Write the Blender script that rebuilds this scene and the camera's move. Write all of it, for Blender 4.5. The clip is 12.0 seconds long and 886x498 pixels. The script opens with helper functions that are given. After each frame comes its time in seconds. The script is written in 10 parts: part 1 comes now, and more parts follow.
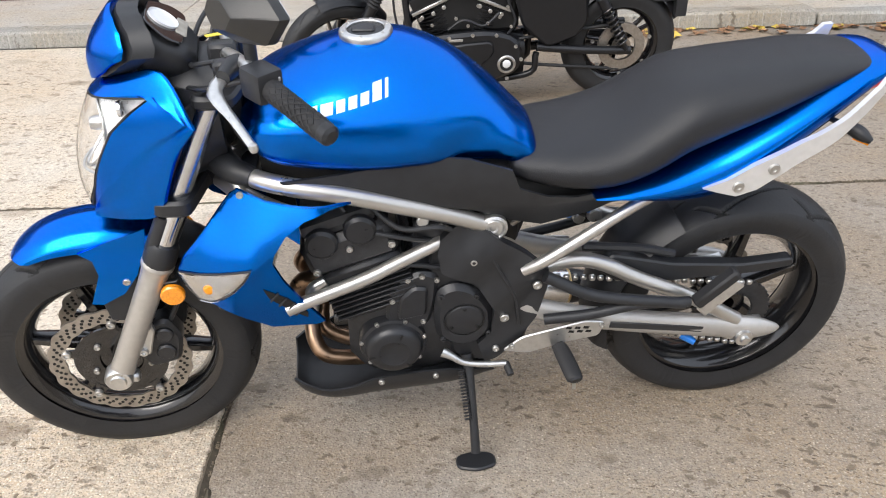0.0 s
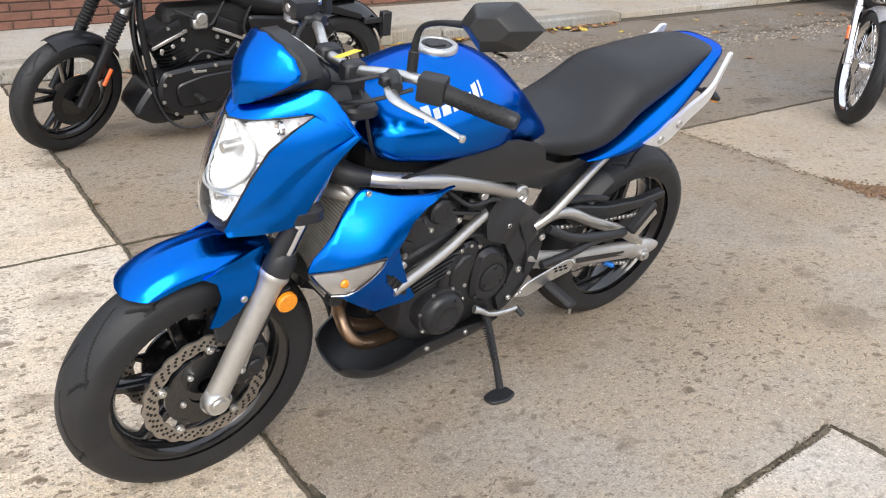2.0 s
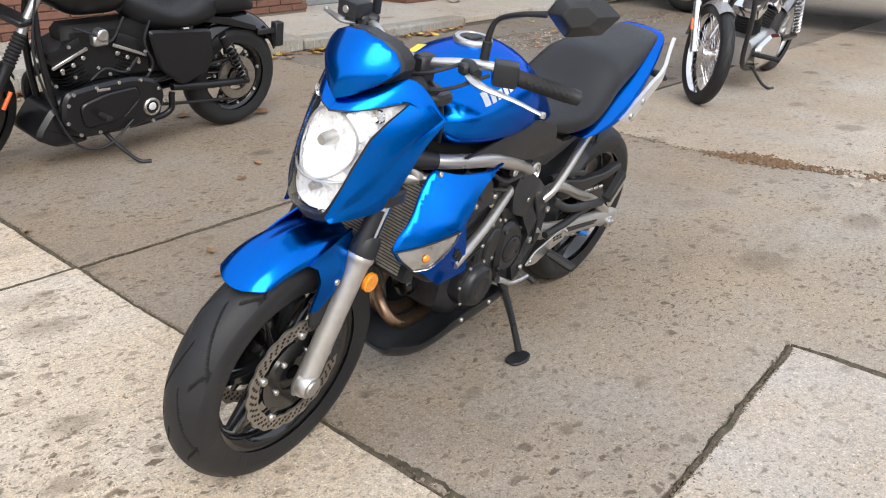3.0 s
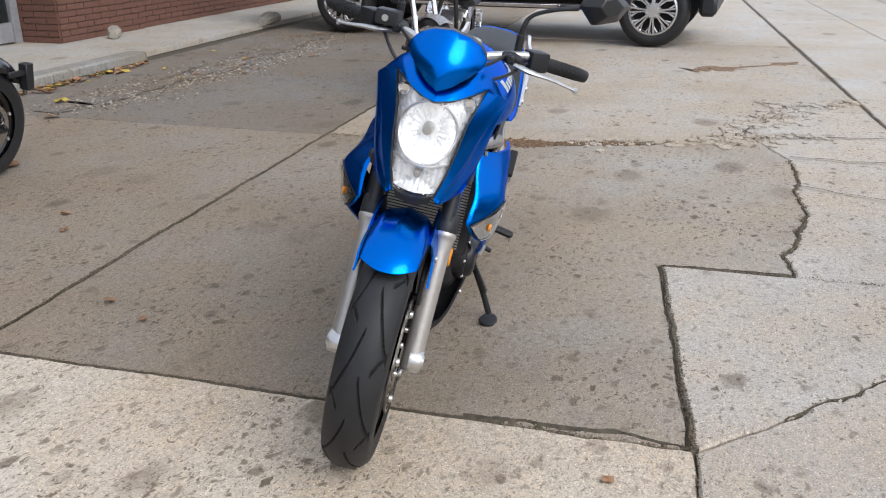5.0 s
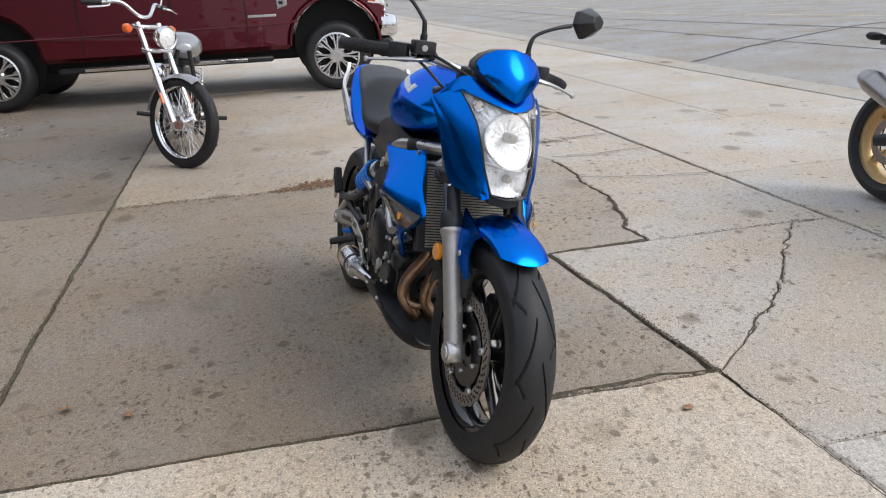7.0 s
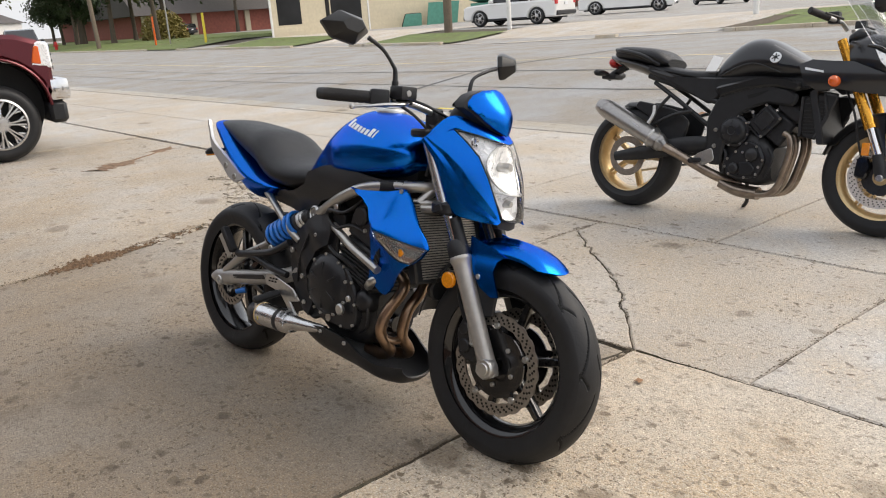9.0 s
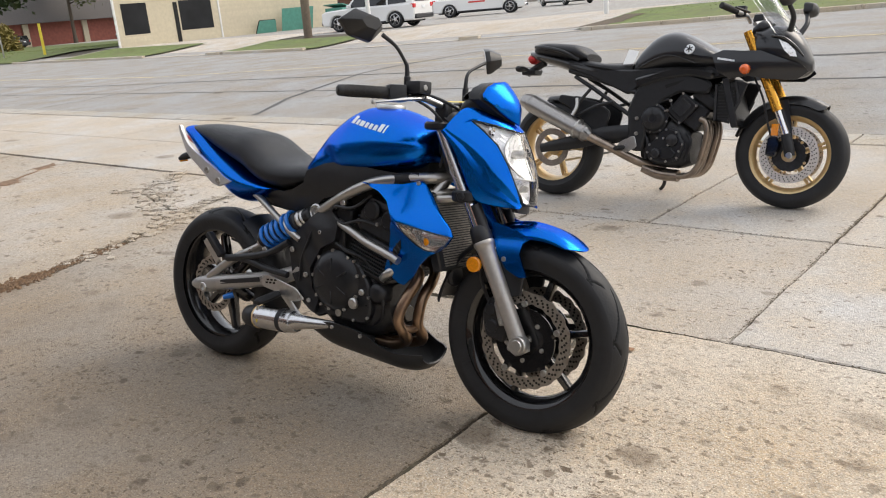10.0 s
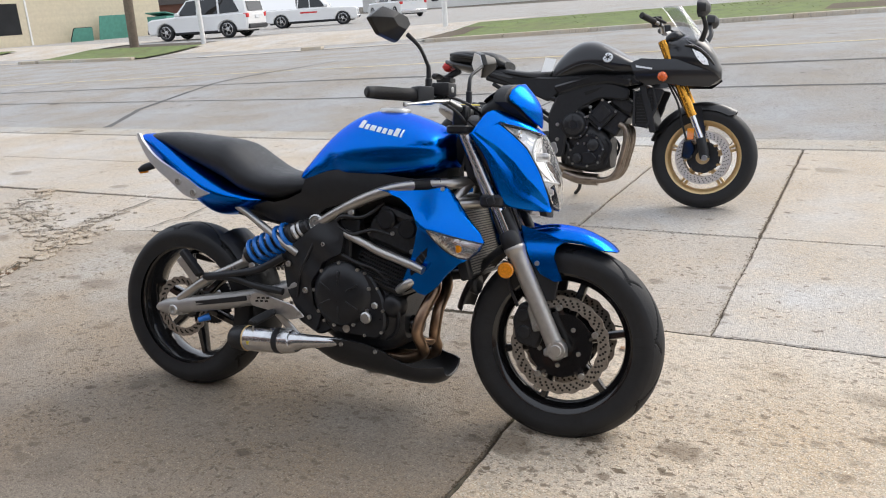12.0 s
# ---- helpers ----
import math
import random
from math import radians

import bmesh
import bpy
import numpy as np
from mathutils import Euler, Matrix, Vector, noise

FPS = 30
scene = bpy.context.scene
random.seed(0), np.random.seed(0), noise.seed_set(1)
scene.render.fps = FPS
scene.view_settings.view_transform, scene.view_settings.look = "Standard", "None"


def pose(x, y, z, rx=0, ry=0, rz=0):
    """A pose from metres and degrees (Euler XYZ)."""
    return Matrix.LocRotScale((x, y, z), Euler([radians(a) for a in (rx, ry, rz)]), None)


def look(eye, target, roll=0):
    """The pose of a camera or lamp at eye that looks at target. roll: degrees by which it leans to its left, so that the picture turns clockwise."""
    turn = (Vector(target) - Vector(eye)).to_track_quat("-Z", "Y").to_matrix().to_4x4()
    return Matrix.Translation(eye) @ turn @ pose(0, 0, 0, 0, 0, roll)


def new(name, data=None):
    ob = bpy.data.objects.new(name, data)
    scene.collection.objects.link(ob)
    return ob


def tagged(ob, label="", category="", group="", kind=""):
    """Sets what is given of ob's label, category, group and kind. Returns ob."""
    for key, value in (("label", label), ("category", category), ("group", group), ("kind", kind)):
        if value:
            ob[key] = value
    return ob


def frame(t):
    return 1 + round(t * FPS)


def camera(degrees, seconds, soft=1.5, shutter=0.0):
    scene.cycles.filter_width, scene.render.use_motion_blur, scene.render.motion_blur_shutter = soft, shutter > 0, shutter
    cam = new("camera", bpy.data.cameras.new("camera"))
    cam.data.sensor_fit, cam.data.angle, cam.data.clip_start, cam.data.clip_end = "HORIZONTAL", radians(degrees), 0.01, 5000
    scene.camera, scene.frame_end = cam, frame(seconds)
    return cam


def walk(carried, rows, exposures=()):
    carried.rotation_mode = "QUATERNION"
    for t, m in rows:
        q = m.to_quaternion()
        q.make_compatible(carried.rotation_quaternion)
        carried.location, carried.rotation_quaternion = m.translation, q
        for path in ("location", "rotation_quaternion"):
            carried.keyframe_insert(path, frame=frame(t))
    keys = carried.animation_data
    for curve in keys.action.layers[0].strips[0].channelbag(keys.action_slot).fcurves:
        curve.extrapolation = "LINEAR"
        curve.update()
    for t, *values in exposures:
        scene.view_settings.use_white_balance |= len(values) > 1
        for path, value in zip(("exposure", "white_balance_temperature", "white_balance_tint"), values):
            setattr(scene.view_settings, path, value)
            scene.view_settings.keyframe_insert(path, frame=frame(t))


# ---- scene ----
cam = camera(56.8, 12.0, soft=1.1)
PATH = [
    (0, (0.329, 0.363, 1.267), (0.092, 2.139, 0.378), -1.3),
    (0.5, (0.083, 0.27, 1.293), (0.153, 2.073, 0.431), -0.7),
    (1, (-0.159, 0.25, 1.293), (0.167, 2.045, 0.474), 0.1),
    (1.5, (-0.443, 0.198, 1.293), (0.121, 1.938, 0.484), 0.8),
    (2, (-0.741, 0.167, 1.305), (0.023, 1.819, 0.477), 1.2),
    (2.5, (-1.031, 0.222, 1.299), (-0.09, 1.787, 0.485), 1.0),
    (3, (-1.316, 0.281, 1.29), (-0.173, 1.716, 0.494), 0.9),
    (3.5, (-1.564, 0.361, 1.294), (-0.239, 1.642, 0.518), 0.9),
    (3.7, (-1.64, 0.423, 1.278), (-0.266, 1.655, 0.509), 1.0),
    (5.3, (-2.28, 1.077, 1.25), (-0.515, 1.704, 0.55), -0.7),
    (5.5, (-2.333, 1.179, 1.259), (-0.534, 1.724, 0.578), -1.4),
    (6, (-2.473, 1.448, 1.246), (-0.606, 1.728, 0.586), -2.1),
    (6.5, (-2.561, 1.718, 1.239), (-0.669, 1.778, 0.595), -2.3),
    (6.7, (-2.568, 1.839, 1.222), (-0.672, 1.843, 0.584), -2.7),
    (8.3, (-2.502, 2.705, 1.248), (-0.706, 2.028, 0.688), -4.0),
    (8.5, (-2.466, 2.798, 1.254), (-0.7, 2.038, 0.701), -4.0),
    (9, (-2.408, 3.052, 1.272), (-0.741, 2.099, 0.712), -4.1),
    (9.5, (-2.344, 3.329, 1.293), (-0.793, 2.206, 0.718), -4.6),
    (10, (-2.219, 3.5, 1.287), (-0.744, 2.278, 0.712), -5.1),
    (10.5, (-2.083, 3.631, 1.299), (-0.668, 2.338, 0.729), -4.7),
    (11, (-1.961, 3.765, 1.302), (-0.64, 2.374, 0.737), -4.5),
    (11.5, (-1.848, 3.861, 1.3), (-0.63, 2.386, 0.72), -4.0),
    (12, (-1.736, 3.845, 1.295), (-0.553, 2.339, 0.716), -3.9),
]
walk(cam, [(t, look(eye, target, roll)) for t, eye, target, roll in PATH],
     [(0.0, 0.80, 6180, 10), (1.5, 0.76, 6180, 10), (2.5, 0.65, 6220, 10), (3.7, 0.43, 6150, 10), (5.3, 0.22, 5950, 10), (6.7, 0.17, 6000, 10), (8.3, 0.25, 6650, 10), (9.5, 0.31, 6650, 10), (10.5, 0.35, 6400, 10), (12.0, 0.38, 6250, 10)])

# ---- world, sun ----
world = bpy.data.worlds.new("sky")
scene.world = world
world.use_nodes = True
wn = world.node_tree.nodes
wl = world.node_tree.links
sky = wn.new("ShaderNodeTexSky")
sky.sky_type = "NISHITA"
sky.sun_disc = False
sky.sun_elevation = radians(42)
SUN_AZ = 248.0                      # compass direction the light comes from, degrees from +x
sky.sun_rotation = radians(90 - SUN_AZ)
sky.air_density, sky.dust_density, sky.ozone_density = 1.0, 6.0, 1.0
dim = wn.new("ShaderNodeMix")
dim.data_type = "RGBA"
dim.blend_type = "MIX"
dim.inputs[0].default_value = 0.62
dim.inputs[7].default_value = (8.6, 8.8, 9.2, 1)
wl.new(sky.outputs[0], dim.inputs[6])
wl.new(dim.outputs[2], wn["Background"].inputs[0])
wn["Background"].inputs[1].default_value = 0.127
sun = bpy.data.lights.new("sun", "SUN")
sun.energy, sun.angle, sun.color = 1.15, radians(38), (1.0, 0.95, 0.87)
sun_ob = new("sun", sun)
_e = radians(42)
_d = Vector((math.cos(radians(SUN_AZ)) * math.cos(_e), math.sin(radians(SUN_AZ)) * math.cos(_e), math.sin(_e)))
sun_ob.matrix_world = look(_d * 40, (0, 0, 0))
scene.view_settings.exposure = 0.0

# ---- mesh tools ----
from mathutils import geometry


def part(name, bm, material, parent=None, label="", sharp=38, kind="", second=None):
    """Links a bmesh as one mesh object under a thing or a part."""
    lim = radians(sharp)
    bm.normal_update()
    for f in bm.faces:
        f.smooth = True
    for e in bm.edges:
        if len(e.link_faces) == 2 and e.calc_face_angle(0) > lim:
            e.smooth = False
    me = bpy.data.meshes.new(name)
    bm.to_mesh(me)
    bm.free()
    me.materials.append(material)
    if second:
        me.materials.append(second)
    ob = new(name, me)
    ob.parent = parent
    if label or kind:
        tagged(ob, label=label, kind=kind)
    return ob


def thing(name, m, label, category, group="", kind=""):
    ob = new(name)
    ob.empty_display_size = 0.1
    ob.matrix_basis = m
    return tagged(ob, label=label, category=category, group=group, kind=kind)


def mesh(verts, faces):
    bm = bmesh.new()
    vs = [bm.verts.new(v) for v in verts]
    for f in faces:
        try:
            bm.faces.new([vs[i] for i in f])
        except ValueError:
            pass
    return bm


def add(bm, *others):
    """Joins other bmeshes into bm."""
    for o in others:
        o.verts.index_update()
        vs = [bm.verts.new(v.co) for v in o.verts]
        for f in o.faces:
            bm.faces.new([vs[v.index] for v in f.verts])
        o.free()
    return bm


def moved(bm, m):
    bm.transform(m)
    if m.determinant() < 0:
        bmesh.ops.reverse_faces(bm, faces=bm.faces)
    return bm


def fixed(bm):
    bmesh.ops.recalc_face_normals(bm, faces=bm.faces)
    return bm


def catmull(pts, n=6, closed=False):
    pts = [Vector(p) for p in pts]
    out = []
    k = len(pts)
    for i in range(k if closed else k - 1):
        if closed:
            a, b, c, d = pts[i - 1], pts[i], pts[(i + 1) % k], pts[(i + 2) % k]
        else:
            b, c = pts[i], pts[i + 1]
            a = pts[i - 1] if i else b * 2 - c
            d = pts[i + 2] if i + 2 < k else c * 2 - b
        for j in range(n):
            t = j / n
            out.append(0.5 * (2 * b + (c - a) * t + (2 * a - 5 * b + 4 * c - d) * t * t + (3 * b - a - 3 * c + d) * t ** 3))
    if not closed:
        out.append(pts[-1])
    return out


def loft(rings, cap=True, loop=False, wrap=True):
    """Skin over rings of equal length."""
    n = len(rings[0])
    verts = [p for r in rings for p in r]
    faces = []
    k = len(rings)
    for i in range(k if loop else k - 1):
        a, b = i * n, ((i + 1) % k) * n
        for j in range(n if wrap else n - 1):
            q = (j + 1) % n
            faces.append((a + j, a + q, b + q, b + j))
    if cap and not loop:
        faces.append(tuple(range(n))[::-1])
        faces.append(tuple(range((k - 1) * n, k * n)))
    return fixed(mesh(verts, faces))


def tube(pts, r=0.01, seg=10, n=6, smooth=True, cap=True, loop=False, flat=None):
    """A round bar along points; r: a number or one for each point; flat: squash (width, height factors)."""
    rs = list(r) if isinstance(r, (list, tuple)) else [r] * len(pts)
    if smooth and len(pts) > 2:
        path = catmull([(*p,) for p in pts], n, loop)
        rr = catmull([(x, 0, 0) for x in rs], n, loop)
        rr = [max(1e-4, v.x) for v in rr]
    else:
        path, rr = [Vector(p) for p in pts], rs
    rings = []
    up = None
    k = len(path)
    for i, p in enumerate(path):
        if loop:
            t = path[(i + 1) % k] - path[i - 1]
        else:
            t = path[min(i + 1, k - 1)] - path[max(i - 1, 0)]
        t.normalize()
        if up is None:
            up = Vector((0, 0, 1)) if abs(t.z) < 0.9 else Vector((1, 0, 0))
        s = t.cross(up).normalized()
        up = s.cross(t).normalized()
        a, b = flat if flat else (1, 1)
        rings.append([p + (s * math.cos(2 * math.pi * j / seg) * a + up * math.sin(2 * math.pi * j / seg) * b) * rr[i] for j in range(seg)])
    return loft(rings, cap, loop)


def lathe(profile, seg=32, axis="y", at=(0, 0, 0), arc=360.0, closed=False):
    """Turns (radius, along) points round an axis through at."""
    c = Vector(at)
    full = arc >= 360
    k = seg if full else seg + 1
    rings = []
    for i in range(k):
        a = radians(arc) * i / seg
        ca, sa = math.cos(a), math.sin(a)
        ring = []
        for r, h in profile:
            v = {"y": (r * ca, h, r * sa), "x": (h, r * ca, r * sa), "z": (r * ca, r * sa, h)}[axis]
            ring.append(c + Vector(v))
        rings.append(ring)
    bm = loft(rings, cap=False, loop=full, wrap=closed)
    bmesh.ops.remove_doubles(bm, verts=bm.verts, dist=1e-5)
    return fixed(bm)


def rod(a, b, r, seg=12, bevel=0.0):
    """A cylinder from a to b with softened ends."""
    a, b = Vector(a), Vector(b)
    d = (b - a)
    L = d.length
    bv = bevel or min(r * 0.18, L * 0.3)
    prof = [(0, 0), (r - bv, 0), (r, bv), (r, L - bv), (r - bv, L), (0, L)]
    bm = lathe(prof, seg, "z")
    bm.transform(Matrix.Translation(a) @ d.to_track_quat("Z", "Y").to_matrix().to_4x4())
    return bm


def block(x0, x1, y0, y1, z0, z1, bevel=0.004, seg=1):
    bm = bmesh.new()
    bmesh.ops.create_cube(bm, size=1)
    bm.transform(Matrix.Translation(((x0 + x1) / 2, (y0 + y1) / 2, (z0 + z1) / 2)) @ Matrix.Diagonal((x1 - x0, y1 - y0, z1 - z0, 1)))
    if bevel:
        bmesh.ops.bevel(bm, geom=bm.edges[:], offset=bevel, segments=seg, affect="EDGES", profile=0.6)
    return bm


def rounded(outline, r=0.02, n=3):
    """Rounds the corners of a 2D polygon."""
    out = []
    k = len(outline)
    for i in range(k):
        a, b, c = Vector(outline[i - 1]), Vector(outline[i]), Vector(outline[(i + 1) % k])
        q = min(r, (a - b).length * 0.45, (c - b).length * 0.45)
        p0, p1 = b + (a - b).normalized() * q, b + (c - b).normalized() * q
        for j in range(n + 1):
            t = j / n
            out.append(tuple(p0 * (1 - t) ** 2 + b * 2 * t * (1 - t) + p1 * t * t))
    return out


def inset2(o, d):
    out = []
    k = len(o)
    area = sum(o[i - 1][0] * o[i][1] - o[i][0] * o[i - 1][1] for i in range(k))
    s = 1 if area > 0 else -1
    for i in range(k):
        a, b, c = Vector(o[i - 1]), Vector(o[i]), Vector(o[(i + 1) % k])
        n1, n2 = (b - a).normalized(), (c - b).normalized()
        n1, n2 = Vector((-n1.y, n1.x)), Vector((-n2.y, n2.x))
        m = (n1 + n2)
        m = m.normalized() if m.length > 1e-6 else n1
        out.append(tuple(b + m * d * s / max(0.5, m.dot(n1))))
    return out


def plate(outline, y0, y1, bevel=0.004, r=0.0, axis="y", n=3):
    """A plate with a 2D outline, (x, z) for axis y, (y, z) for x, (x, y) for z, with bevelled rims."""
    o = rounded(outline, r, n) if r else [tuple(p) for p in outline]
    i = inset2(o, bevel)
    lo, hi = min(y0, y1), max(y0, y1)

    def put(p, h):
        return {"y": (p[0], h, p[1]), "x": (h, p[0], p[1]), "z": (p[0], p[1], h)}[axis]
    rings = [[put(p, lo) for p in i], [put(p, lo + bevel) for p in o], [put(p, hi - bevel) for p in o], [put(p, hi) for p in i]]
    return loft(rings)


def panel(outline, depth, thick=0.004, cuts=3, axis="y"):
    """A thin curved shell: a 2D outline (x, z) pushed out to y = depth(x, z)."""
    grid = {1: 0.03, 2: 0.02, 3: 0.012, 4: 0.009, 5: 0.005}[cuts]
    k = len(outline)
    rim = []
    for i in range(k):
        p, q = Vector(outline[i]), Vector(outline[(i + 1) % k])
        m = max(1, int((q - p).length / grid))
        rim += [p.lerp(q, j / m) for j in range(m)]
    n = len(rim)

    def inside(p):
        hit = False
        for i in range(n):
            c, d = rim[i - 1], rim[i]
            if (c.y > p.y) != (d.y > p.y) and p.x < (d.x - c.x) * (p.y - c.y) / (d.y - c.y) + c.x:
                hit = not hit
        return hit

    pts = list(rim)
    x0, x1 = min(p.x for p in rim), max(p.x for p in rim)
    y0, y1 = min(p.y for p in rim), max(p.y for p in rim)
    for j in range(int((y1 - y0) / grid) + 1):
        for i in range(int((x1 - x0) / grid) + 1):
            p = Vector((x0 + (i + 0.5 * (j % 2)) * grid, y0 + j * grid))
            if inside(p) and min((p - r).length for r in rim) > grid * 0.55:
                pts.append(p)
    vs, _, fs, _, _, _ = geometry.delaunay_2d_cdt(pts, [], [list(range(n))], 1, 1e-6)
    out = 1 if sum(depth(p.x, p.y) for p in vs) > 0 else -1
    m = len(vs)
    verts = [(p.x, depth(p.x, p.y), p.y) for p in vs] + [(p.x, depth(p.x, p.y) - out * thick, p.y) for p in vs]
    faces = [tuple(f) for f in fs] + [tuple(m + i for i in f[::-1]) for f in fs]
    count = {}
    for f in fs:
        for i in range(len(f)):
            e = (f[i], f[(i + 1) % len(f)])
            count[e] = count.get(e, 0) + 1
    for p, q in list(count):
        if (q, p) not in count:
            faces.append((p, q, m + q, m + p))
    return fixed(mesh(verts, faces))


def lerp(tab, x):
    """Smooth table look-up: rows (x, values...)."""
    if x <= tab[0][0]:
        return tab[0][1:]
    for i in range(len(tab) - 1):
        if x <= tab[i + 1][0]:
            a, b = tab[i], tab[i + 1]
            p = tab[i - 1] if i else a
            q = tab[i + 2] if i + 2 < len(tab) else b
            t = (x - a[0]) / (b[0] - a[0])
            res = []
            for j in range(1, len(a)):
                h = b[0] - a[0]
                m0 = (b[j] - p[j]) / (b[0] - p[0]) * h if p is not a else b[j] - a[j]
                m1 = (q[j] - a[j]) / (q[0] - a[0]) * h if q is not b else b[j] - a[j]
                res.append((2 * t ** 3 - 3 * t * t + 1) * a[j] + (t ** 3 - 2 * t * t + t) * m0 + (-2 * t ** 3 + 3 * t * t) * b[j] + (t ** 3 - t * t) * m1)
            return tuple(res)
    return tab[-1][1:]


def hull(stations, n=28, m=30, power=2.4, floor_w=0.85, ends=True, top=None):
    """A body lofted along x. Rows (x, z_top, z_bottom, half_width, z_of_widest)."""
    rings = []
    x0, x1 = stations[0][0], stations[-1][0]
    for i in range(m + 1):
        x = x0 + (x1 - x0) * (0.5 - 0.5 * math.cos(math.pi * i / m))
        zt, zb, w, zw = lerp(stations, x)
        ring = []
        for j in range(n):
            a = 2 * math.pi * j / n
            c, s = math.cos(a), math.sin(a)
            p = top if top and s > 0 else power
            cc = math.copysign(abs(c) ** (2 / p), c)
            ss = math.copysign(abs(s) ** (2 / p), s)
            z = zw + (zt - zw) * ss if s > 0 else zw + (zw - zb) * ss
            ww = w if s > 0 else w * (1 - (1 - floor_w) * abs(ss))
            ring.append((x, ww * cc, z))
        rings.append(ring)
    return loft(rings, cap=ends)


def bolt(p, n, r=0.007, h=0.005):
    """A socket-head screw at p, pointing along n."""
    p, n = Vector(p), Vector(n).normalized()
    bm = lathe([(0, h * 0.45), (r * 0.5, h * 0.45), (r * 0.5, h), (r * 0.85, h), (r, h * 0.7), (r, -0.002)], 12, "z")
    bm.transform(Matrix.Translation(p) @ n.to_track_quat("Z", "Y").to_matrix().to_4x4())
    return bm

# ---- materials ----
def material(name, color, rough=0.5, metal=0.0, coat=0.0, vary=0.15, scale=30.0, bump=0.0, bump_scale=200.0, spots=0.0, spot_scale=8.0,
             spot_color=None, transmission=0.0, ior=1.45, island=0.0, sheen=0.0):
    """A surface with fine grain, broad stains and relief."""
    mat = bpy.data.materials.new(name)
    mat.use_nodes = True
    nt = mat.node_tree
    b = nt.nodes["Principled BSDF"]
    co = nt.nodes.new("ShaderNodeTexCoord")
    fine = nt.nodes.new("ShaderNodeTexNoise")
    fine.inputs["Scale"].default_value, fine.inputs["Detail"].default_value = scale, 5
    nt.links.new(co.outputs["Object"], fine.inputs["Vector"])
    ramp = nt.nodes.new("ShaderNodeMapRange")
    ramp.inputs[1].default_value, ramp.inputs[2].default_value = 0.25, 0.75
    ramp.inputs[3].default_value, ramp.inputs[4].default_value = 1 - vary, 1 + vary
    nt.links.new(fine.outputs[0], ramp.inputs[0])
    mul = nt.nodes.new("ShaderNodeVectorMath")
    mul.operation = "SCALE"
    mul.inputs[0].default_value = color
    nt.links.new(ramp.outputs[0], mul.inputs["Scale"])
    last = mul.outputs[0]
    if island:
        geo = nt.nodes.new("ShaderNodeObjectInfo")
        r2 = nt.nodes.new("ShaderNodeMapRange")
        r2.inputs[3].default_value, r2.inputs[4].default_value = 1 - island, 1 + island
        nt.links.new(geo.outputs["Random"], r2.inputs[0])
        m2 = nt.nodes.new("ShaderNodeVectorMath")
        m2.operation = "SCALE"
        nt.links.new(last, m2.inputs[0])
        nt.links.new(r2.outputs[0], m2.inputs["Scale"])
        last = m2.outputs[0]
    if spots:
        sp = nt.nodes.new("ShaderNodeTexNoise")
        sp.inputs["Scale"].default_value, sp.inputs["Detail"].default_value = spot_scale, 8
        nt.links.new(co.outputs["Object"], sp.inputs["Vector"])
        r3 = nt.nodes.new("ShaderNodeMapRange")
        r3.inputs[1].default_value, r3.inputs[2].default_value = 0.5, 0.75
        r3.inputs[4].default_value = spots
        nt.links.new(sp.outputs[0], r3.inputs[0])
        mix = nt.nodes.new("ShaderNodeMix")
        mix.data_type = "RGBA"
        nt.links.new(r3.outputs[0], mix.inputs[0])
        nt.links.new(last, mix.inputs[6])
        mix.inputs[7].default_value = (*(spot_color or [c * 0.5 for c in color]), 1)
        last = mix.outputs[2]
    nt.links.new(last, b.inputs["Base Color"])
    rr = nt.nodes.new("ShaderNodeMapRange")
    rr.inputs[3].default_value, rr.inputs[4].default_value = max(0, rough * 0.8), min(1, rough * 1.2)
    nt.links.new(fine.outputs[0], rr.inputs[0])
    nt.links.new(rr.outputs[0], b.inputs["Roughness"])
    b.inputs["Metallic"].default_value = metal
    b.inputs["Coat Weight"].default_value = coat
    b.inputs["Coat Roughness"].default_value = 0.02
    b.inputs["IOR"].default_value = ior
    b.inputs["Transmission Weight"].default_value = transmission
    if sheen:
        b.inputs["Sheen Weight"].default_value = sheen
    if bump:
        bn = nt.nodes.new("ShaderNodeTexNoise")
        bn.inputs["Scale"].default_value, bn.inputs["Detail"].default_value = bump_scale, 3
        nt.links.new(co.outputs["Object"], bn.inputs["Vector"])
        bp = nt.nodes.new("ShaderNodeBump")
        bp.inputs["Strength"].default_value, bp.inputs["Distance"].default_value = bump, 0.002
        nt.links.new(bn.outputs[0], bp.inputs["Height"])
        nt.links.new(bp.outputs[0], b.inputs["Normal"])
    return mat


BLUE = material("blue_candy_paint", (0.0, 0.138, 0.635), 0.25, 1.0, 0.24, 0.05, 900)
BLUE.node_tree.nodes["Principled BSDF"].inputs["Specular Tint"].default_value = (0.0, 0.42, 1.0, 1)
BLACK_PLASTIC = material("black_plastic", (0.0165, 0.0175, 0.0200), 0.42, 0, 0, 0.2, 40, 0.15, 600)
GLOSS_BLACK = material("gloss_black", (0.008, 0.008, 0.009), 0.16, 0.0, 0.6, 0.1, 30)
ENGINE = material("engine_black", (0.030, 0.031, 0.034), 0.36, 0.3, 0, 0.3, 60, 0.3, 260, 0.4, 14, (0.03, 0.028, 0.026))
CASE = material("case_cover_black", (0.023, 0.024, 0.027), 0.30, 0.25, 0, 0.2, 40, 0.2, 420)
MIRROR_SHELL = material("mirror_shell_black", (0.020, 0.020, 0.020), 0.34, 0, 0, 0.15, 40, 0.1, 600)
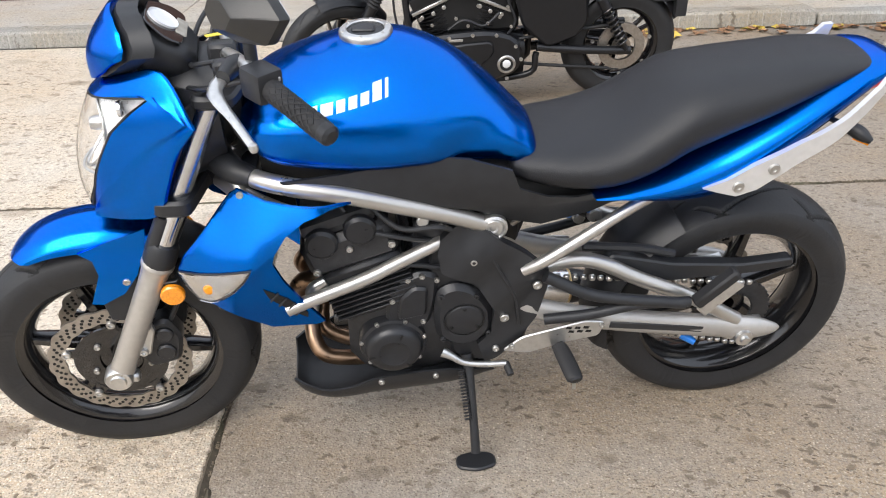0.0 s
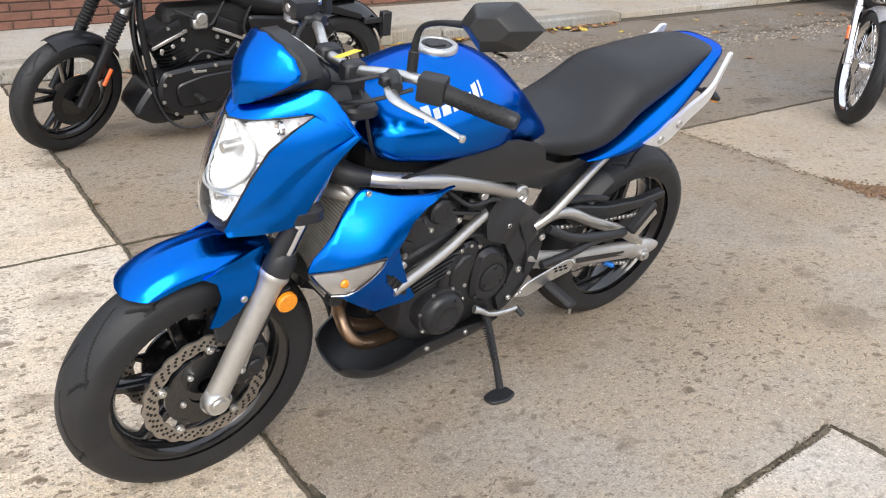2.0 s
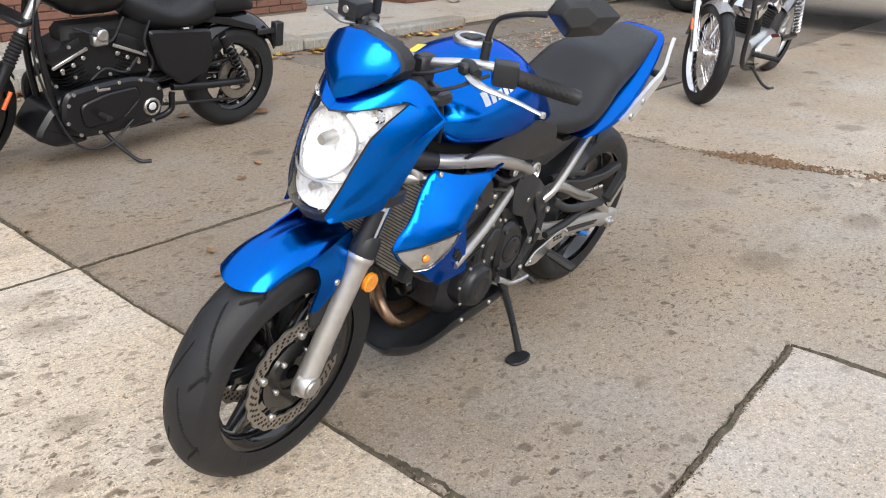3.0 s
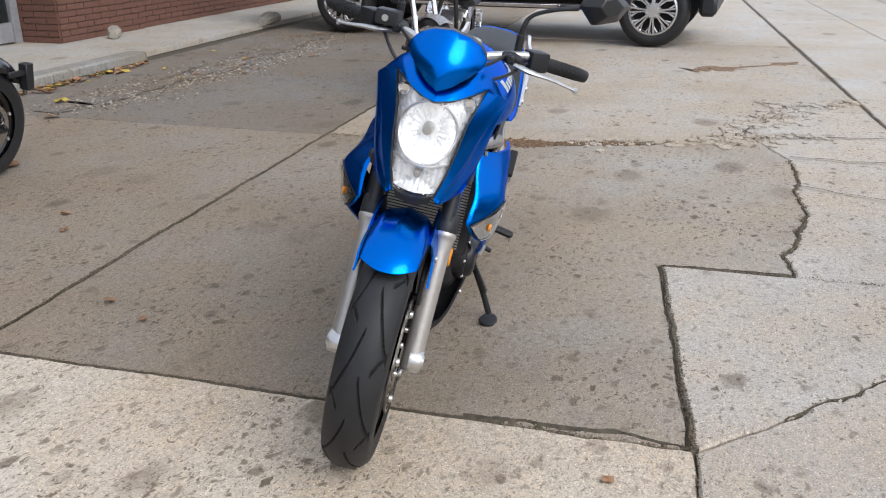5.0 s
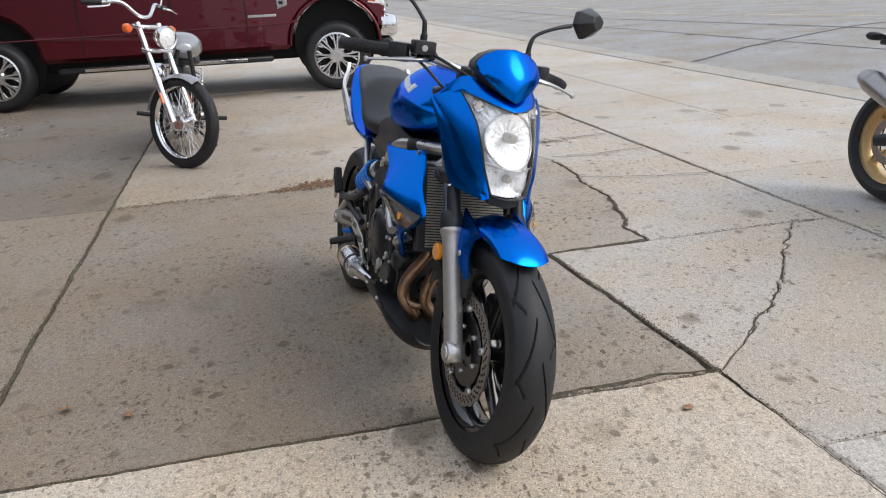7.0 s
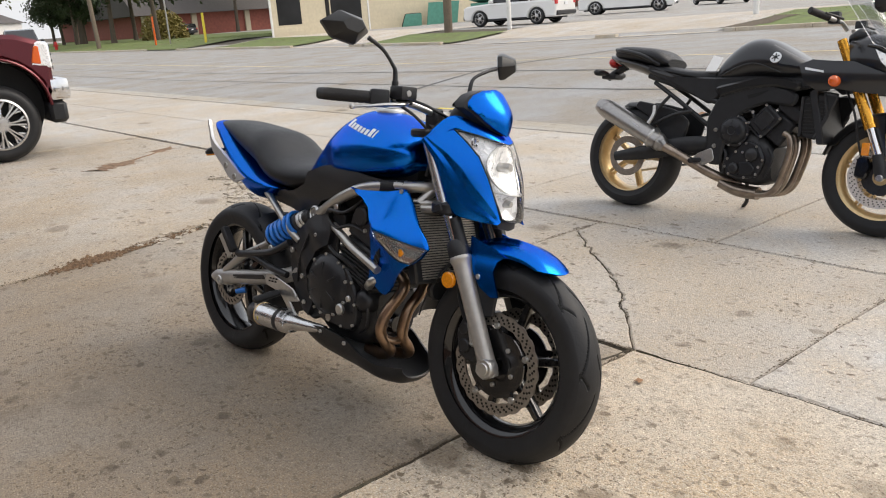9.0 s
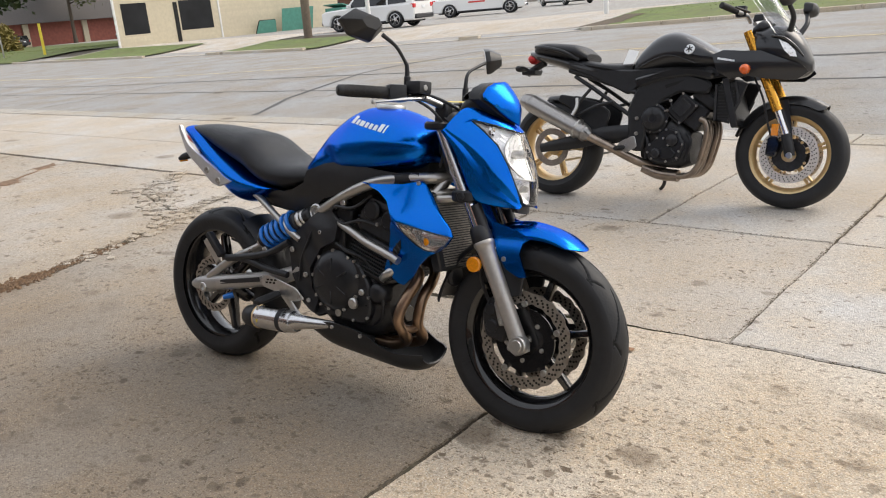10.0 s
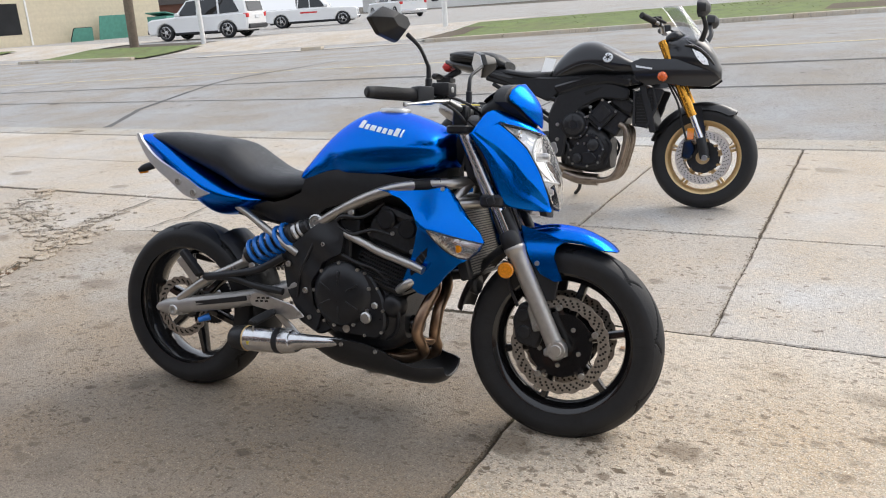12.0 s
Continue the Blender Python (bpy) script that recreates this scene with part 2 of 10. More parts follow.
RUBBER = material("tyre_rubber", (0.0145, 0.0152, 0.0170), 0.56, 0, 0, 0.25, 50, 0.25, 160, 0.35, 9, (0.032, 0.031, 0.031))
GRIP = material("grip_rubber", (0.014, 0.014, 0.015), 0.6, 0, 0, 0.2, 60, 0.3, 500)
VINYL = material("seat_vinyl", (0.0115, 0.0122, 0.0145), 0.44, 0, 0, 0.15, 25, 0.45, 520, 0.25, 5, (0.0145, 0.0150, 0.017), sheen=0.0)
VINYL.node_tree.nodes["Principled BSDF"].inputs["Specular IOR Level"].default_value = 0.46
SILVER = material("silver_painted_steel", (0.50, 0.485, 0.46), 0.30, 0.85, 0, 0.06, 12, 0, 300, 0.15, 6, (0.38, 0.36, 0.33))
ALLOY = material("brushed_alloy", (0.58, 0.58, 0.57), 0.3, 0.9, 0, 0.12, 80, 0.08, 400, 0.3, 20, (0.4, 0.39, 0.37))
FORK_GREY = material("dark_polished_tube", (0.70, 0.705, 0.71), 0.24, 1.0, 0, 0.08, 40)
SWINGARM = material("swingarm_grey", (0.45, 0.44, 0.425), 0.38, 0.6, 0, 0.10, 40, 0.1, 300, 0.3, 10, (0.2, 0.19, 0.18))
SLIDER = material("fork_slider_grey", (0.44, 0.42, 0.39), 0.36, 0.6, 0, 0.08, 60, 0.1, 500)
CHROME = material("chrome", (0.78, 0.78, 0.79), 0.09, 1.0, 0, 0.05, 20)
STEEL = material("bolt_steel", (0.5, 0.49, 0.47), 0.3, 0.9, 0, 0.2, 60)
DISC = material("disc_steel", (0.36, 0.33, 0.295), 0.38, 0.85, 0, 0.2, 90, 0.15, 300, 0.5, 30, (0.2, 0.17, 0.14))
HEADER = material("heat_tinted_header", (0.3, 0.2, 0.13), 0.3, 0.9, 0, 0.3, 25, 0.1, 200, 0.7, 10, (0.2, 0.16, 0.15))
# near-black: paints the shade in holes, gaps and wells, also plain black trim
DARK = material("void_shade_and_black_trim", (0.006, 0.006, 0.006), 0.7, 0, 0, 0.2, 40)
AMBER = material("amber_reflector", (0.8, 0.28, 0.01), 0.2, 0, 0.8, 0.25, 240)
SPRING_BLUE = material("blue_spring", (0.015, 0.18, 0.64), 0.3, 0.2, 0.5, 0.1, 60)
WHITE_DECAL = material("silver_white_decal", (0.72, 0.74, 0.76), 0.3, 0.2, 0, 0.05, 60)
WHITE_RAIL = material("light_silver_rail", (0.66, 0.66, 0.66), 0.34, 0.55, 0, 0.06, 60)
YELLOW = material("yellow_tag", (0.75, 0.6, 0.06), 0.5, 0, 0, 0.15, 60)
RED = material("red_plastic", (0.6, 0.03, 0.03), 0.3)
DULL_RED = material("dull_red_plastic", (0.22, 0.02, 0.025), 0.5)
REFLECTOR = material("lamp_reflector", (0.93, 0.94, 0.95), 0.28, 0.30, 0, 0.06, 60)
RADIATOR = material("radiator_fins", (0.33, 0.31, 0.27), 0.55, 0.3, 0, 0.3, 60)
GOLD = material("gold_paint", (0.72, 0.53, 0.27), 0.34, 0.5, 0.3, 0.08, 60)
GOLD_FORK = material("gold_anodised", (0.72, 0.36, 0.05), 0.26, 0.85, 0, 0.08, 60)


def glassy(name, color=(1, 1, 1), rough=0.02):
    mat = bpy.data.materials.new(name)
    mat.use_nodes = True
    b = mat.node_tree.nodes["Principled BSDF"]
    b.inputs["Base Color"].default_value = (*color, 1)
    b.inputs["Roughness"].default_value = rough
    b.inputs["Transmission Weight"].default_value = 1.0
    b.inputs["IOR"].default_value = 1.25
    return mat


GLASS = glassy("clear_lens")
SMOKE = glassy("smoked_screen", (0.75, 0.77, 0.8))

# ---- ground: the lot's grid runs 9.5 degrees off the world's axes ----
GRID = radians(9.5)
LOT = Matrix.Rotation(GRID, 4, "Z")


def smooth01(t):
    t = max(0.0, min(1.0, t))
    return t * t * (3 - 2 * t)


def height(u, v):
    """The lot is level; the street climbs towards -u, and the far side lies a little higher."""
    return 0.021 * max(0.0, min(26.0, 19 - u)) * smooth01((-3 - v) / 5) + 0.33 * smooth01((-17 - v) / 5)


def site(u, v, z=0.0, turn=0.0):
    """A pose on the ground at (u, v), turned by degrees from the u axis."""
    return LOT @ Matrix.Translation((u, v, height(u, v) + z)) @ Matrix.Rotation(radians(turn), 4, "Z")


def concrete(name, color, light=1.0, pits=0.5, stain=(0.16, 0.14, 0.12), stain_amount=0.5, island=0.05, warm=1.0, damp=0.0):
    mat = bpy.data.materials.new(name)
    mat.use_nodes = True
    nt = mat.node_tree
    N, Lk = nt.nodes, nt.links
    b = N["Principled BSDF"]
    co = N.new("ShaderNodeTexCoord").outputs["Object"]

    def noise_node(scale, detail, rough=0.55):
        n = N.new("ShaderNodeTexNoise")
        n.inputs["Scale"].default_value, n.inputs["Detail"].default_value, n.inputs["Roughness"].default_value = scale, detail, rough
        Lk.new(co, n.inputs["Vector"])
        return n.outputs[0]

    def rng(src, a, c, lo, hi):
        r = N.new("ShaderNodeMapRange")
        for k, val in enumerate((a, c, lo, hi)):
            r.inputs[k + 1].default_value = val
        Lk.new(src, r.inputs[0])
        return r.outputs[0]

    def mixc(f, a, c):
        m = N.new("ShaderNodeMix")
        m.data_type = "RGBA"
        Lk.new(f, m.inputs[0])
        for k, val in ((6, a), (7, c)):
            if isinstance(val, tuple):
                m.inputs[k].default_value = (*val, 1)
            else:
                Lk.new(val, m.inputs[k])
        return m.outputs[2]

    def times(a, c):
        m = N.new("ShaderNodeMath")
        m.operation = "MULTIPLY"
        Lk.new(a, m.inputs[0])
        if isinstance(c, float):
            m.inputs[1].default_value = c
        else:
            Lk.new(c, m.inputs[1])
        return m.outputs[0]

    broad = noise_node(0.9, 6)
    mid = noise_node(6.0, 8, 0.65)
    fine = noise_node(55.0, 6, 0.7)
    ochre = tuple(c * k for c, k in zip(color, (1.10, 0.93, 0.70)))
    grey = tuple(c * k for c, k in zip(color, (0.97, 1.02, 1.10)))
    base = mixc(rng(broad, 0.34, 0.64, 0, 1), tuple(c * 0.80 for c in ochre), tuple(min(1, c * 1.14) for c in grey))
    base = mixc(rng(noise_node(2.6, 7, 0.6), 0.42, 0.70, 0, 0.8 * warm), base, ochre)
    base = mixc(rng(mid, 0.52, 0.78, 0, stain_amount), base, stain)
    # exposed aggregate
    vo = N.new("ShaderNodeTexVoronoi")
    vo.voronoi_dimensions = "2D"
    vo.inputs["Scale"].default_value = 120
    Lk.new(co, vo.inputs["Vector"])
    sep = N.new("ShaderNodeSeparateColor")
    Lk.new(vo.outputs["Color"], sep.inputs[0])
    pebble = rng(vo.outputs["Distance"], 0.22, 0.34, 1, 0)
    lightp = times(pebble, rng(sep.outputs[0], 0.72, 0.9, 0, 0.7))
    darkp = times(pebble, rng(sep.outputs[1], 0.70, 0.9, 0, 0.7))
    base = mixc(lightp, base, tuple(min(1, c * 2.0) for c in color))
    base = mixc(darkp, base, tuple(c * 0.30 for c in color))
    base = mixc(rng(fine, 0.40, 0.64, 0.0, 0.7), base, tuple(c * 0.55 for c in color))
    base = mixc(rng(noise_node(160.0, 3, 0.7), 0.45, 0.62, 0.0, 0.5), base, tuple(min(1, c * 1.35) for c in color))
    dot = rng(noise_node(34.0, 4, 0.6), 0.66, 0.72, 0, 0.8)
    base = mixc(times(dot, min(1.0, pits * 1.6)), base, tuple(c * 0.28 for c in color))
    if damp:
        # broad shade towards the shop, painted into the colour with a wandering rim
        sep2 = N.new("ShaderNodeSeparateXYZ")
        Lk.new(co, sep2.inputs[0])
        lean = N.new("ShaderNodeMath")
        lean.operation = "MULTIPLY_ADD"
        Lk.new(sep2.outputs[0], lean.inputs[0])
        lean.inputs[1].default_value = -0.30
        Lk.new(sep2.outputs[1], lean.inputs[2])
        edge = N.new("ShaderNodeMath")
        edge.operation = "ADD"
        Lk.new(lean.outputs[0], edge.inputs[0])
        Lk.new(rng(noise_node(1.1, 5), 0.3, 0.7, -0.45, 0.45), edge.inputs[1])
        shade_mask = rng(edge.outputs[0], 0.95, 2.05, 0, damp)
        dark = N.new("ShaderNodeVectorMath")
        dark.operation = "MULTIPLY"
        dark.inputs[1].default_value = (0.60, 0.55, 0.49)
        Lk.new(base, dark.inputs[0])
        base = mixc(shade_mask, base, dark.outputs[0])
    # pits and leaf stains of many sizes
    dist = N.new("ShaderNodeVectorMath")
    dist.operation = "MULTIPLY_ADD"
    nz = N.new("ShaderNodeTexNoise")
    nz.inputs["Scale"].default_value, nz.inputs["Detail"].default_value = 26, 5
    Lk.new(co, nz.inputs["Vector"])
    Lk.new(nz.outputs["Color"], dist.inputs[0])
    dist.inputs[1].default_value = (0.075, 0.060, 0.06)
    Lk.new(co, dist.inputs[2])
    squash = N.new("ShaderNodeVectorMath")
    squash.operation = "MULTIPLY"
    squash.inputs[1].default_value = (1.0, 1.45, 1.0)
    Lk.new(dist.outputs[0], squash.inputs[0])
    patchy = rng(noise_node(1.3, 4), 0.42, 0.58, 0.5, 1.0)

    def spots(scale, share, r0, r1, depth):
        v = N.new("ShaderNodeTexVoronoi")
        v.voronoi_dimensions = "2D"
        v.inputs["Scale"].default_value = scale
        Lk.new(squash.outputs[0], v.inputs["Vector"])
        sp = N.new("ShaderNodeSeparateColor")
        Lk.new(v.outputs["Color"], sp.inputs[0])
        q = N.new("ShaderNodeMath")
        q.operation = "DIVIDE"
        Lk.new(v.outputs["Distance"], q.inputs[0])
        Lk.new(rng(times(sp.outputs[0], sp.outputs[0]), 0, 1, r0, r1), q.inputs[1])
        here = times(rng(sp.outputs[1], 1 - share, 1 - share + 0.02, 0, 1), rng(sp.outputs[2], 0, 1, 0.5 * depth, depth))
        return times(times(rng(q.outputs[0], 0.55, 1.12, 1, 0), here), patchy)

    oil = spots(2.6, min(1.0, pits * 0.5), 0.10, 0.42, 0.7)
    blot = spots(9.0, min(1.0, pits * 0.62), 0.07, 0.31, 0.9)
    speck = spots(21.0, min(1.0, pits * 0.85), 0.09, 0.34, 0.95)
    pock = spots(52.0, min(1.0, pits * 0.7), 0.16, 0.42, 0.95)
    brown = tuple(c * k for c, k in zip(color, (0.25, 0.205, 0.16)))
    base = mixc(oil, base, brown)
    base = mixc(pock, base, brown)
    base = mixc(speck, base, brown)
    base = mixc(blot, base, brown)
    info = N.new("ShaderNodeObjectInfo")
    sc = N.new("ShaderNodeVectorMath")
    sc.operation = "SCALE"
    Lk.new(base, sc.inputs[0])
    Lk.new(rng(info.outputs["Random"], 0, 1, light * (1 - island), light * (1 + island)), sc.inputs["Scale"])
    Lk.new(sc.outputs[0], b.inputs["Base Color"])
    b.inputs["Roughness"].default_value = 0.88
    hgt = N.new("ShaderNodeMath")
    hgt.operation = "SUBTRACT"
    Lk.new(times(fine, 0.7), hgt.inputs[0])
    Lk.new(times(blot, 0.8), hgt.inputs[1])
    h2 = N.new("ShaderNodeMath")
    h2.operation = "ADD"
    Lk.new(hgt.outputs[0], h2.inputs[0])
    Lk.new(times(pebble, 0.4), h2.inputs[1])
    bp = N.new("ShaderNodeBump")
    bp.inputs["Strength"].default_value, bp.inputs["Distance"].default_value = 0.9, 0.005
    Lk.new(h2.outputs[0], bp.inputs["Height"])
    Lk.new(bp.outputs[0], b.inputs["Normal"])
    return mat


C_BRIGHT = concrete("sandy_concrete", (0.59, 0.52, 0.425), 1.0, 0.85, (0.32, 0.255, 0.18), 0.45, warm=0.55)
# C_MAIN and C_FAR carry painted shade that deepens towards the shop
C_MAIN = concrete("grey_brown_concrete", (0.41, 0.368, 0.312), 1.0, 0.66, (0.19, 0.162, 0.134), 0.5, damp=0.75)
C_FAR = concrete("tan_concrete", (0.46, 0.418, 0.36), 1.0, 0.35, (0.21, 0.18, 0.15), 0.45, damp=0.45)
C_DARK = concrete("dark_brown_concrete", (0.215, 0.192, 0.164), 1.0, 0.5, (0.13, 0.115, 0.095), 0.5)
C_MID = concrete("mid_grey_concrete", (0.50, 0.46, 0.405), 1.0, 0.42, (0.20, 0.175, 0.15), 0.4)
C_LIGHT = concrete("pale_concrete", (0.52, 0.485, 0.435), 1.0, 0.18, (0.25, 0.22, 0.19), 0.4)
C_WALK = concrete("walk_concrete", (0.45, 0.43, 0.39), 1.0, 0.2, (0.2, 0.18, 0.16), 0.4)
ASPHALT = concrete("worn_asphalt", (0.365, 0.357, 0.342), 1.0, 0.12, (0.15, 0.148, 0.145), 0.5, warm=0.3)
DIRT = material("joint_dirt", (0.085, 0.070, 0.052), 0.95, 0, 0, 0.5, 40, 0.6, 120, 0.5, 3, (0.06, 0.07, 0.03))
TAR = material("tar_seam", (0.095, 0.092, 0.088), 0.7, 0, 0, 0.3, 20)
ROAD_YELLOW = material("worn_yellow_paint", (0.66, 0.54, 0.30), 0.8, 0, 0, 0.3, 12, spots=0.8, spot_scale=3, spot_color=(0.2, 0.195, 0.18))
GRASS = material("grass_blades", (0.135, 0.175, 0.048), 0.8, 0, 0, 0.35, 3.0, 0.5, 60, 0.6, 0.5, (0.15, 0.115, 0.055))
# darker rubber for the groove faces, their depth shade painted in
GROOVE_SHADE = material("tread_groove_shade", (0.006, 0.006, 0.006), 0.8, 0, 0, 0.2, 60)
SOIL = material("verge_soil", (0.11, 0.085, 0.055), 0.95, 0, 0, 0.4, 20, 0.6, 60)
LEAF = material("dry_leaf", (0.26, 0.145, 0.075), 0.7, 0, 0, 0.4, 30, island=0.4)
LEAF_Y = material("yellow_leaf", (0.45, 0.33, 0.06), 0.7, 0, 0, 0.3, 30, island=0.2)


def sheet(us, vs, z, keep=None):
    """A draped grid in lot coordinates."""
    verts, faces = [], []
    for v in vs:
        for u in us:
            verts.append(tuple(LOT @ Vector((u, v, height(u, v) + z))))
    n = len(us)
    for j in range(len(vs) - 1):
        for i in range(n - 1):
            if keep is None or keep((us[i] + us[i + 1]) / 2, (vs[j] + vs[j + 1]) / 2):
                faces.append((j * n + i, j * n + i + 1, (j + 1) * n + i + 1, (j + 1) * n + i))
    bm = mesh(verts, faces)
    bmesh.ops.delete(bm, geom=[v for v in bm.verts if not v.link_faces], context="VERTS")
    return bm


def steps(*runs):
    out = []
    for a, b, s in runs:
        k = max(1, round((b - a) / s))
        out += [a + (b - a) * i / k for i in range(k)]
    return out + [runs[-1][1]]


ground = part("ground", sheet(steps((-600, -60, 90), (-60, 0, 6), (0, 30, 3), (30, 80, 10), (80, 900, 102)),
                              steps((-800, -60, 92), (-60, -26, 6), (-26, -3, 1), (-3, 20, 6), (20, 600, 116)), -0.022), DIRT)
tagged(ground, "packed dirt ground under the paved lot and street", "ground", kind="structure")

pavement = thing("pavement", Matrix.Identity(4), "old cracked concrete slabs of the parking lot", "pavement", kind="structure")


def jag(p, amp):
    n = noise.noise_vector(Vector((p[0] * 9, p[1] * 9, 0.3))) * 0.6 + noise.noise_vector(Vector((p[0] * 38, p[1] * 38, 1.7))) * 0.4
    w = noise.noise_vector(Vector((p[0] * 1.7, p[1] * 1.7, 4.1))) * 0.5
    return (p[0] + (n.x + w.x) * amp, p[1] + (n.y + w.y) * amp)


def slab(poly, mat, z=0.0, gap=0.008, amp=0.012, step=0.035, deep=0.03):
    """One concrete slab with a ragged rim."""
    pts = []
    k = len(poly)
    for i in range(k):
        a, b = Vector(poly[i]), Vector(poly[(i + 1) % k])
        near = min((a + (b - a) * t - Vector((0.5, 1.0))).length for t in (0, 0.25, 0.5, 0.75, 1))
        st = step if near < 6 else step * 5
        m = max(1, int((b - a).length / st))
        pts += [jag(a + (b - a) * (j / m), amp) for j in range(m)]
    o = inset2(pts, gap)
    i1 = inset2(o, 0.007)
    rings = []
    for ring, h in ((o, z - deep), (o, z - 0.006), (i1, z)):
        rings.append([tuple(LOT @ Vector((p[0], p[1], height(p[0], p[1]) + h))) for p in ring])
    n = len(pts)
    verts = [p for r in rings for p in r]
    faces = [(a * n + j, a * n + (j + 1) % n, (a + 1) * n + (j + 1) % n, (a + 1) * n + j) for a in range(2) for j in range(n)]
    faces.append(tuple(range(2 * n, 3 * n)))
    return part("slab", fixed(mesh(verts, faces)), mat, pavement)


def ragged(path, amp, step=0.028, seed=0.0):
    """A line broken into short crooked lengths."""
    out = []
    for a, b in zip(path, path[1:]):
        a, b = Vector(a), Vector(b)
        m = max(1, int((b - a).length / step))
        for j in range(m):
            p = a + (b - a) * (j / m)
            q = noise.noise_vector(Vector((p.x * 16, p.y * 16, seed))) * 0.6 + noise.noise_vector(Vector((p.x * 47, p.y * 47, seed + 5))) * 0.5
            f = amp if out else 0.0
            out.append((p.x + q.x * f, p.y + q.y * f))
    return out + [path[-1]]


CRACK_N = [(0.10, 0.845), (0.22, 0.73), (0.33, 0.60), (0.534, 0.407), (0.78, 0.24), (0.95, 0.10), (1.155, -0.08)]
CRACK_V = [(1.21, 0.68), (1.40, 0.69), (1.49, 0.64), (1.66, 0.60), (1.82, 0.56), (2.05, 0.51), (2.3, 0.52), (2.62, 0.47), (3.04, 0.46)]
CRACK_B = [(2.95, 3.335), (2.97, 2.9), (2.95, 2.3), (3.05, 1.8), (3.21, 1.25), (3.45, 0.95), (3.73, 0.66)]
CRACK_N, CRACK_V = ragged(CRACK_N, 0.034, seed=2.0), ragged(CRACK_V, 0.040, seed=6.0)
slab([(-9, 1.06), (-0.57, 1.065), (-0.115, 1.09), (-0.115, 2.2), (-0.115, 3.335), (-9, 3.335)], C_BRIGHT, 0.004, 0.003)
slab([(-0.115, 1.10), (0.5, 1.13), (1.165, 1.19), (1.180, 0.68)] + CRACK_V[1:] + [(3.73, 0.66)] + CRACK_B[::-1][1:] + [(-0.115, 3.335)], C_MAIN, 0.0, 0.009)
slab([(1.165, 0.68)] + CRACK_V[1:] + [(3.73, 0.66), (4.2, 0.5), (4.6, 0.34), (4.6, -0.29), (1.165, -0.3)], C_MID, -0.003, 0.005)
slab([(-0.115, 1.09), (0.5, 1.13), (1.165, 1.18), (1.165, -0.08)] + CRACK_N[::-1][1:], C_MID, 0.002, 0.003)
slab([(-0.115, 1.09)] + CRACK_N + [(1.165, -0.3), (-0.57, -0.3), (-0.57, 1.065)], C_MID, 0.0, 0.003)
slab([(-9, 1.06), (-0.57, 1.065), (-0.57, -0.3), (-9, -0.3)], C_LIGHT, 0.003, 0.004)
slab([(2.95, 3.335)] + CRACK_B[1:] + [(4.2, 0.5), (4.6, 0.34), (4.6, -0.29), (8.5, -0.27), (8.5, 3.335)], C_FAR, -0.004, 0.005)
E_CUTS = [-9, -3.6, -0.57, 0.42, 2.2, 3.9, 5.17, 8.5, 12, 16, 22, 30, 45]
for a, b in zip(E_CUTS, E_CUTS[1:]):
    if a > 3:
        slab([(a, -0.3), (b, -0.3), (b, -1.45), (a, -1.45)], C_LIGHT, 0.002)
        slab([(a, -1.45), (b, -1.45), (b, -2.82), (a, -2.82)], C_LIGHT, 0.0)
    else:
        slab([(a, -0.3), (b, -0.3), (b, -2.82), (a, -2.82)], C_LIGHT, 0.001)
for a, b, c, d, m in ((-9, -0.115, 3.335, 6.32, C_BRIGHT), (-0.115, 2.95, 3.335, 6.32, C_MAIN), (2.95, 6.1, 3.335, 6.32, C_DARK), (6.1, 9.6, 3.335, 6.32, C_DARK),
                      (9.6, 14, 3.335, 6.32, C_MAIN), (14, 30, 3.335, 6.32, C_MAIN), (8.5, 12, -0.27, 3.335, C_LIGHT), (12, 16, -0.27, 3.335, C_LIGHT), (16, 30, -0.27, 3.335, C_LIGHT),
                      (30, 60, -0.27, 12, C_LIGHT)):
    slab([(a, c), (b, c), (b, d), (a, d)], m, random.uniform(-0.003, 0.003))
for a in range(-9, 45, 3):
    slab([(a, -2.83), (a + 3, -2.83), (a + 3, -3.25), (a, -3.25)], C_WALK, 0.004, 0.006)

part("joint_bed", sheet(steps((-9, 16, 0.25)), steps((-2.8, 6.3, 0.25)), -0.0125), material("brown_joint_soil", (0.115, 0.088, 0.062), 0.95, 0, 0, 0.5, 18, 0.8, 120, 0.6, 5, (0.060, 0.055, 0.034)), pavement, "brown soil filling the slab joints")

road = part("road", sheet(steps((-90, -20, 10), (-20, 30, 1.0), (30, 60, 5), (60, 200, 20)), steps((-17.0, -3.26, 0.4)), 0.0), ASPHALT)
tagged(road, "worn grey asphalt street with tar seams", "street", kind="structure")


def strip(name, path, width, mat, parent, z=0.004, amp=0.03, step=0.3, label=""):
    """A thin band along lot points, draped on the ground."""
    pts = []
    for a, b in zip(path, path[1:]):
        a, b = Vector(a), Vector(b)
        m = max(1, int((b - a).length / step))
        pts += [a + (b - a) * (j / m) for j in range(m)]
    pts.append(Vector(path[-1]))
    verts, faces = [], []
    for i, p in enumerate(pts):
        t = (pts[min(i + 1, len(pts) - 1)] - pts[max(i - 1, 0)]).normalized()
        nn = Vector((-t.y, t.x))
        q = Vector(jag(p, amp))
        w = width * (0.75 + 0.5 * noise.noise(Vector((p.x * 2, p.y * 2, 9))))
        for s in (-0.5, 0.5):
            e = q + nn * w * s
            verts.append(tuple(LOT @ Vector((e.x, e.y, height(e.x, e.y) + z))))
    for i in range(len(pts) - 1):
        faces.append((2 * i, 2 * i + 1, 2 * i + 3, 2 * i + 2))
    return part(name, mesh(verts, faces), mat, parent, label)


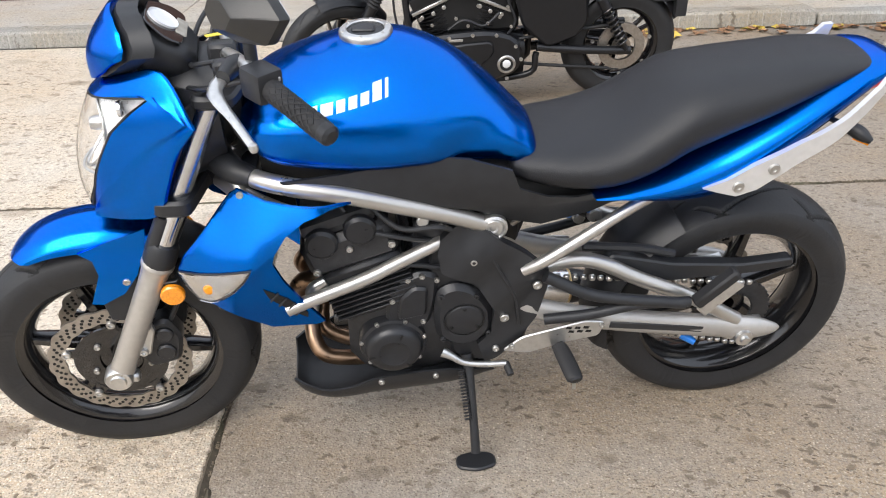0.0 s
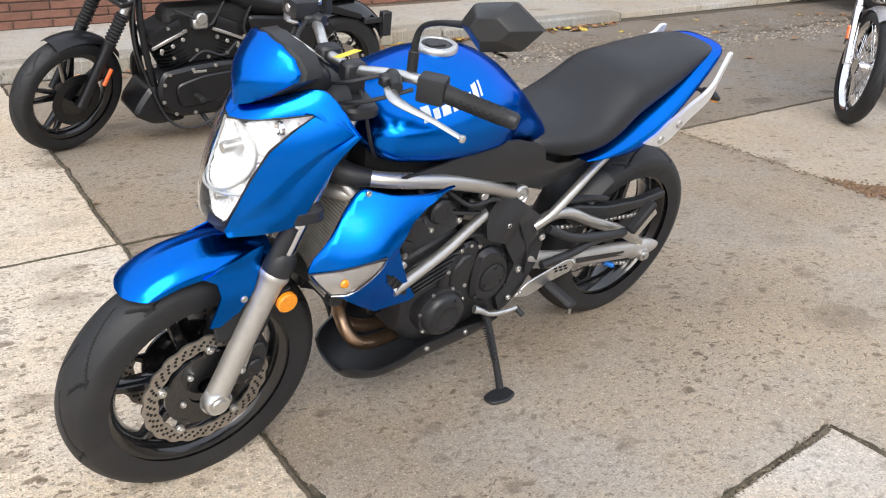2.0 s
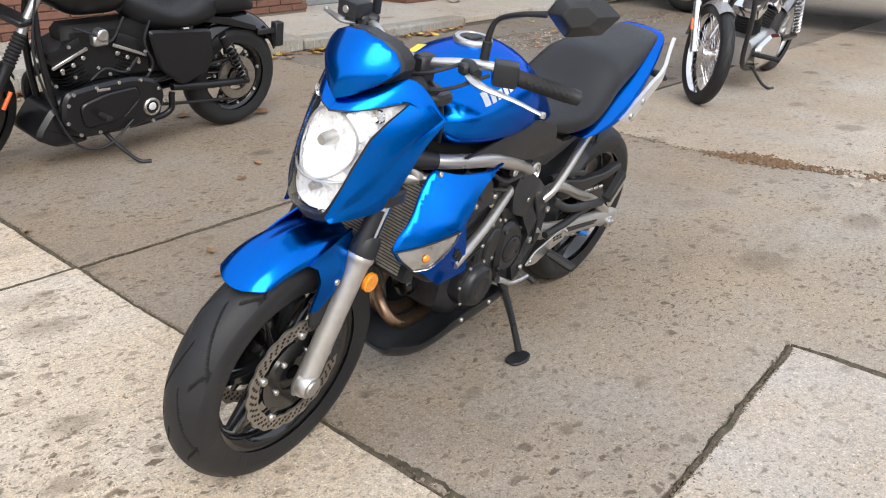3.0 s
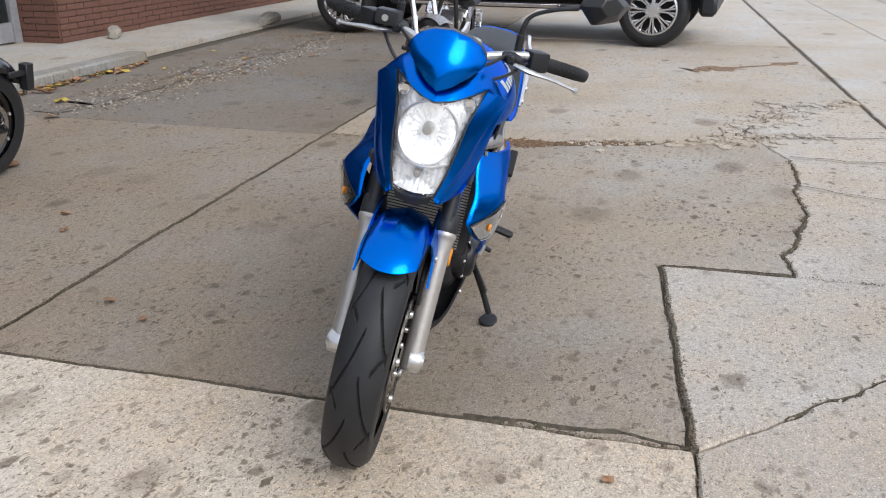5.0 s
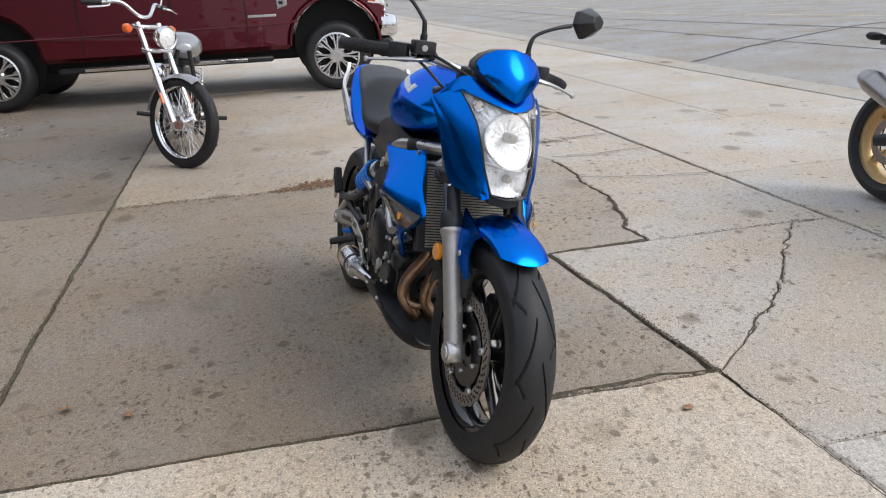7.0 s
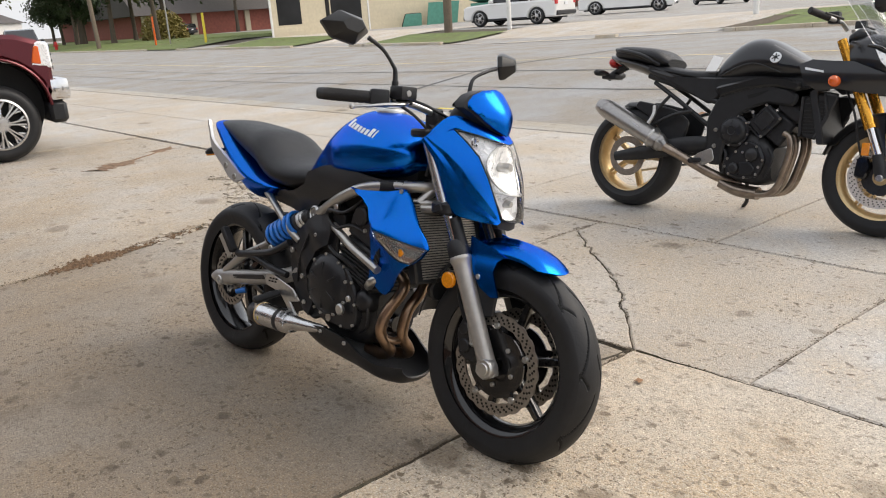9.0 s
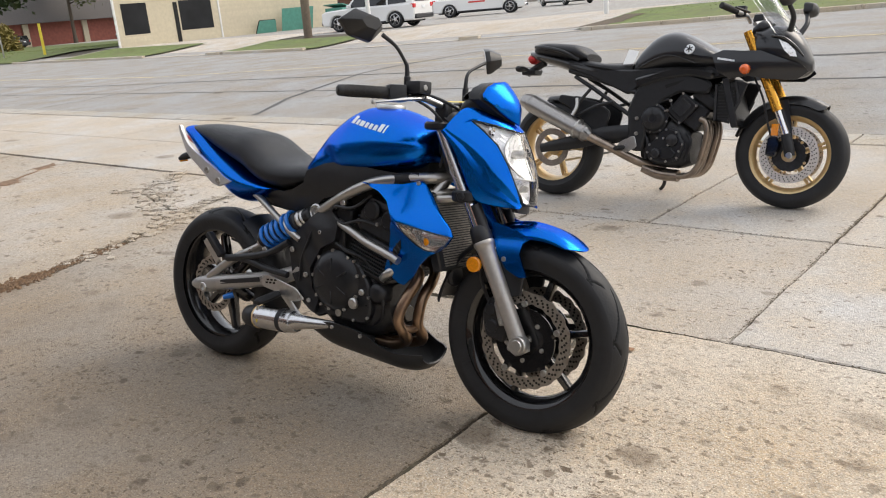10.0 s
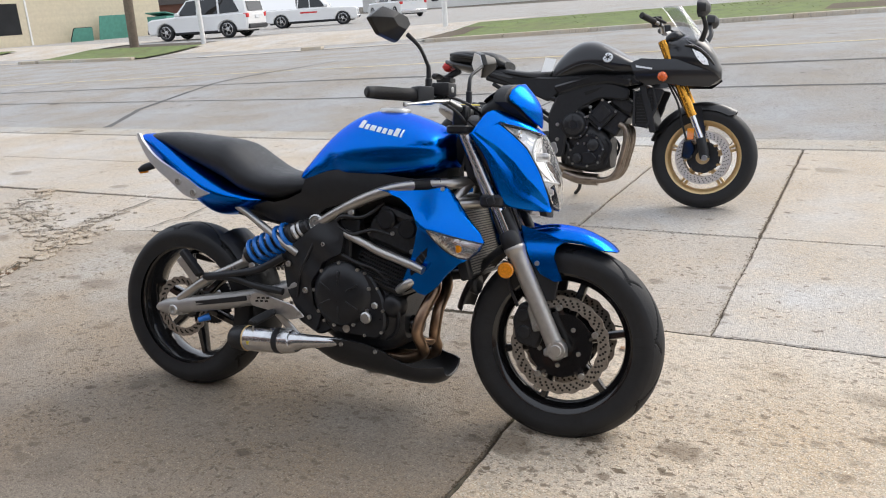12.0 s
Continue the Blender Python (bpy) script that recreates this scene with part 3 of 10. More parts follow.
for path, w in (([(-20, -6.62), (40, -6.75)], 0.09), ([(-20, -5.5), (1, -5.42), (6, -5.2), (11, -5.2), (40, -4.9)], 0.06), ([(7.8, -3.3), (8.6, -4.6), (9.2, -6.9), (9.35, -10.9)], 0.11),
                ([(2.5, -3.4), (2.0, -6.6)], 0.04), ([(-3.5, -3.4), (-4.4, -9)], 0.05), ([(14.5, -3.5), (14.9, -8)], 0.05)):
    strip("tar_seam", path, w, TAR, road)
strip("centre_line", [(-30, -8.55), (80, -8.8)], 0.13, ROAD_YELLOW, road, amp=0.01, label="worn pale yellow centre line")

# ---- motorcycle parts ----
def shell(rings, thick=0.004):
    """A sheet through rows of points, given thickness inwards."""
    bm = loft(rings, cap=False, wrap=False)
    bm.normal_update()
    c = Vector((0, 0, 0))
    for v in bm.verts:
        c += v.co
    c /= len(bm.verts)
    s = sum((v.co - c).dot(v.normal) for v in bm.verts)
    off = {v: v.normal * (-thick if s > 0 else thick) for v in bm.verts}
    ret = bmesh.ops.extrude_face_region(bm, geom=bm.faces[:])
    vs = [g for g in ret["geom"] if isinstance(g, bmesh.types.BMVert)]
    bm.normal_update()
    kd = {tuple(round(x, 6) for x in v.co): o for v, o in off.items()}
    for v in vs:
        v.co += kd[tuple(round(x, 6) for x in v.co)]
    return fixed(bm)


SWAP = Matrix(((0, 1, 0, 0), (1, 0, 0, 0), (0, 0, 1, 0), (0, 0, 0, 1)))


def front_panel(outline, depth, thick=0.004, cuts=3):
    """As panel, for a face that looks forward: outline (y, z), x = depth(y, z)."""
    return moved(panel(outline, depth, thick, cuts), SWAP)


def both(half):
    """A full outline from its left half, top to bottom along the middle."""
    return list(half) + [(-a, b) for a, b in half[::-1] if abs(a) > 1e-6]


def tyre(R, w, rim, seg=360, grooves=9):
    prof = [(-1.0, 0.0), (-0.99, 0.10), (-1.0, 0.35), (-0.97, 0.55), (-0.9, 0.70)]
    rim_rows = 60 if grooves else 20
    crown = [(-0.9 + 1.8 * i / rim_rows) for i in range(1, rim_rows)]
    rows = [(y * w / 2 * (0.86 if k < 2 else 1), rim + (R - rim) * h) for k, (y, h) in enumerate(prof)]
    for y in crown:
        rows.append((y * w / 2, rim + (R - rim) * (0.70 + 0.30 * (1 - abs(y / 0.9) ** 2.3))))
    rows += [(-y, r) for y, r in rows[:5][::-1]]
    rings, deep = [], []
    for i in range(seg):
        a = 2 * math.pi * i / seg
        ring = []
        for y, r in rows:
            s = y / (w / 2)
            d = 0.0
            if grooves and 0.08 < abs(s) < 0.86:
                ph = (grooves * i / seg + 1.05 * abs(s) ** 0.8 + (0.5 if s > 0 else 0)) % 1.0
                if ph < 0.075:
                    d = 0.0045
                ph2 = (grooves * i / seg - 0.55 * abs(s) + 0.3 + (0.5 if s > 0 else 0)) % 1.0
                if ph2 < 0.06 and abs(s) > 0.45:
                    d = 0.004
            ring.append((math.cos(a) * (r - d), y, math.sin(a) * (r - d)))
            deep.append(d > 0)
        rings.append(ring)
    bm = loft(rings, cap=False, loop=True, wrap=False)
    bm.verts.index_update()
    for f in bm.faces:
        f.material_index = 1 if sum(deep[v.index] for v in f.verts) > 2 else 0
    return bm


def spoke(a, r0, r1, w0, w1, d0, d1, y0=0.0, y1=0.0):
    """A cast spoke at angle a (degrees)."""
    ca, sa = math.cos(radians(a)), math.sin(radians(a))
    rings = []
    for k in range(6):
        t = k / 5
        r, w, d, yy = r0 + (r1 - r0) * t, w0 + (w1 - w0) * t, d0 + (d1 - d0) * t, y0 + (y1 - y0) * t
        ring = []
        for cw, cd in ((-1, -0.6), (-0.6, -1), (0.6, -1), (1, -0.6), (1, 0.6), (0.6, 1), (-0.6, 1), (-1, 0.6)):
            ring.append((ca * r - sa * w / 2 * cw, yy + d / 2 * cd, sa * r + ca * w / 2 * cw))
        rings.append(ring)
    return loft(rings)


def cast_rim(r, w):
    prof = [(r + 0.004, -w / 2), (r + 0.012, -w / 2 + 0.004), (r + 0.008, -w / 2 + 0.012), (r - 0.010, -w / 2 + 0.02), (r - 0.02, -w / 4), (r - 0.024, 0)]
    prof = prof + [(a, -b) for a, b in prof[::-1][1:]]
    prof += [(r - 0.012, w / 2 - 0.004), (r - 0.03, w / 4), (r - 0.036, 0), (r - 0.03, -w / 4), (r - 0.012, -w / 2 + 0.004)]
    bm = lathe(prof, 72, "y", closed=True)
    return bm


def cast_wheel(name, parent, mat, axle, r, w, n=6, hub=0.045, a0=0.0, twin=0, label=""):
    """A cast wheel with its hub and spokes as parts."""
    wh = at_axle(part(name, cast_rim(r, w), mat, parent, label), *axle)
    part("hub", lathe([(0.02, -0.055), (hub - 0.006, -0.055), (hub, -0.045), (hub, 0.045), (hub - 0.006, 0.055), (0.02, 0.055)], 28, "y", closed=True), mat, wh)
    for i in range(n):
        for s in ((-twin, twin) if twin else (0,)):
            part("spoke", spoke(a0 + 360 * i / n + s, hub - 0.006, r - 0.03, 0.02 if twin else 0.034, 0.016 if twin else 0.022, 0.05, 0.032), mat, wh)
    return wh


def petal_disc(r, inner, y, thick=0.005, petals=20, wave=0.0045):
    seg = petals * 8
    rows = []
    for i in range(seg):
        a = 2 * math.pi * i / seg
        ro = r - wave * (0.5 - 0.5 * math.cos(petals * a)) ** 1.5
        ri = inner + wave * 0.7 * (0.5 - 0.5 * math.cos(petals * a))
        c, s = math.cos(a), math.sin(a)
        rows.append([(ri * c, y - thick / 2, ri * s), (ro * c, y - thick / 2, ro * s), (ro * c, y + thick / 2, ro * s), (ri * c, y + thick / 2, ri * s)])
    return loft(rows, cap=False, loop=True, wrap=True)


def disc_holes(r, inner, y, thick=0.005, n=40, hole=0.0038):
    # dark plugs paint the shade of drilled holes; the disc stays solid
    bm = bmesh.new()
    for i in range(n):
        a = 2 * math.pi * i / n
        for k, rr in enumerate((inner + 0.011, (r + inner) / 2, r - 0.013)):
            b = a + k * 0.05
            add(bm, lathe([(0, thick / 2 + 0.0006), (hole, thick / 2 + 0.0006), (hole, -thick / 2 - 0.0006), (0, -thick / 2 - 0.0006)], 8, "y", at=(rr * math.cos(b), y, rr * math.sin(b))))
    return bm


def ring_of(name, parent, n, r, y, size, direction, a0=0.0, at=(0, 0, 0), mat=None):
    """Screws in a ring, each a part."""
    for i in range(n):
        a = radians(a0 + 360 * i / n)
        part(name, bolt((at[0] + r * math.cos(a), at[1] + y, at[2] + r * math.sin(a)), (0, direction, 0), size, size * 0.8), mat or STEEL, parent)


def at_axle(ob, x, z):
    ob.matrix_basis = Matrix.Translation((x, 0, z))
    return ob


def coil(a, b, r, wire, turns, seg=8, per=16):
    a, b = Vector(a), Vector(b)
    d = b - a
    q = d.to_track_quat("Z", "Y").to_matrix()
    k = int(turns * per)
    pts = [a + d * (i / k) + q @ Vector((r * math.cos(2 * math.pi * i / per), r * math.sin(2 * math.pi * i / per), 0)) for i in range(k + 1)]
    return tube([tuple(p) for p in pts], wire, seg, smooth=False)


# ---- the blue street motorcycle ----
BIKE_AT = Matrix.Translation((0.0825, 2.040, -0.006)) @ Matrix.Rotation(radians(193.7), 4, "Z") @ Matrix.Rotation(radians(-11.0), 4, "X")
bike = thing("blue_motorcycle", BIKE_AT, "metallic blue naked street motorcycle leaning on its kickstand", "motorcycle")
FA, RA = (0.704, 0.292), (-0.680, 0.297)

ax = Vector((0.415 - 0.705, 0, 0.905 - 0.285)).normalized()
STEER = Matrix.Translation((0.43, 0, 0.81)) @ Matrix.Rotation(radians(4.5), 4, ax) @ Matrix.Translation((-0.43, 0, -0.81))

STEER_LOW = Matrix.Translation((0.50, 0, 0.66)) @ Matrix.Rotation(radians(3), 4, ax) @ Matrix.Translation((-0.50, 0, -0.66))

# wheels
fw = cast_wheel("front_wheel", bike, GLOSS_BLACK, FA, 0.219, 0.095, 6, 0.05, 12, 0, "gloss black six-spoke cast wheel")
part("tyre", tyre(0.298, 0.122, 0.214, 480, 9), RUBBER, fw, "worn sport tyre", second=GROOVE_SHADE)
for s in (1, -1):
    part("brake_disc", petal_disc(0.150, 0.112, 0.062 * s), DISC, fw, "drilled petal brake disc")
    part("drilling", disc_holes(0.150, 0.112, 0.062 * s), DARK, fw, kind="stuff")
    carrier = lathe([(0.045, 0.052), (0.098, 0.056), (0.098, 0.062), (0.045, 0.060)], 40, "y", closed=True)
    for i in range(5):
        add(carrier, spoke(i * 72 + 20, 0.09, 0.117, 0.03, 0.014, 0.006, 0.006, 0.060, 0.062))
    if s < 0:
        carrier = moved(carrier, Matrix.Diagonal((1, -1, 1, 1)))
    part("disc_carrier", carrier, GLOSS_BLACK, fw)
    ring_of("disc_button", fw, 5, 0.112, 0.0645 * s, 0.010, s, 20)
    ring_of("carrier_bolt", fw, 5, 0.062, 0.062 * s, 0.007, s, 50)
rw = cast_wheel("rear_wheel", bike, GLOSS_BLACK, RA, 0.219, 0.12, 6, 0.05, 40, 0, "gloss black six-spoke cast wheel")
rw.matrix_basis = Matrix.Translation((RA[0], -0.012, RA[1]))
part("tyre", tyre(0.300, 0.158, 0.214, 480, 8), RUBBER, rw, "wide worn rear tyre", second=GROOVE_SHADE)
part("sprocket", petal_disc(0.095, 0.05, 0.078, 0.006, 42, 0.006), ENGINE, rw)
part("rear_brake_disc", petal_disc(0.110, 0.078, -0.085), DISC, rw, "small petal brake disc")
part("drilling", disc_holes(0.110, 0.078, -0.085, n=26), DARK, rw, kind="stuff")

# fork
ax = Vector((0.415 - 0.705, 0, 0.905 - 0.285)).normalized()


def fork_at(s, y, fwd=0.0):
    p = Vector((0.702, y, 0.286)) + ax * s
    return (p.x + fwd, p.y, p.z)


for y in (0.094, -0.094):
    o = math.copysign(1, y)
    part("fork_slider", tube([fork_at(-0.03, y), fork_at(-0.012, y), fork_at(0.06, y), fork_at(0.25, y), fork_at(0.30, y), fork_at(0.318, y), fork_at(0.33, y)], [0.023, 0.027, 0.0255, 0.0265, 0.028, 0.033, 0.030], 20), SLIDER, bike, "grey painted lower fork leg")
    part("axle_clamp", add(lathe([(0, 0.018), (0.016, 0.018), (0.018, 0.014), (0.026, 0.014), (0.030, 0.008), (0.030, -0.018), (0, -0.018)], 24, "y", at=(0.705, y + 0.012 * o, 0.285)) if o > 0 else
                           moved(lathe([(0, 0.018), (0.016, 0.018), (0.018, 0.014), (0.026, 0.014), (0.030, 0.008), (0.030, -0.018), (0, -0.018)], 24, "y", at=(0.705, 0.106, 0.285)), Matrix.Diagonal((1, -1, 1, 1))),
         block(0.665, 0.70, y - 0.013, y + 0.013, 0.262, 0.286, 0.005)), ALLOY, bike)
    part("dust_seal", tube([fork_at(0.325, y), fork_at(0.335, y), fork_at(0.365, y), fork_at(0.375, y)], [0.031, 0.033, 0.031, 0.026], 18, smooth=False), BLACK_PLASTIC, bike)
    part("fork_tube", rod(fork_at(0.36, y), fork_at(0.47, y), 0.0205, 18), CHROME, bike, "polished inner fork tube")
    part("fork_guard", tube([fork_at(0.36, y, 0.016), fork_at(0.445, y, 0.016)], 0.019, 14, smooth=False, flat=(1, 1)), BLACK_PLASTIC, bike)
    part("fork_upper", rod(fork_at(0.47, y), fork_at(0.70, y), 0.0225, 18), FORK_GREY, bike, "dark polished upper fork tube")
    part("cable_clip", add(lathe([(0.0225, -0.012), (0.031, -0.012), (0.031, 0.012), (0.0225, 0.012)], 16, "z", closed=True, at=(0, 0, 0)), block(0.02, 0.045, -0.012, 0.012, -0.012, 0.012, 0.003)), BLACK_PLASTIC, bike).matrix_basis = \
        Matrix.Translation(fork_at(0.475, y)) @ ax.to_track_quat("Z", "Y").to_matrix().to_4x4()
    # calliper behind the leg
    cal = add(plate([(0.575, 0.29), (0.64, 0.275), (0.66, 0.33), (0.635, 0.40), (0.585, 0.415), (0.56, 0.36)], y - 0.062 * o, y - 0.012 * o, 0.008, 0.015), rod((0.60, y - 0.004 * o, 0.325), (0.60, y - 0.03 * o, 0.325), 0.021), rod((0.595, y - 0.004 * o, 0.375), (0.595, y - 0.03 * o, 0.375), 0.019))
    part("brake_caliper", cal, ENGINE, bike, "black front brake caliper")
    part("caliper_bracket", add(plate([(0.63, 0.33), (0.655, 0.335), (0.645, 0.41), (0.615, 0.42), (0.61, 0.395)], y - 0.014 * o, y + 0.002 * o, 0.003, 0.006), bolt((0.625, y + 0.002 * o, 0.41), (0, o, 0), 0.010, 0.008), bolt((0.642, y + 0.002 * o, 0.345), (0, o, 0), 0.010, 0.008)), ALLOY, bike)
    part("brake_hose", tube([(0.575, y - 0.03 * o, 0.40), (0.545, y - 0.03 * o, 0.47), (0.545, y - 0.02 * o, 0.56), (0.50, y - 0.02 * o, 0.66), (0.45, y - 0.05 * o, 0.80)], 0.0055, 8), BLACK_PLASTIC, bike)
    refl = part("reflector", lathe([(0, 0.006), (0.021, 0.006), (0.024, 0.003), (0.024, -0.006), (0, -0.006)], 28, "y"), AMBER, bike, "round amber side reflector")
    refl.matrix_basis = Matrix.Translation((0.548, 0.120 * o, 0.512)) @ (Matrix.Identity(4) if o > 0 else Matrix.Rotation(math.pi, 4, "Z"))
    part("reflector_bracket", plate([(0.535, 0.50), (0.57, 0.505), (0.575, 0.535), (0.535, 0.54)], 0.098 * o, 0.111 * o, 0.002), BLACK_PLASTIC, bike)

part("lower_clamp", add(plate([(0.47, -0.135), (0.54, -0.13), (0.55, 0), (0.54, 0.13), (0.47, 0.135), (0.44, 0)], 0.70, 0.735, 0.006, 0.02, axis="z"), rod((0.47, 0, 0.70), (0.385, 0, 0.93), 0.028)), BLACK_PLASTIC, bike)
part("upper_clamp", plate([(0.36, -0.135), (0.43, -0.135), (0.45, 0), (0.43, 0.135), (0.36, 0.135), (0.33, 0)], 0.915, 0.940, 0.006, 0.02, axis="z"), BLACK_PLASTIC, bike)

# front mudguard
fx, fz = FA
MUD = [(60, 0.318, 0.056, 0.004), (62, 0.324, 0.062, 0.008), (66, 0.331, 0.066, 0.014), (72, 0.338, 0.069, 0.020), (80, 0.344, 0.071, 0.026), (90, 0.348, 0.072, 0.032), (100, 0.352, 0.072, 0.040), (110, 0.354, 0.070, 0.042), (118, 0.355, 0.066, 0.040)]
rows = []
for i in range(33):
    ph = 69.5 + 48.5 * i / 32
    row = []
    for j in range(25):
        q = -1 + j / 12
        flat = abs(q) / 0.72
        lead = 8.5 * (1 - min(1, abs(q)) ** 2.4) * smooth01((92 - ph) / 22.5)
        r, w, drop = lerp(MUD, max(60, ph - lead))
        rr = r - 0.010 * min(1, flat) ** 2 - drop * max(0, (abs(q) - 0.55) / 0.45) ** 1.5 + 0.007 * max(0, 1 - abs(q) * 4) * smooth01((ph - 74) / 20)
        yy = w * math.copysign(min(1, abs(q) / 0.86) ** 0.95, q)
        row.append((fx + rr * math.cos(radians(ph - lead)), yy, fz + rr * math.sin(radians(ph - lead))))
    rows.append(row)
mud = part("front_mudguard", shell(rows, 0.005), BLUE, bike, "blue painted front mudguard", 50)
LEG = [(0.580, 0.645), (0.590, 0.60), (0.612, 0.548), (0.645, 0.505), (0.690, 0.484), (0.712, 0.488), (0.694, 0.530), (0.684, 0.555), (0.690, 0.585), (0.715, 0.602), (0.66, 0.622)]
for s in (1, -1):
    part("mudguard_stay", panel(LEG, lambda x, z, s=s: s * (0.0765 + 0.16 * max(0, 0.60 - z) + 0.006 * math.sin(max(0, min(1, (0.60 - z) / 0.1)) * math.pi) - 0.30 * max(0, z - 0.62) ** 1.2), 0.005), BLUE, mud)
    part("stay_lining", plate([(0.700, 0.50), (0.69, 0.428), (0.645, 0.418), (0.625, 0.46), (0.615, 0.54), (0.65, 0.53)], s * 0.070, s * 0.082, 0.003), BLACK_PLASTIC, mud)
    part("stay_screw", bolt((0.635, s * 0.091, 0.535), (0, s, 0), 0.008, 0.005), STEEL, mud)
rows = []
for i in range(22):
    ph = 112 + 54 * i / 21
    row = []
    for j in range(11):
        q = -1 + j / 5
        rr = 0.352 - 0.030 * abs(q) ** 2.5
        row.append((fx + rr * math.cos(radians(ph)), 0.066 * q, fz + rr * math.sin(radians(ph))))
    rows.append(row)
part("rear_extension", shell(rows, 0.004), BLACK_PLASTIC, mud, "matt black mudguard extension")

for ob in bike.children:
    if ob.name.split(".")[0] in ("front_wheel", "fork_slider", "axle_clamp", "dust_seal", "fork_tube", "fork_guard", "cable_clip", "brake_caliper", "caliper_bracket", "reflector", "reflector_bracket", "front_mudguard"):
        ob.matrix_basis = STEER_LOW @ ob.matrix_basis

# tank
TANK = [(-0.190, 0.775, 0.735, 0.070, 0.75), (-0.180, 0.805, 0.730, 0.094, 0.76), (-0.15, 0.838, 0.738, 0.112, 0.78), (-0.11, 0.880, 0.755, 0.126, 0.80), (-0.03, 0.948, 0.765, 0.146, 0.82),
        (0.05, 0.984, 0.770, 0.164, 0.845), (0.11, 0.990, 0.770, 0.172, 0.85), (0.18, 0.982, 0.772, 0.174, 0.86), (0.26, 0.955, 0.780, 0.166, 0.865), (0.32, 0.925, 0.795, 0.148, 0.865), (0.352, 0.895, 0.825, 0.115, 0.86), (0.362, 0.875, 0.845, 0.085, 0.86)]
TP, TOP = 3.6, 1.9


def tank_y(x, z):
    zt, zb, w, zw = lerp(TANK, x)
    t = (z - zw) / (zt - zw) if z > zw else (zw - z) / (zw - zb)
    t = min(0.999, max(0, t))
    p = TOP if z > zw else TP
    return w * (1 - t ** p) ** (1 / p) * (1 if z > zw else (1 - 0.03 * t ** (2 / TP)))


tk = hull(TANK, 64, 60, TP, 0.97, top=TOP)
for v in tk.verts:        # knee hollows
    x, y, z = v.co
    k = smooth01((0.045 - x) / 0.09) * smooth01((0.875 - z - 0.25 * x) / 0.07) * smooth01((x + 0.2) / 0.05)
    v.co.y *= 1 - 0.10 * k
tank = part("fuel_tank", tk, BLUE, bike, "rounded blue fuel tank", 60)
cap_m = Matrix.Translation((0.128, -0.004, 0.9875)) @ Matrix.Rotation(radians(2), 4, "Y")
part("filler_ring", lathe([(0.034, 0.000), (0.034, 0.007), (0.036, 0.009), (0.046, 0.008), (0.049, 0.004), (0.049, -0.006)], 40, "z"), ALLOY, tank, "brushed filler ring").matrix_basis = cap_m
part("filler_cap", add(lathe([(0, 0.006), (0.030, 0.006), (0.035, 0.003), (0.035, -0.004)], 32, "z"), plate([(-0.016, -0.018), (0.026, -0.012), (0.026, 0.012), (-0.016, 0.018)], 0.004, 0.0105, 0.002, 0.006, "z")), BLACK_PLASTIC, tank).matrix_basis = cap_m
for i in range(6):
    a = radians(15 + 60 * i)
    part("ring_screw", bolt((0.0415 * math.cos(a), 0.0415 * math.sin(a), 0.0075), (0, 0, 1), 0.003, 0.002), STEEL, tank).matrix_basis = cap_m
for s in (1, -1):       # maker's mark as plain bars
    x0, run, slope = (0.262, -1, 0.20) if s > 0 else (0.062, 1, -0.20)
    z0 = 0.896 if s > 0 else 0.934
    u = 0.0
    for w, tall in ((0.0190, 0.024), (0.0150, 0.0165), (0.0215, 0.0165), (0.0150, 0.0165), (0.0150, 0.0165), (0.0150, 0.0165), (0.0160, 0.024), (0.006, 0.024)):
        strip_v, k = [], 5
        for c in range(k + 1):
            for hh in (0.0, tall / 3, tall * 2 / 3, tall):
                xx = x0 + run * (u + w * c / k) + 0.10 * hh * run
                zz = z0 + slope * (x0 - xx if s > 0 else xx - x0) + hh
                strip_v.append((xx, s * (tank_y(xx, zz) + 0.0012), zz))
        part("mark_bar", fixed(mesh(strip_v, [(4 * c + h, 4 * c + h + 1, 4 * c + h + 5, 4 * c + h + 4) for c in range(k) for h in range(3)])), WHITE_DECAL, tank)
        u += w + 0.0058

# black side covers and the fill between them
SIDE = [(0.30, 0.775), (0.19, 0.785), (0.10, 0.797), (0.03, 0.806), (-0.045, 0.795), (-0.125, 0.768), (-0.142, 0.725), (-0.20, 0.700), (-0.26, 0.688), (-0.345, 0.70), (-0.36, 0.665), (-0.30, 0.63), (-0.20, 0.61), (-0.12, 0.635), (-0.06, 0.675), (0.03, 0.700), (0.15, 0.735), (0.26, 0.760)]
for s in (1, -1):
    part("side_cover", panel(SIDE, lambda x, z, s=s: s * (0.134 + 0.008 * smooth01((x + 0.05) / 0.2) - 0.30 * max(0, 0.68 - z) - 0.12 * max(0, -0.2 - x) + 0.012 * math.sin((z - 0.68) * 22)), 0.006), BLACK_PLASTIC, bike, "matt black side cover")
# added near-black hull, painted shade for the gap inside the bodywork
part("body_gap_fill", add(hull([(-0.36, 0.72, 0.62, 0.07, 0.67), (-0.2, 0.74, 0.60, 0.10, 0.67), (0, 0.80, 0.62, 0.115, 0.70), (0.2, 0.80, 0.66, 0.11, 0.74), (0.34, 0.84, 0.72, 0.07, 0.78)], 20, 14)), DARK, bike)

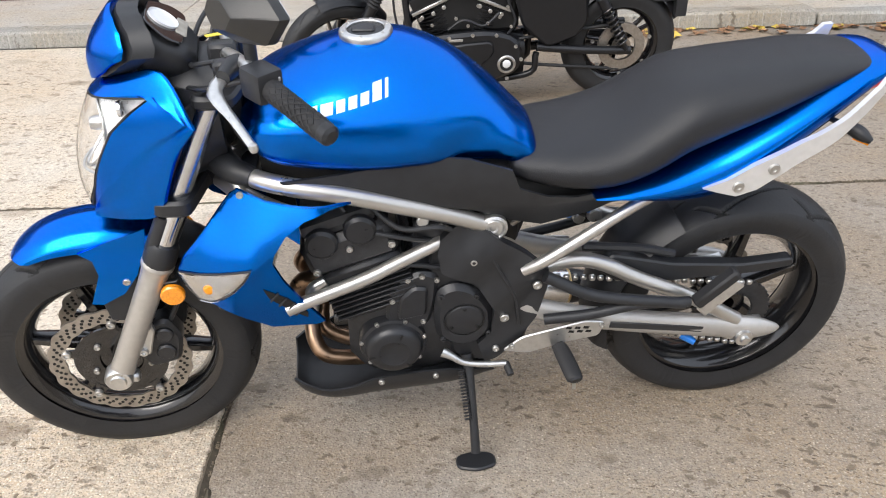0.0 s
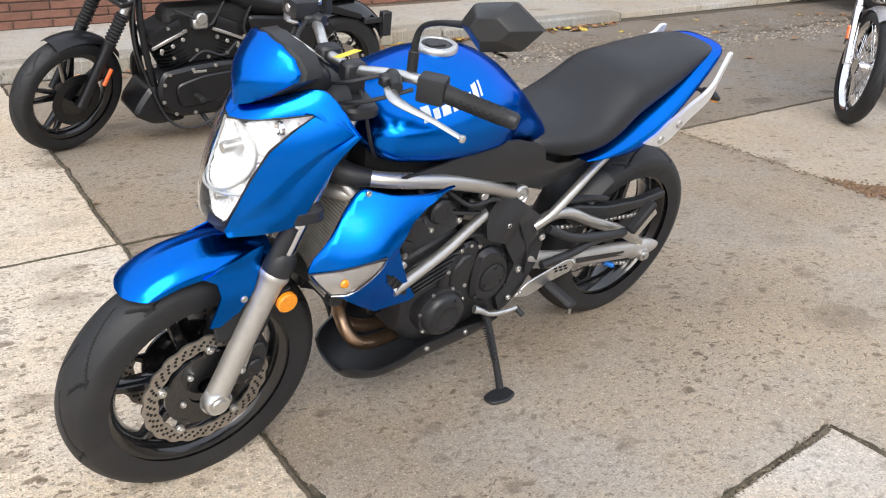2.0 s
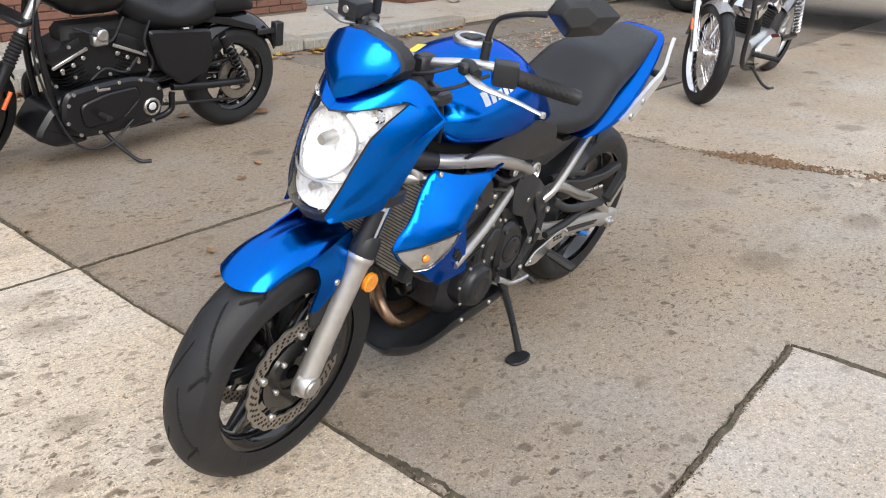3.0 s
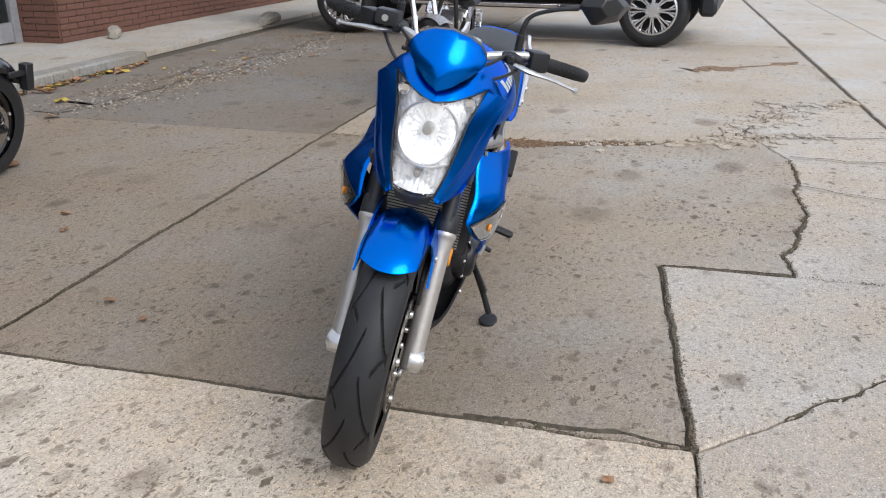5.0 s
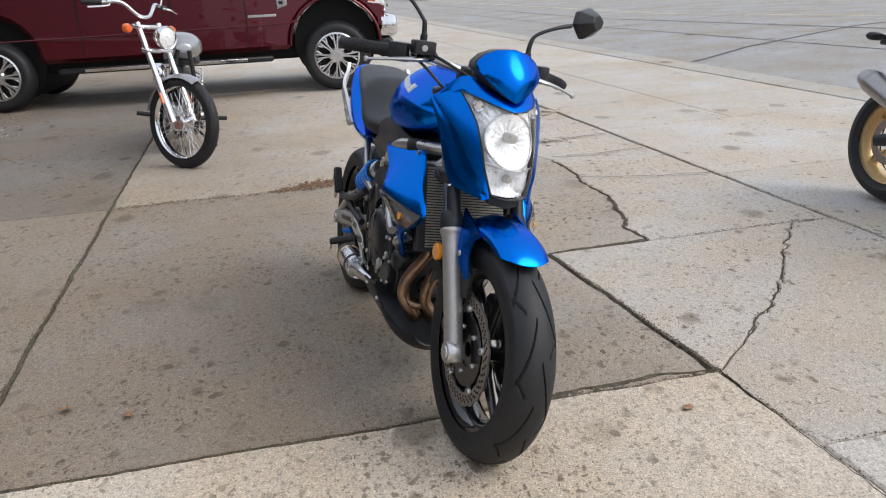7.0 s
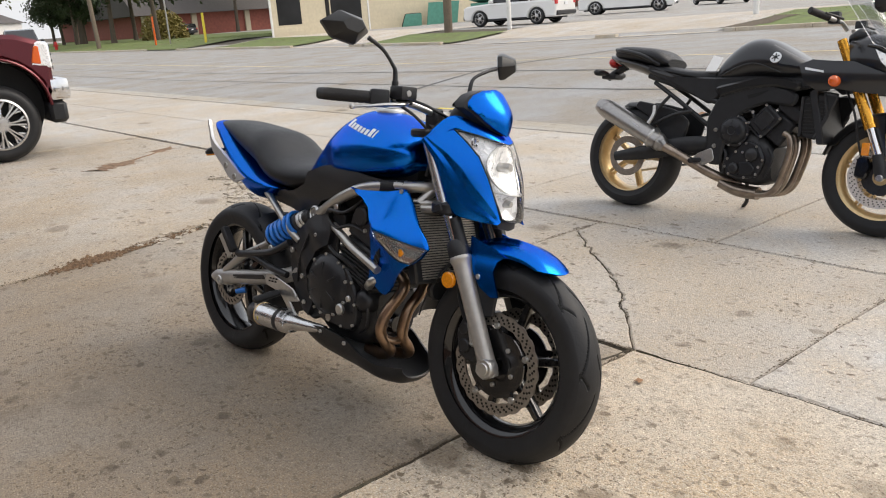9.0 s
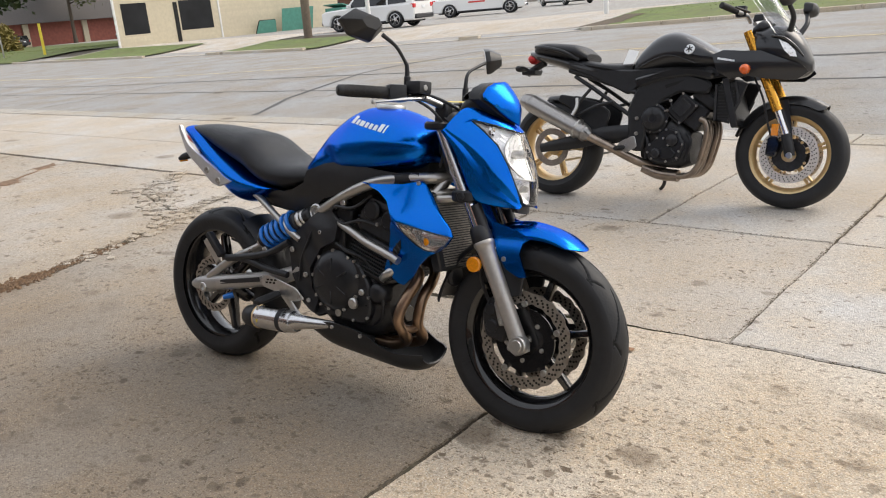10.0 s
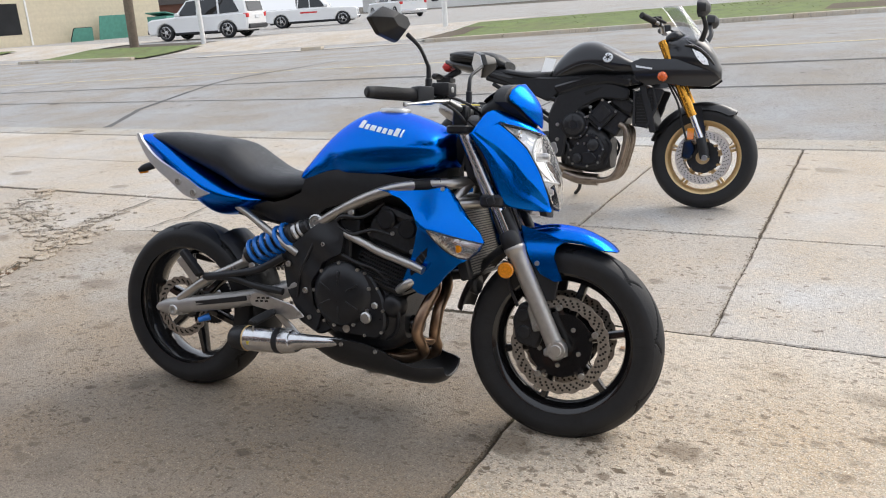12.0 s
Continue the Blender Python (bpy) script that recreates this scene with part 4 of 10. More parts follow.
# seat
SEAT = [(-0.125, 0.760, 0.735, 0.075, 0.745), (-0.135, 0.775, 0.722, 0.105, 0.74), (-0.19, 0.784, 0.700, 0.130, 0.735), (-0.27, 0.789, 0.690, 0.150, 0.735), (-0.34, 0.808, 0.696, 0.156, 0.745), (-0.41, 0.853, 0.718, 0.150, 0.77), (-0.47, 0.889, 0.745, 0.142, 0.81), (-0.54, 0.903, 0.775, 0.132, 0.83),
        (-0.64, 0.914, 0.818, 0.118, 0.855), (-0.74, 0.922, 0.862, 0.098, 0.885), (-0.82, 0.918, 0.888, 0.074, 0.90), (-0.855, 0.908, 0.897, 0.045, 0.902)]
part("seat", hull([tuple(r) for r in SEAT[::-1]], 44, 56, 2.6, 0.97), VINYL, bike, "black textured vinyl dual seat", 60)
# tail
TAIL = [(-0.90, 0.905, 0.893, 0.036, 0.90), (-0.87, 0.916, 0.870, 0.074, 0.895), (-0.82, 0.912, 0.832, 0.100, 0.882), (-0.74, 0.886, 0.768, 0.126, 0.842), (-0.66, 0.845, 0.702, 0.143, 0.795), (-0.58, 0.803, 0.648, 0.154, 0.745), (-0.53, 0.778, 0.630, 0.157, 0.718), (-0.44, 0.738, 0.638, 0.161, 0.70), (-0.36, 0.716, 0.660, 0.161, 0.695), (-0.29, 0.700, 0.686, 0.154, 0.695)]
part("tail_cowl", hull(TAIL, 40, 44, 2.8, 0.75), BLUE, bike, "blue tapering tail cowl", 60)
part("undertray", hull([(-0.86, 0.86, 0.845, 0.05, 0.852), (-0.7, 0.76, 0.72, 0.08, 0.74), (-0.5, 0.70, 0.64, 0.09, 0.67), (-0.3, 0.69, 0.60, 0.08, 0.65)], 20, 16), BLACK_PLASTIC, bike)
part("tail_lamp", hull([(-0.906, 0.885, 0.855, 0.04, 0.87), (-0.88, 0.89, 0.84, 0.055, 0.865), (-0.84, 0.88, 0.83, 0.06, 0.855)], 20, 8), RED, bike)
RAIL = [(-0.495, 0.712), (-0.53, 0.700), (-0.565, 0.690), (-0.605, 0.703), (-0.665, 0.748), (-0.74, 0.802), (-0.80, 0.848), (-0.838, 0.893), (-0.842, 0.915), (-0.826, 0.912), (-0.812, 0.892), (-0.785, 0.872), (-0.70, 0.815), (-0.64, 0.783), (-0.585, 0.755), (-0.54, 0.728)]
for s in (1, -1):
    rail = part("grab_rail", panel(RAIL, lambda x, z, s=s: s * (0.164 - 0.06 * smooth01((-0.62 - x) / 0.25) ** 1.5 + 0.02 * smooth01((-0.66 - x) / 0.1)), 0.012), WHITE_RAIL, bike, "light silver passenger grab rail")
    for bx, bz in ((-0.565, 0.712), (-0.628, 0.748)):
        part("rail_bolt", lathe([(0, 0.001), (0.005, 0.001), (0.005, 0.004), (0.0105, 0.004), (0.012, 0.001), (0.012, -0.004)], 16, "y"), STEEL, rail).matrix_basis = Matrix.Translation((bx, s * 0.1645, bz)) @ (Matrix.Identity(4) if s > 0 else Matrix.Rotation(math.pi, 4, "Z"))
    ind = part("rear_indicator", tube([(-0.785, 0.105 * s, 0.800), (-0.80, 0.118 * s, 0.796), (-0.812, 0.130 * s, 0.790), (-0.825, 0.142 * s, 0.782)], [0.011, 0.014, 0.013, 0.006], 12), BLACK_PLASTIC, bike, "small black rear turn signal")
    part("stalk", tube([(-0.76, 0.05 * s, 0.80), (-0.785, 0.105 * s, 0.800)], 0.006, 8, smooth=False), BLACK_PLASTIC, ind)
    part("amber_lens", tube([(-0.805, 0.118 * s, 0.784), (-0.825, 0.138 * s, 0.774)], [0.010, 0.004], 8, smooth=False), AMBER, ind)

# headlamp cowl, turned a little with the handlebar
def lens_x(y, z):
    return lerp([(0.66, 0.662), (0.70, 0.676), (0.74, 0.682), (0.80, 0.674), (0.86, 0.653), (0.91, 0.628), (0.96, 0.600)], z)[0] - 7.9 * y * y * (0.55 + 0.45 * smooth01((z - 0.69) / 0.06))


def on_lens(pts, back=0.0):
    return [(lens_x(y, z) - back, y, z) for y, z in pts]


HALF = [(0.0, 0.910), (0.035, 0.917), (0.075, 0.930), (0.113, 0.944), (0.099, 0.908), (0.086, 0.870), (0.077, 0.81), (0.066, 0.752), (0.050, 0.702), (0.030, 0.694), (0.0, 0.692)]
LENS = both(HALF)
inner = catmull(on_lens([(0.0, 0.912), (0.036, 0.919), (0.076, 0.932), (0.116, 0.946)], 0.0), 6)[:-1] + catmull(on_lens([(0.116, 0.946), (0.101, 0.908), (0.088, 0.869), (0.079, 0.81), (0.068, 0.752), (0.051, 0.692)], 0.0), 6)
outer = catmull([(0.598, 0, 0.936), (0.550, 0.054, 0.962), (0.482, 0.100, 0.980), (0.438, 0.168, 0.906)], 6)[:-1] + catmull([(0.438, 0.168, 0.906), (0.480, 0.152, 0.846), (0.508, 0.138, 0.775), (0.538, 0.120, 0.706), (0.598, 0.098, 0.690), (0.662, 0.066, 0.684)], 6)


def lerp_flat(tab, x):
    for (x0, y0), (x1, y1) in zip(tab, tab[1:]):
        if x <= x1:
            return y0 + (y1 - y0) * (x - x0) / (x1 - x0)
    return tab[-1][1]


crest = []
for k, (a, b) in enumerate(zip(inner, outer)):
    m = a.lerp(b, 0.5)
    w = (a - b).length
    side = smooth01((k - 14) / 6)
    m += Vector((0.10, 0.20 + 0.25 * side, 0.22 * (1 - side))) * w * 0.27
    crest.append(m)
for s in (1, -1):
    lines = []
    for a, c, b in zip(inner, crest, outer):
        row = []
        k = len(lines)
        side = smooth01((k - 15) / 5)
        ridge = lerp_flat([(0, 0.80), (18, 0.80), (24, 0.56), (30, 0.40), (38, 0.26), (48, 0.16)], k)
        rest = 1 - ridge
        across = [0, ridge * 0.12, ridge * 0.4, ridge * 0.7, ridge * 0.93, ridge, ridge + rest * 0.06] + [ridge + rest * q for q in (0.18, 0.30, 0.42, 0.52, 0.60, 0.66, 0.74, 0.86, 0.97)] + [1]
        for t in across:
            p = a * (1 - t) ** 2 + c * 2 * t * (1 - t) + b * t * t
            fold = lerp_flat([(0, 0), (ridge, 0.0045), (ridge + rest * 0.30, -0.0020), (ridge + rest * 0.60, 0.0012), (1, -0.001)], t) * side * min(1.0, (a - b).length / 0.10)
            p = p + Vector((0.25, 0.95, 0.15)) * fold
            if t in (0, 1):
                p = p - Vector((0.003 if t else 0.0, 0.003 if t else 0.0, 0))
            row.append((p.x, p.y * s, p.z))
        lines.append(row)
    part("headlamp_cowl", moved(shell(lines, 0.005), STEER), BLUE, bike, "angular blue headlamp cowl side", 18)


def bowl_x(y, z):
    x = lens_x(y, z) - 0.020
    r = math.hypot(y, (z - 0.838) * 0.97) / 0.068
    if r < 1:
        a = math.atan2(y, z - 0.838)
        x = lens_x(y, z) * r * r + lens_x(0, 0.838) * (1 - r * r) - 0.020 - 0.045 * (1 - r * r) - 0.006 * abs(math.sin(a * 9)) * smooth01((r - 0.25) / 0.2) * (1 - r)
    elif z < 0.772:
        q = max(abs(y) / 0.055, abs(z - 0.733) / 0.036)
        x -= 0.030 * max(0, 1 - q * q) + 0.003 * abs(math.sin(y * 260))
    else:
        x -= 0.004 * abs(math.sin((y * 1.2 + z) * 170)) + 0.012 * smooth01((abs(y) - 0.05) / 0.03)
    return x


lamp = part("headlamp", moved(front_panel(both(inset2(HALF, 0.0)), bowl_x, 0.004, 5), STEER), REFLECTOR, bike, "clear multi-reflector headlamp", 20)
part("headlamp_lens", moved(front_panel(LENS, lambda y, z: lens_x(y, z) + 0.002, 0.0025, 3), STEER), GLASS, lamp, "clear curved lens").visible_shadow = False
part("lamp_ring", moved(tube([(lens_x(0.068 * math.cos(a), 0.838 + 0.070 * math.sin(a)) - 0.017, 0.068 * math.cos(a), 0.838 + 0.070 * math.sin(a)) for a in [2 * math.pi * i / 40 for i in range(40)]], 0.0030, 8, smooth=False, loop=True), STEER), ALLOY, lamp, "silver ring round the main lamp")
part("bulb_shield", moved(lathe([(0, 0.010), (0.011, 0.008), (0.014, 0.0), (0.014, -0.035)], 20, "x", at=(0.632, 0, 0.846)), STEER), STEEL, lamp)
part("bulb_shield", moved(lathe([(0, 0.006), (0.008, 0.004), (0.011, -0.004), (0.011, -0.03)], 18, "x", at=(0.650, 0, 0.742)), STEER), STEEL, lamp)
part("lamp_divider", moved(tube(on_lens([(0.070, 0.776), (0.035, 0.771), (0.0, 0.769), (-0.035, 0.771), (-0.070, 0.776)], 0.010), 0.0028, 8), STEER), ALLOY, lamp)
for s in (1, -1):
    part("position_lamp", moved(lathe([(0, 0.0), (0.010, 0.001), (0.014, 0.006), (0.015, 0.0)], 18, "x", at=(lens_x(0.082, 0.912) - 0.012, 0.080 * s, 0.912)), STEER), CHROME, lamp)
side_wall = [on_lens(LENS, 0.002), on_lens(LENS, 0.03)]
part("lens_wall", moved(loft(side_wall, cap=False), STEER), BLACK_PLASTIC, lamp)
part("lens_rim", moved(tube(on_lens(LENS, 0.001), 0.0026, 8, smooth=False, loop=True), STEER), BLACK_PLASTIC, lamp)
part("lens_surround", moved(front_panel(both([(0.0, 0.93), (0.075, 0.945), (0.118, 0.950), (0.102, 0.905), (0.090, 0.865), (0.084, 0.81), (0.076, 0.75), (0.058, 0.690), (0.0, 0.676)]), lambda y, z: lens_x(y, z) - 0.080, 0.008, 2), STEER), BLACK_PLASTIC, lamp)
part("lamp_shell", moved(hull([(0.40, 0.975, 0.76, 0.10, 0.88), (0.47, 0.965, 0.73, 0.108, 0.86), (0.52, 0.93, 0.71, 0.085, 0.83)], 24, 12), STEER), BLACK_PLASTIC, lamp)
part("lower_chin", moved(front_panel(both([(0, 0.696), (0.050, 0.700), (0.040, 0.672), (0, 0.666)]), lambda y, z: 0.655 - 6 * y * y, 0.02, 2), STEER), BLACK_PLASTIC, lamp)
VIS = both([(0, 0.934), (0.030, 0.948), (0.062, 0.972), (0.094, 1.006), (0.091, 1.022), (0.074, 1.043), (0.045, 1.059), (0, 1.067)])
vis = part("visor", moved(front_panel(VIS, lambda y, z: 0.616 - (z - 0.934) * 0.44 - 6.8 * y * y - 0.25 * abs(y) * smooth01((1.0 - z) / 0.06) + 0.020 * math.sin(max(0, min(1, (z - 0.934) / 0.133)) * math.pi), 0.006, 4), STEER), BLUE, bike, "blue instrument visor", 60)
part("visor_rim", moved(front_panel([(a * 0.985, 0.996 + (b - 0.996) * 0.985) for a, b in VIS], lambda y, z: 0.600 - (z - 0.934) * 0.44 - 6.8 * y * y - 0.25 * abs(y) * smooth01((1.0 - z) / 0.06) + 0.012 * math.sin(max(0, min(1, (z - 0.934) / 0.133)) * math.pi), 0.035, 3), STEER), BLACK_PLASTIC, vis)
part("instrument_pod", moved(hull([(0.425, 0.985, 0.945, 0.040, 0.965), (0.445, 1.006, 0.94, 0.062, 0.97), (0.49, 1.036, 0.945, 0.070, 0.98), (0.525, 1.046, 0.95, 0.060, 0.99)], 24, 12, 4.0), STEER), BLACK_PLASTIC, vis)
dash_m = STEER @ Matrix.Translation((0.470, 0, 1.026)) @ Matrix.Rotation(radians(-36), 4, "Y")
part("instrument_face", moved(plate([(-0.060, -0.032), (0.060, -0.032), (0.068, 0.0), (0.040, 0.040), (-0.040, 0.040), (-0.068, 0.0)], 0, 0.005, 0.002, 0.014, "z"), dash_m @ Matrix.Rotation(radians(-90), 4, "Z")), GLOSS_BLACK, vis, "dark instrument panel")
part("dial", moved(lathe([(0, 0.0), (0.024, 0.0), (0.027, 0.003), (0.027, -0.004)], 28, "z", at=(0.008, 0.004, 0.006)), dash_m), WHITE_DECAL, vis, "pale round dial")
part("display", moved(plate([(-0.030, -0.010), (0.030, -0.010), (0.030, 0.010), (-0.030, 0.010)], 0.005, 0.007, 0.0006, 0.003, "z"), dash_m @ Matrix.Translation((-0.026, 0, 0)) @ Matrix.Rotation(radians(-90), 4, "Z")), RADIATOR, vis)

# tank shrouds with turn signals
SHROUD = [(0.176, 0.745), (0.215, 0.738), (0.262, 0.722), (0.298, 0.694), (0.320, 0.662), (0.328, 0.636), (0.312, 0.592), (0.285, 0.535), (0.245, 0.466), (0.262, 0.458), (0.349, 0.456), (0.400, 0.494), (0.448, 0.534), (0.478, 0.548), (0.500, 0.570), (0.512, 0.596), (0.498, 0.624), (0.464, 0.664), (0.424, 0.712), (0.396, 0.746), (0.380, 0.757), (0.33, 0.746), (0.25, 0.743)]
SH = [(0.176, 0.745, 0.192), (0.25, 0.715, 0.206), (0.25, 0.745, 0.190), (0.33, 0.748, 0.164), (0.380, 0.757, 0.134), (0.33, 0.680, 0.206), (0.366, 0.634, 0.217), (0.424, 0.712, 0.136), (0.464, 0.664, 0.151), (0.42, 0.635, 0.194),
      (0.512, 0.596, 0.148), (0.485, 0.550, 0.172), (0.44, 0.560, 0.202), (0.40, 0.50, 0.194), (0.349, 0.456, 0.182), (0.245, 0.466, 0.188), (0.325, 0.630, 0.213), (0.30, 0.54, 0.202), (0.36, 0.58, 0.212)]


def spline(rows):
    """A smooth surface through points (x, z, y)."""
    p = np.array(rows)
    d = np.linalg.norm(p[:, None, :2] - p[None, :, :2], axis=2)
    k = np.where(d > 0, d * d * np.log(d + 1e-12), 0) + 1e-5 * np.eye(len(p))
    q = np.c_[np.ones(len(p)), p[:, :2]]
    w = np.linalg.solve(np.block([[k, q], [q.T, np.zeros((3, 3))]]), np.r_[p[:, 2], 0, 0, 0])

    def at(x, z):
        r = np.hypot(p[:, 0] - x, p[:, 1] - z)
        return float((np.where(r > 0, r * r * np.log(r + 1e-12), 0) * w[:-3]).sum() + w[-3] + w[-2] * x + w[-1] * z)
    return at


# the near side bulges a little more round the signal
BULGE = {(0.366, 0.634): 0.016, (0.325, 0.630): 0.012, (0.42, 0.635): 0.009, (0.33, 0.748): -0.010}
SHROUD_SIDE = {1: spline(SH), -1: spline([(x, z, y + BULGE.get((x, z), 0.0)) for x, z, y in SH])}


def shroud_y(x, z, side):
    low = ((0.545 - 0.634) * (x - 0.366) - (0.475 - 0.366) * (z - 0.634)) / 0.1407     # below the crease under the signal
    tuck = 0.006 * smooth01((low - 0.004) / 0.02)
    return SHROUD_SIDE[side](x, z) - tuck - (0.20 * max(0.0, low - 0.008) if side < 0 else 0.0)


LAMP_BOWL = material("bright_lamp_bowl", (0.55, 0.55, 0.55), 0.16, 1.0, 0, 0.1, 60)
SIG = [(0.511, 0.593), (0.47, 0.604), (0.42, 0.619), (0.366, 0.634), (0.382, 0.608), (0.402, 0.584), (0.425, 0.566), (0.450, 0.553), (0.476, 0.548), (0.497, 0.570)]
for s in (1, -1):
    low_edge = [(0.262, 0.458), (0.349, 0.456)] if s > 0 else [(0.292, 0.428), (0.318, 0.422), (0.358, 0.450)]
    sh = part("radiator_shroud", panel(SHROUD[:9] + low_edge + SHROUD[11:], lambda x, z, s=s: s * shroud_y(x, z, s), 0.008, 4), BLUE, bike, "sharp blue radiator shroud", 55)
    if s < 0:
        sh.matrix_basis = Matrix.Translation((-0.016, -0.006, 0))
    part("signal_lens", panel(SIG, lambda x, z, s=s: s * (shroud_y(x, z, s) + 0.0095), 0.0035, 3), GLASS, sh, "clear faceted turn signal lens").visible_shadow = False
    part("signal_reflector", panel(inset2(SIG, 0.003), lambda x, z, s=s: s * (shroud_y(x, z, s) + 0.003 + 0.0008 * math.sin((x * 0.9 + z * 0.4) * 900) * math.cos((z * 0.9 - x * 0.4) * 500) * smooth01((0.49 - x) / 0.04)), 0.002, 5), LAMP_BOWL, sh, "", 15)
    part("signal_bulb", lathe([(0, 0.005), (0.008, 0.003), (0.011, -0.002), (0, -0.005)], 16, "y", at=(0.452, s * (shroud_y(0.452, 0.580, s) + 0.0045), 0.580)), AMBER, sh)
    part("signal_rim", tube([(x, s * (shroud_y(x, z, s) + 0.003), z) for x, z in SIG], 0.0022, 6, smooth=False, loop=True), BLACK_PLASTIC, sh)
    # near-black sheet on the shroud paints the shade inside the vent
    part("vent", panel([(0.352, 0.578), (0.343, 0.549), (0.301, 0.500), (0.277, 0.482), (0.276, 0.497), (0.31, 0.545)], lambda x, z, s=s: s * (shroud_y(x, z, s) + 0.0015), 0.003, 3), DARK, sh, "black vent opening")
    for k in range(4):
        x, z = 0.292 + 0.014 * k, 0.503 + 0.0165 * k
        part("vent_rib", tube([(x + 0.008, s * (shroud_y(x, z, s) + 0.003), z - 0.008), (x - 0.008, s * (shroud_y(x, z, s) + 0.003), z + 0.010)], 0.0022, 6, smooth=False), BLACK_PLASTIC, sh)
    part("shroud_screw", bolt((0.375, s * (shroud_y(0.375, 0.75, s) + 0.001), 0.75), (0, s, 0.2), 0.007, 0.004), STEEL, sh)
    part("shroud_lining", panel([(0.33, 0.60), (0.40, 0.72), (0.38, 0.52), (0.31, 0.49)], lambda x, z, s=s: s * (shroud_y(x, z, s) - 0.035), 0.006, 1), BLACK_PLASTIC, sh)

part("frame_cross_tube", tube([(0.30, -0.135, 0.700), (0.377, -0.092, 0.701), (0.45, -0.040, 0.705)], 0.0165, 14), SILVER, bike, "short silver frame tube behind the radiator")

# radiator
rad = part("radiator", moved(block(-0.018, 0.018, -0.15, 0.15, -0.125, 0.125, 0.006), Matrix.Translation((0.405, 0, 0.60)) @ Matrix.Rotation(radians(-16), 4, "Y")), BLACK_PLASTIC, bike, "dark finned radiator")
for i in range(30):
    part("cooling_fin", moved(block(0.0181, 0.0206, -0.125, 0.125, -0.113 + i * 0.0077, -0.1085 + i * 0.0077, 0), Matrix.Translation((0.405, 0, 0.60)) @ Matrix.Rotation(radians(-16), 4, "Y")), RADIATOR, rad)
part("radiator_hose", tube([(0.40, 0.13, 0.50), (0.34, 0.14, 0.46), (0.27, 0.10, 0.45)], 0.017, 12), BLACK_PLASTIC, bike)
part("horn", lathe([(0, 0.012), (0.03, 0.012), (0.036, 0.004), (0.03, -0.014), (0, -0.02)], 20, "x", at=(0.43, -0.04, 0.455)), BLACK_PLASTIC, bike)

# frame
for s in (1, -1):
    part("frame_tube", tube([(0.41, 0.035 * s, 0.770), (0.36, 0.100 * s, 0.764), (0.29, 0.138 * s, 0.760), (0.19, 0.152 * s, 0.744), (0.085, 0.146 * s, 0.708), (-0.015, 0.128 * s, 0.664), (-0.078, 0.116 * s, 0.632)], 0.018, 16), SILVER, bike, "silver steel frame tube")
    part("frame_tube", tube([(0.315, 0.186 * s, 0.506), (0.274, 0.182 * s, 0.520), (0.157, 0.160 * s, 0.550), (0.099, 0.147 * s, 0.570), (0.024, 0.128 * s, 0.594), (-0.02, 0.116 * s, 0.606)], 0.0138, 16), SILVER, bike, "silver steel frame tube")
    part("frame_tube", tube([(0.425, 0.030 * s, 0.718), (0.380, 0.085 * s, 0.716), (0.320, 0.130 * s, 0.708), (0.270, 0.138 * s, 0.690)], 0.0165, 14), SILVER, bike, "silver steel frame tube")
    part("frame_brace", tube([(0.40, 0.05 * s, 0.76), (0.37, 0.10 * s, 0.70), (0.345, 0.13 * s, 0.62)], 0.016, 12), SILVER, bike)
    hubm = part("frame_boss", lathe([(0, 0.010), (0.008, 0.010), (0.010, 0.014), (0.018, 0.014), (0.021, 0.011), (0.024, 0.016), (0.029, 0.013), (0.029, -0.02), (0, -0.02)], 28, "y"), ALLOY, bike, "bright machined frame boss")
    hubm.matrix_basis = Matrix.Translation((-0.086, 0.116 * s, 0.626)) @ (Matrix.Identity(4) if s > 0 else Matrix.Rotation(math.pi, 4, "Z"))
    PIV = [(0.020, 0.612), (-0.01, 0.640), (-0.05, 0.650), (-0.070, 0.628), (-0.112, 0.596), (-0.160, 0.560), (-0.204, 0.520), (-0.206, 0.470), (-0.186, 0.396), (-0.140, 0.318), (-0.105, 0.285), (-0.078, 0.275), (-0.062, 0.325), (-0.090, 0.360), (-0.092, 0.432), (-0.050, 0.503), (0.018, 0.536), (0.026, 0.580)]
    pv = part("pivot_cover", panel(PIV, lambda x, z, s=s: s * (0.148 - 0.25 * max(0, z - 0.575) - 0.10 * max(0, -0.10 - x) - 0.06 * max(0, 0.42 - z) + 0.004 * math.sin((z + x) * 40)), 0.022, 4), BLACK_PLASTIC, bike, "matt black frame pivot cover", 45)
    for bx, bz, r in ((-0.046, 0.561, 0.0075), (-0.18, 0.489, 0.010), (-0.115, 0.406, 0.010), (-0.100, 0.318, 0.008)):
        part("cover_screw", bolt((bx, 0.1475 * s, bz), (0, s, 0), r, 0.005), STEEL, pv)
    part("frame_plate", plate([(0.03, 0.585), (-0.05, 0.620), (-0.12, 0.575), (-0.205, 0.500), (-0.205, 0.420), (-0.175, 0.300), (-0.09, 0.255), (-0.02, 0.285), (0.0, 0.42), (0.03, 0.52)], 0.106 * s, 0.124 * s, 0.006, 0.02), BLACK_PLASTIC, bike)
    part("cover_crease", tube([(-0.07, 0.140 * s, 0.60), (-0.10, 0.149 * s, 0.53), (-0.135, 0.147 * s, 0.46), (-0.150, 0.143 * s, 0.38)], 0.004, 6), BLACK_PLASTIC, pv)
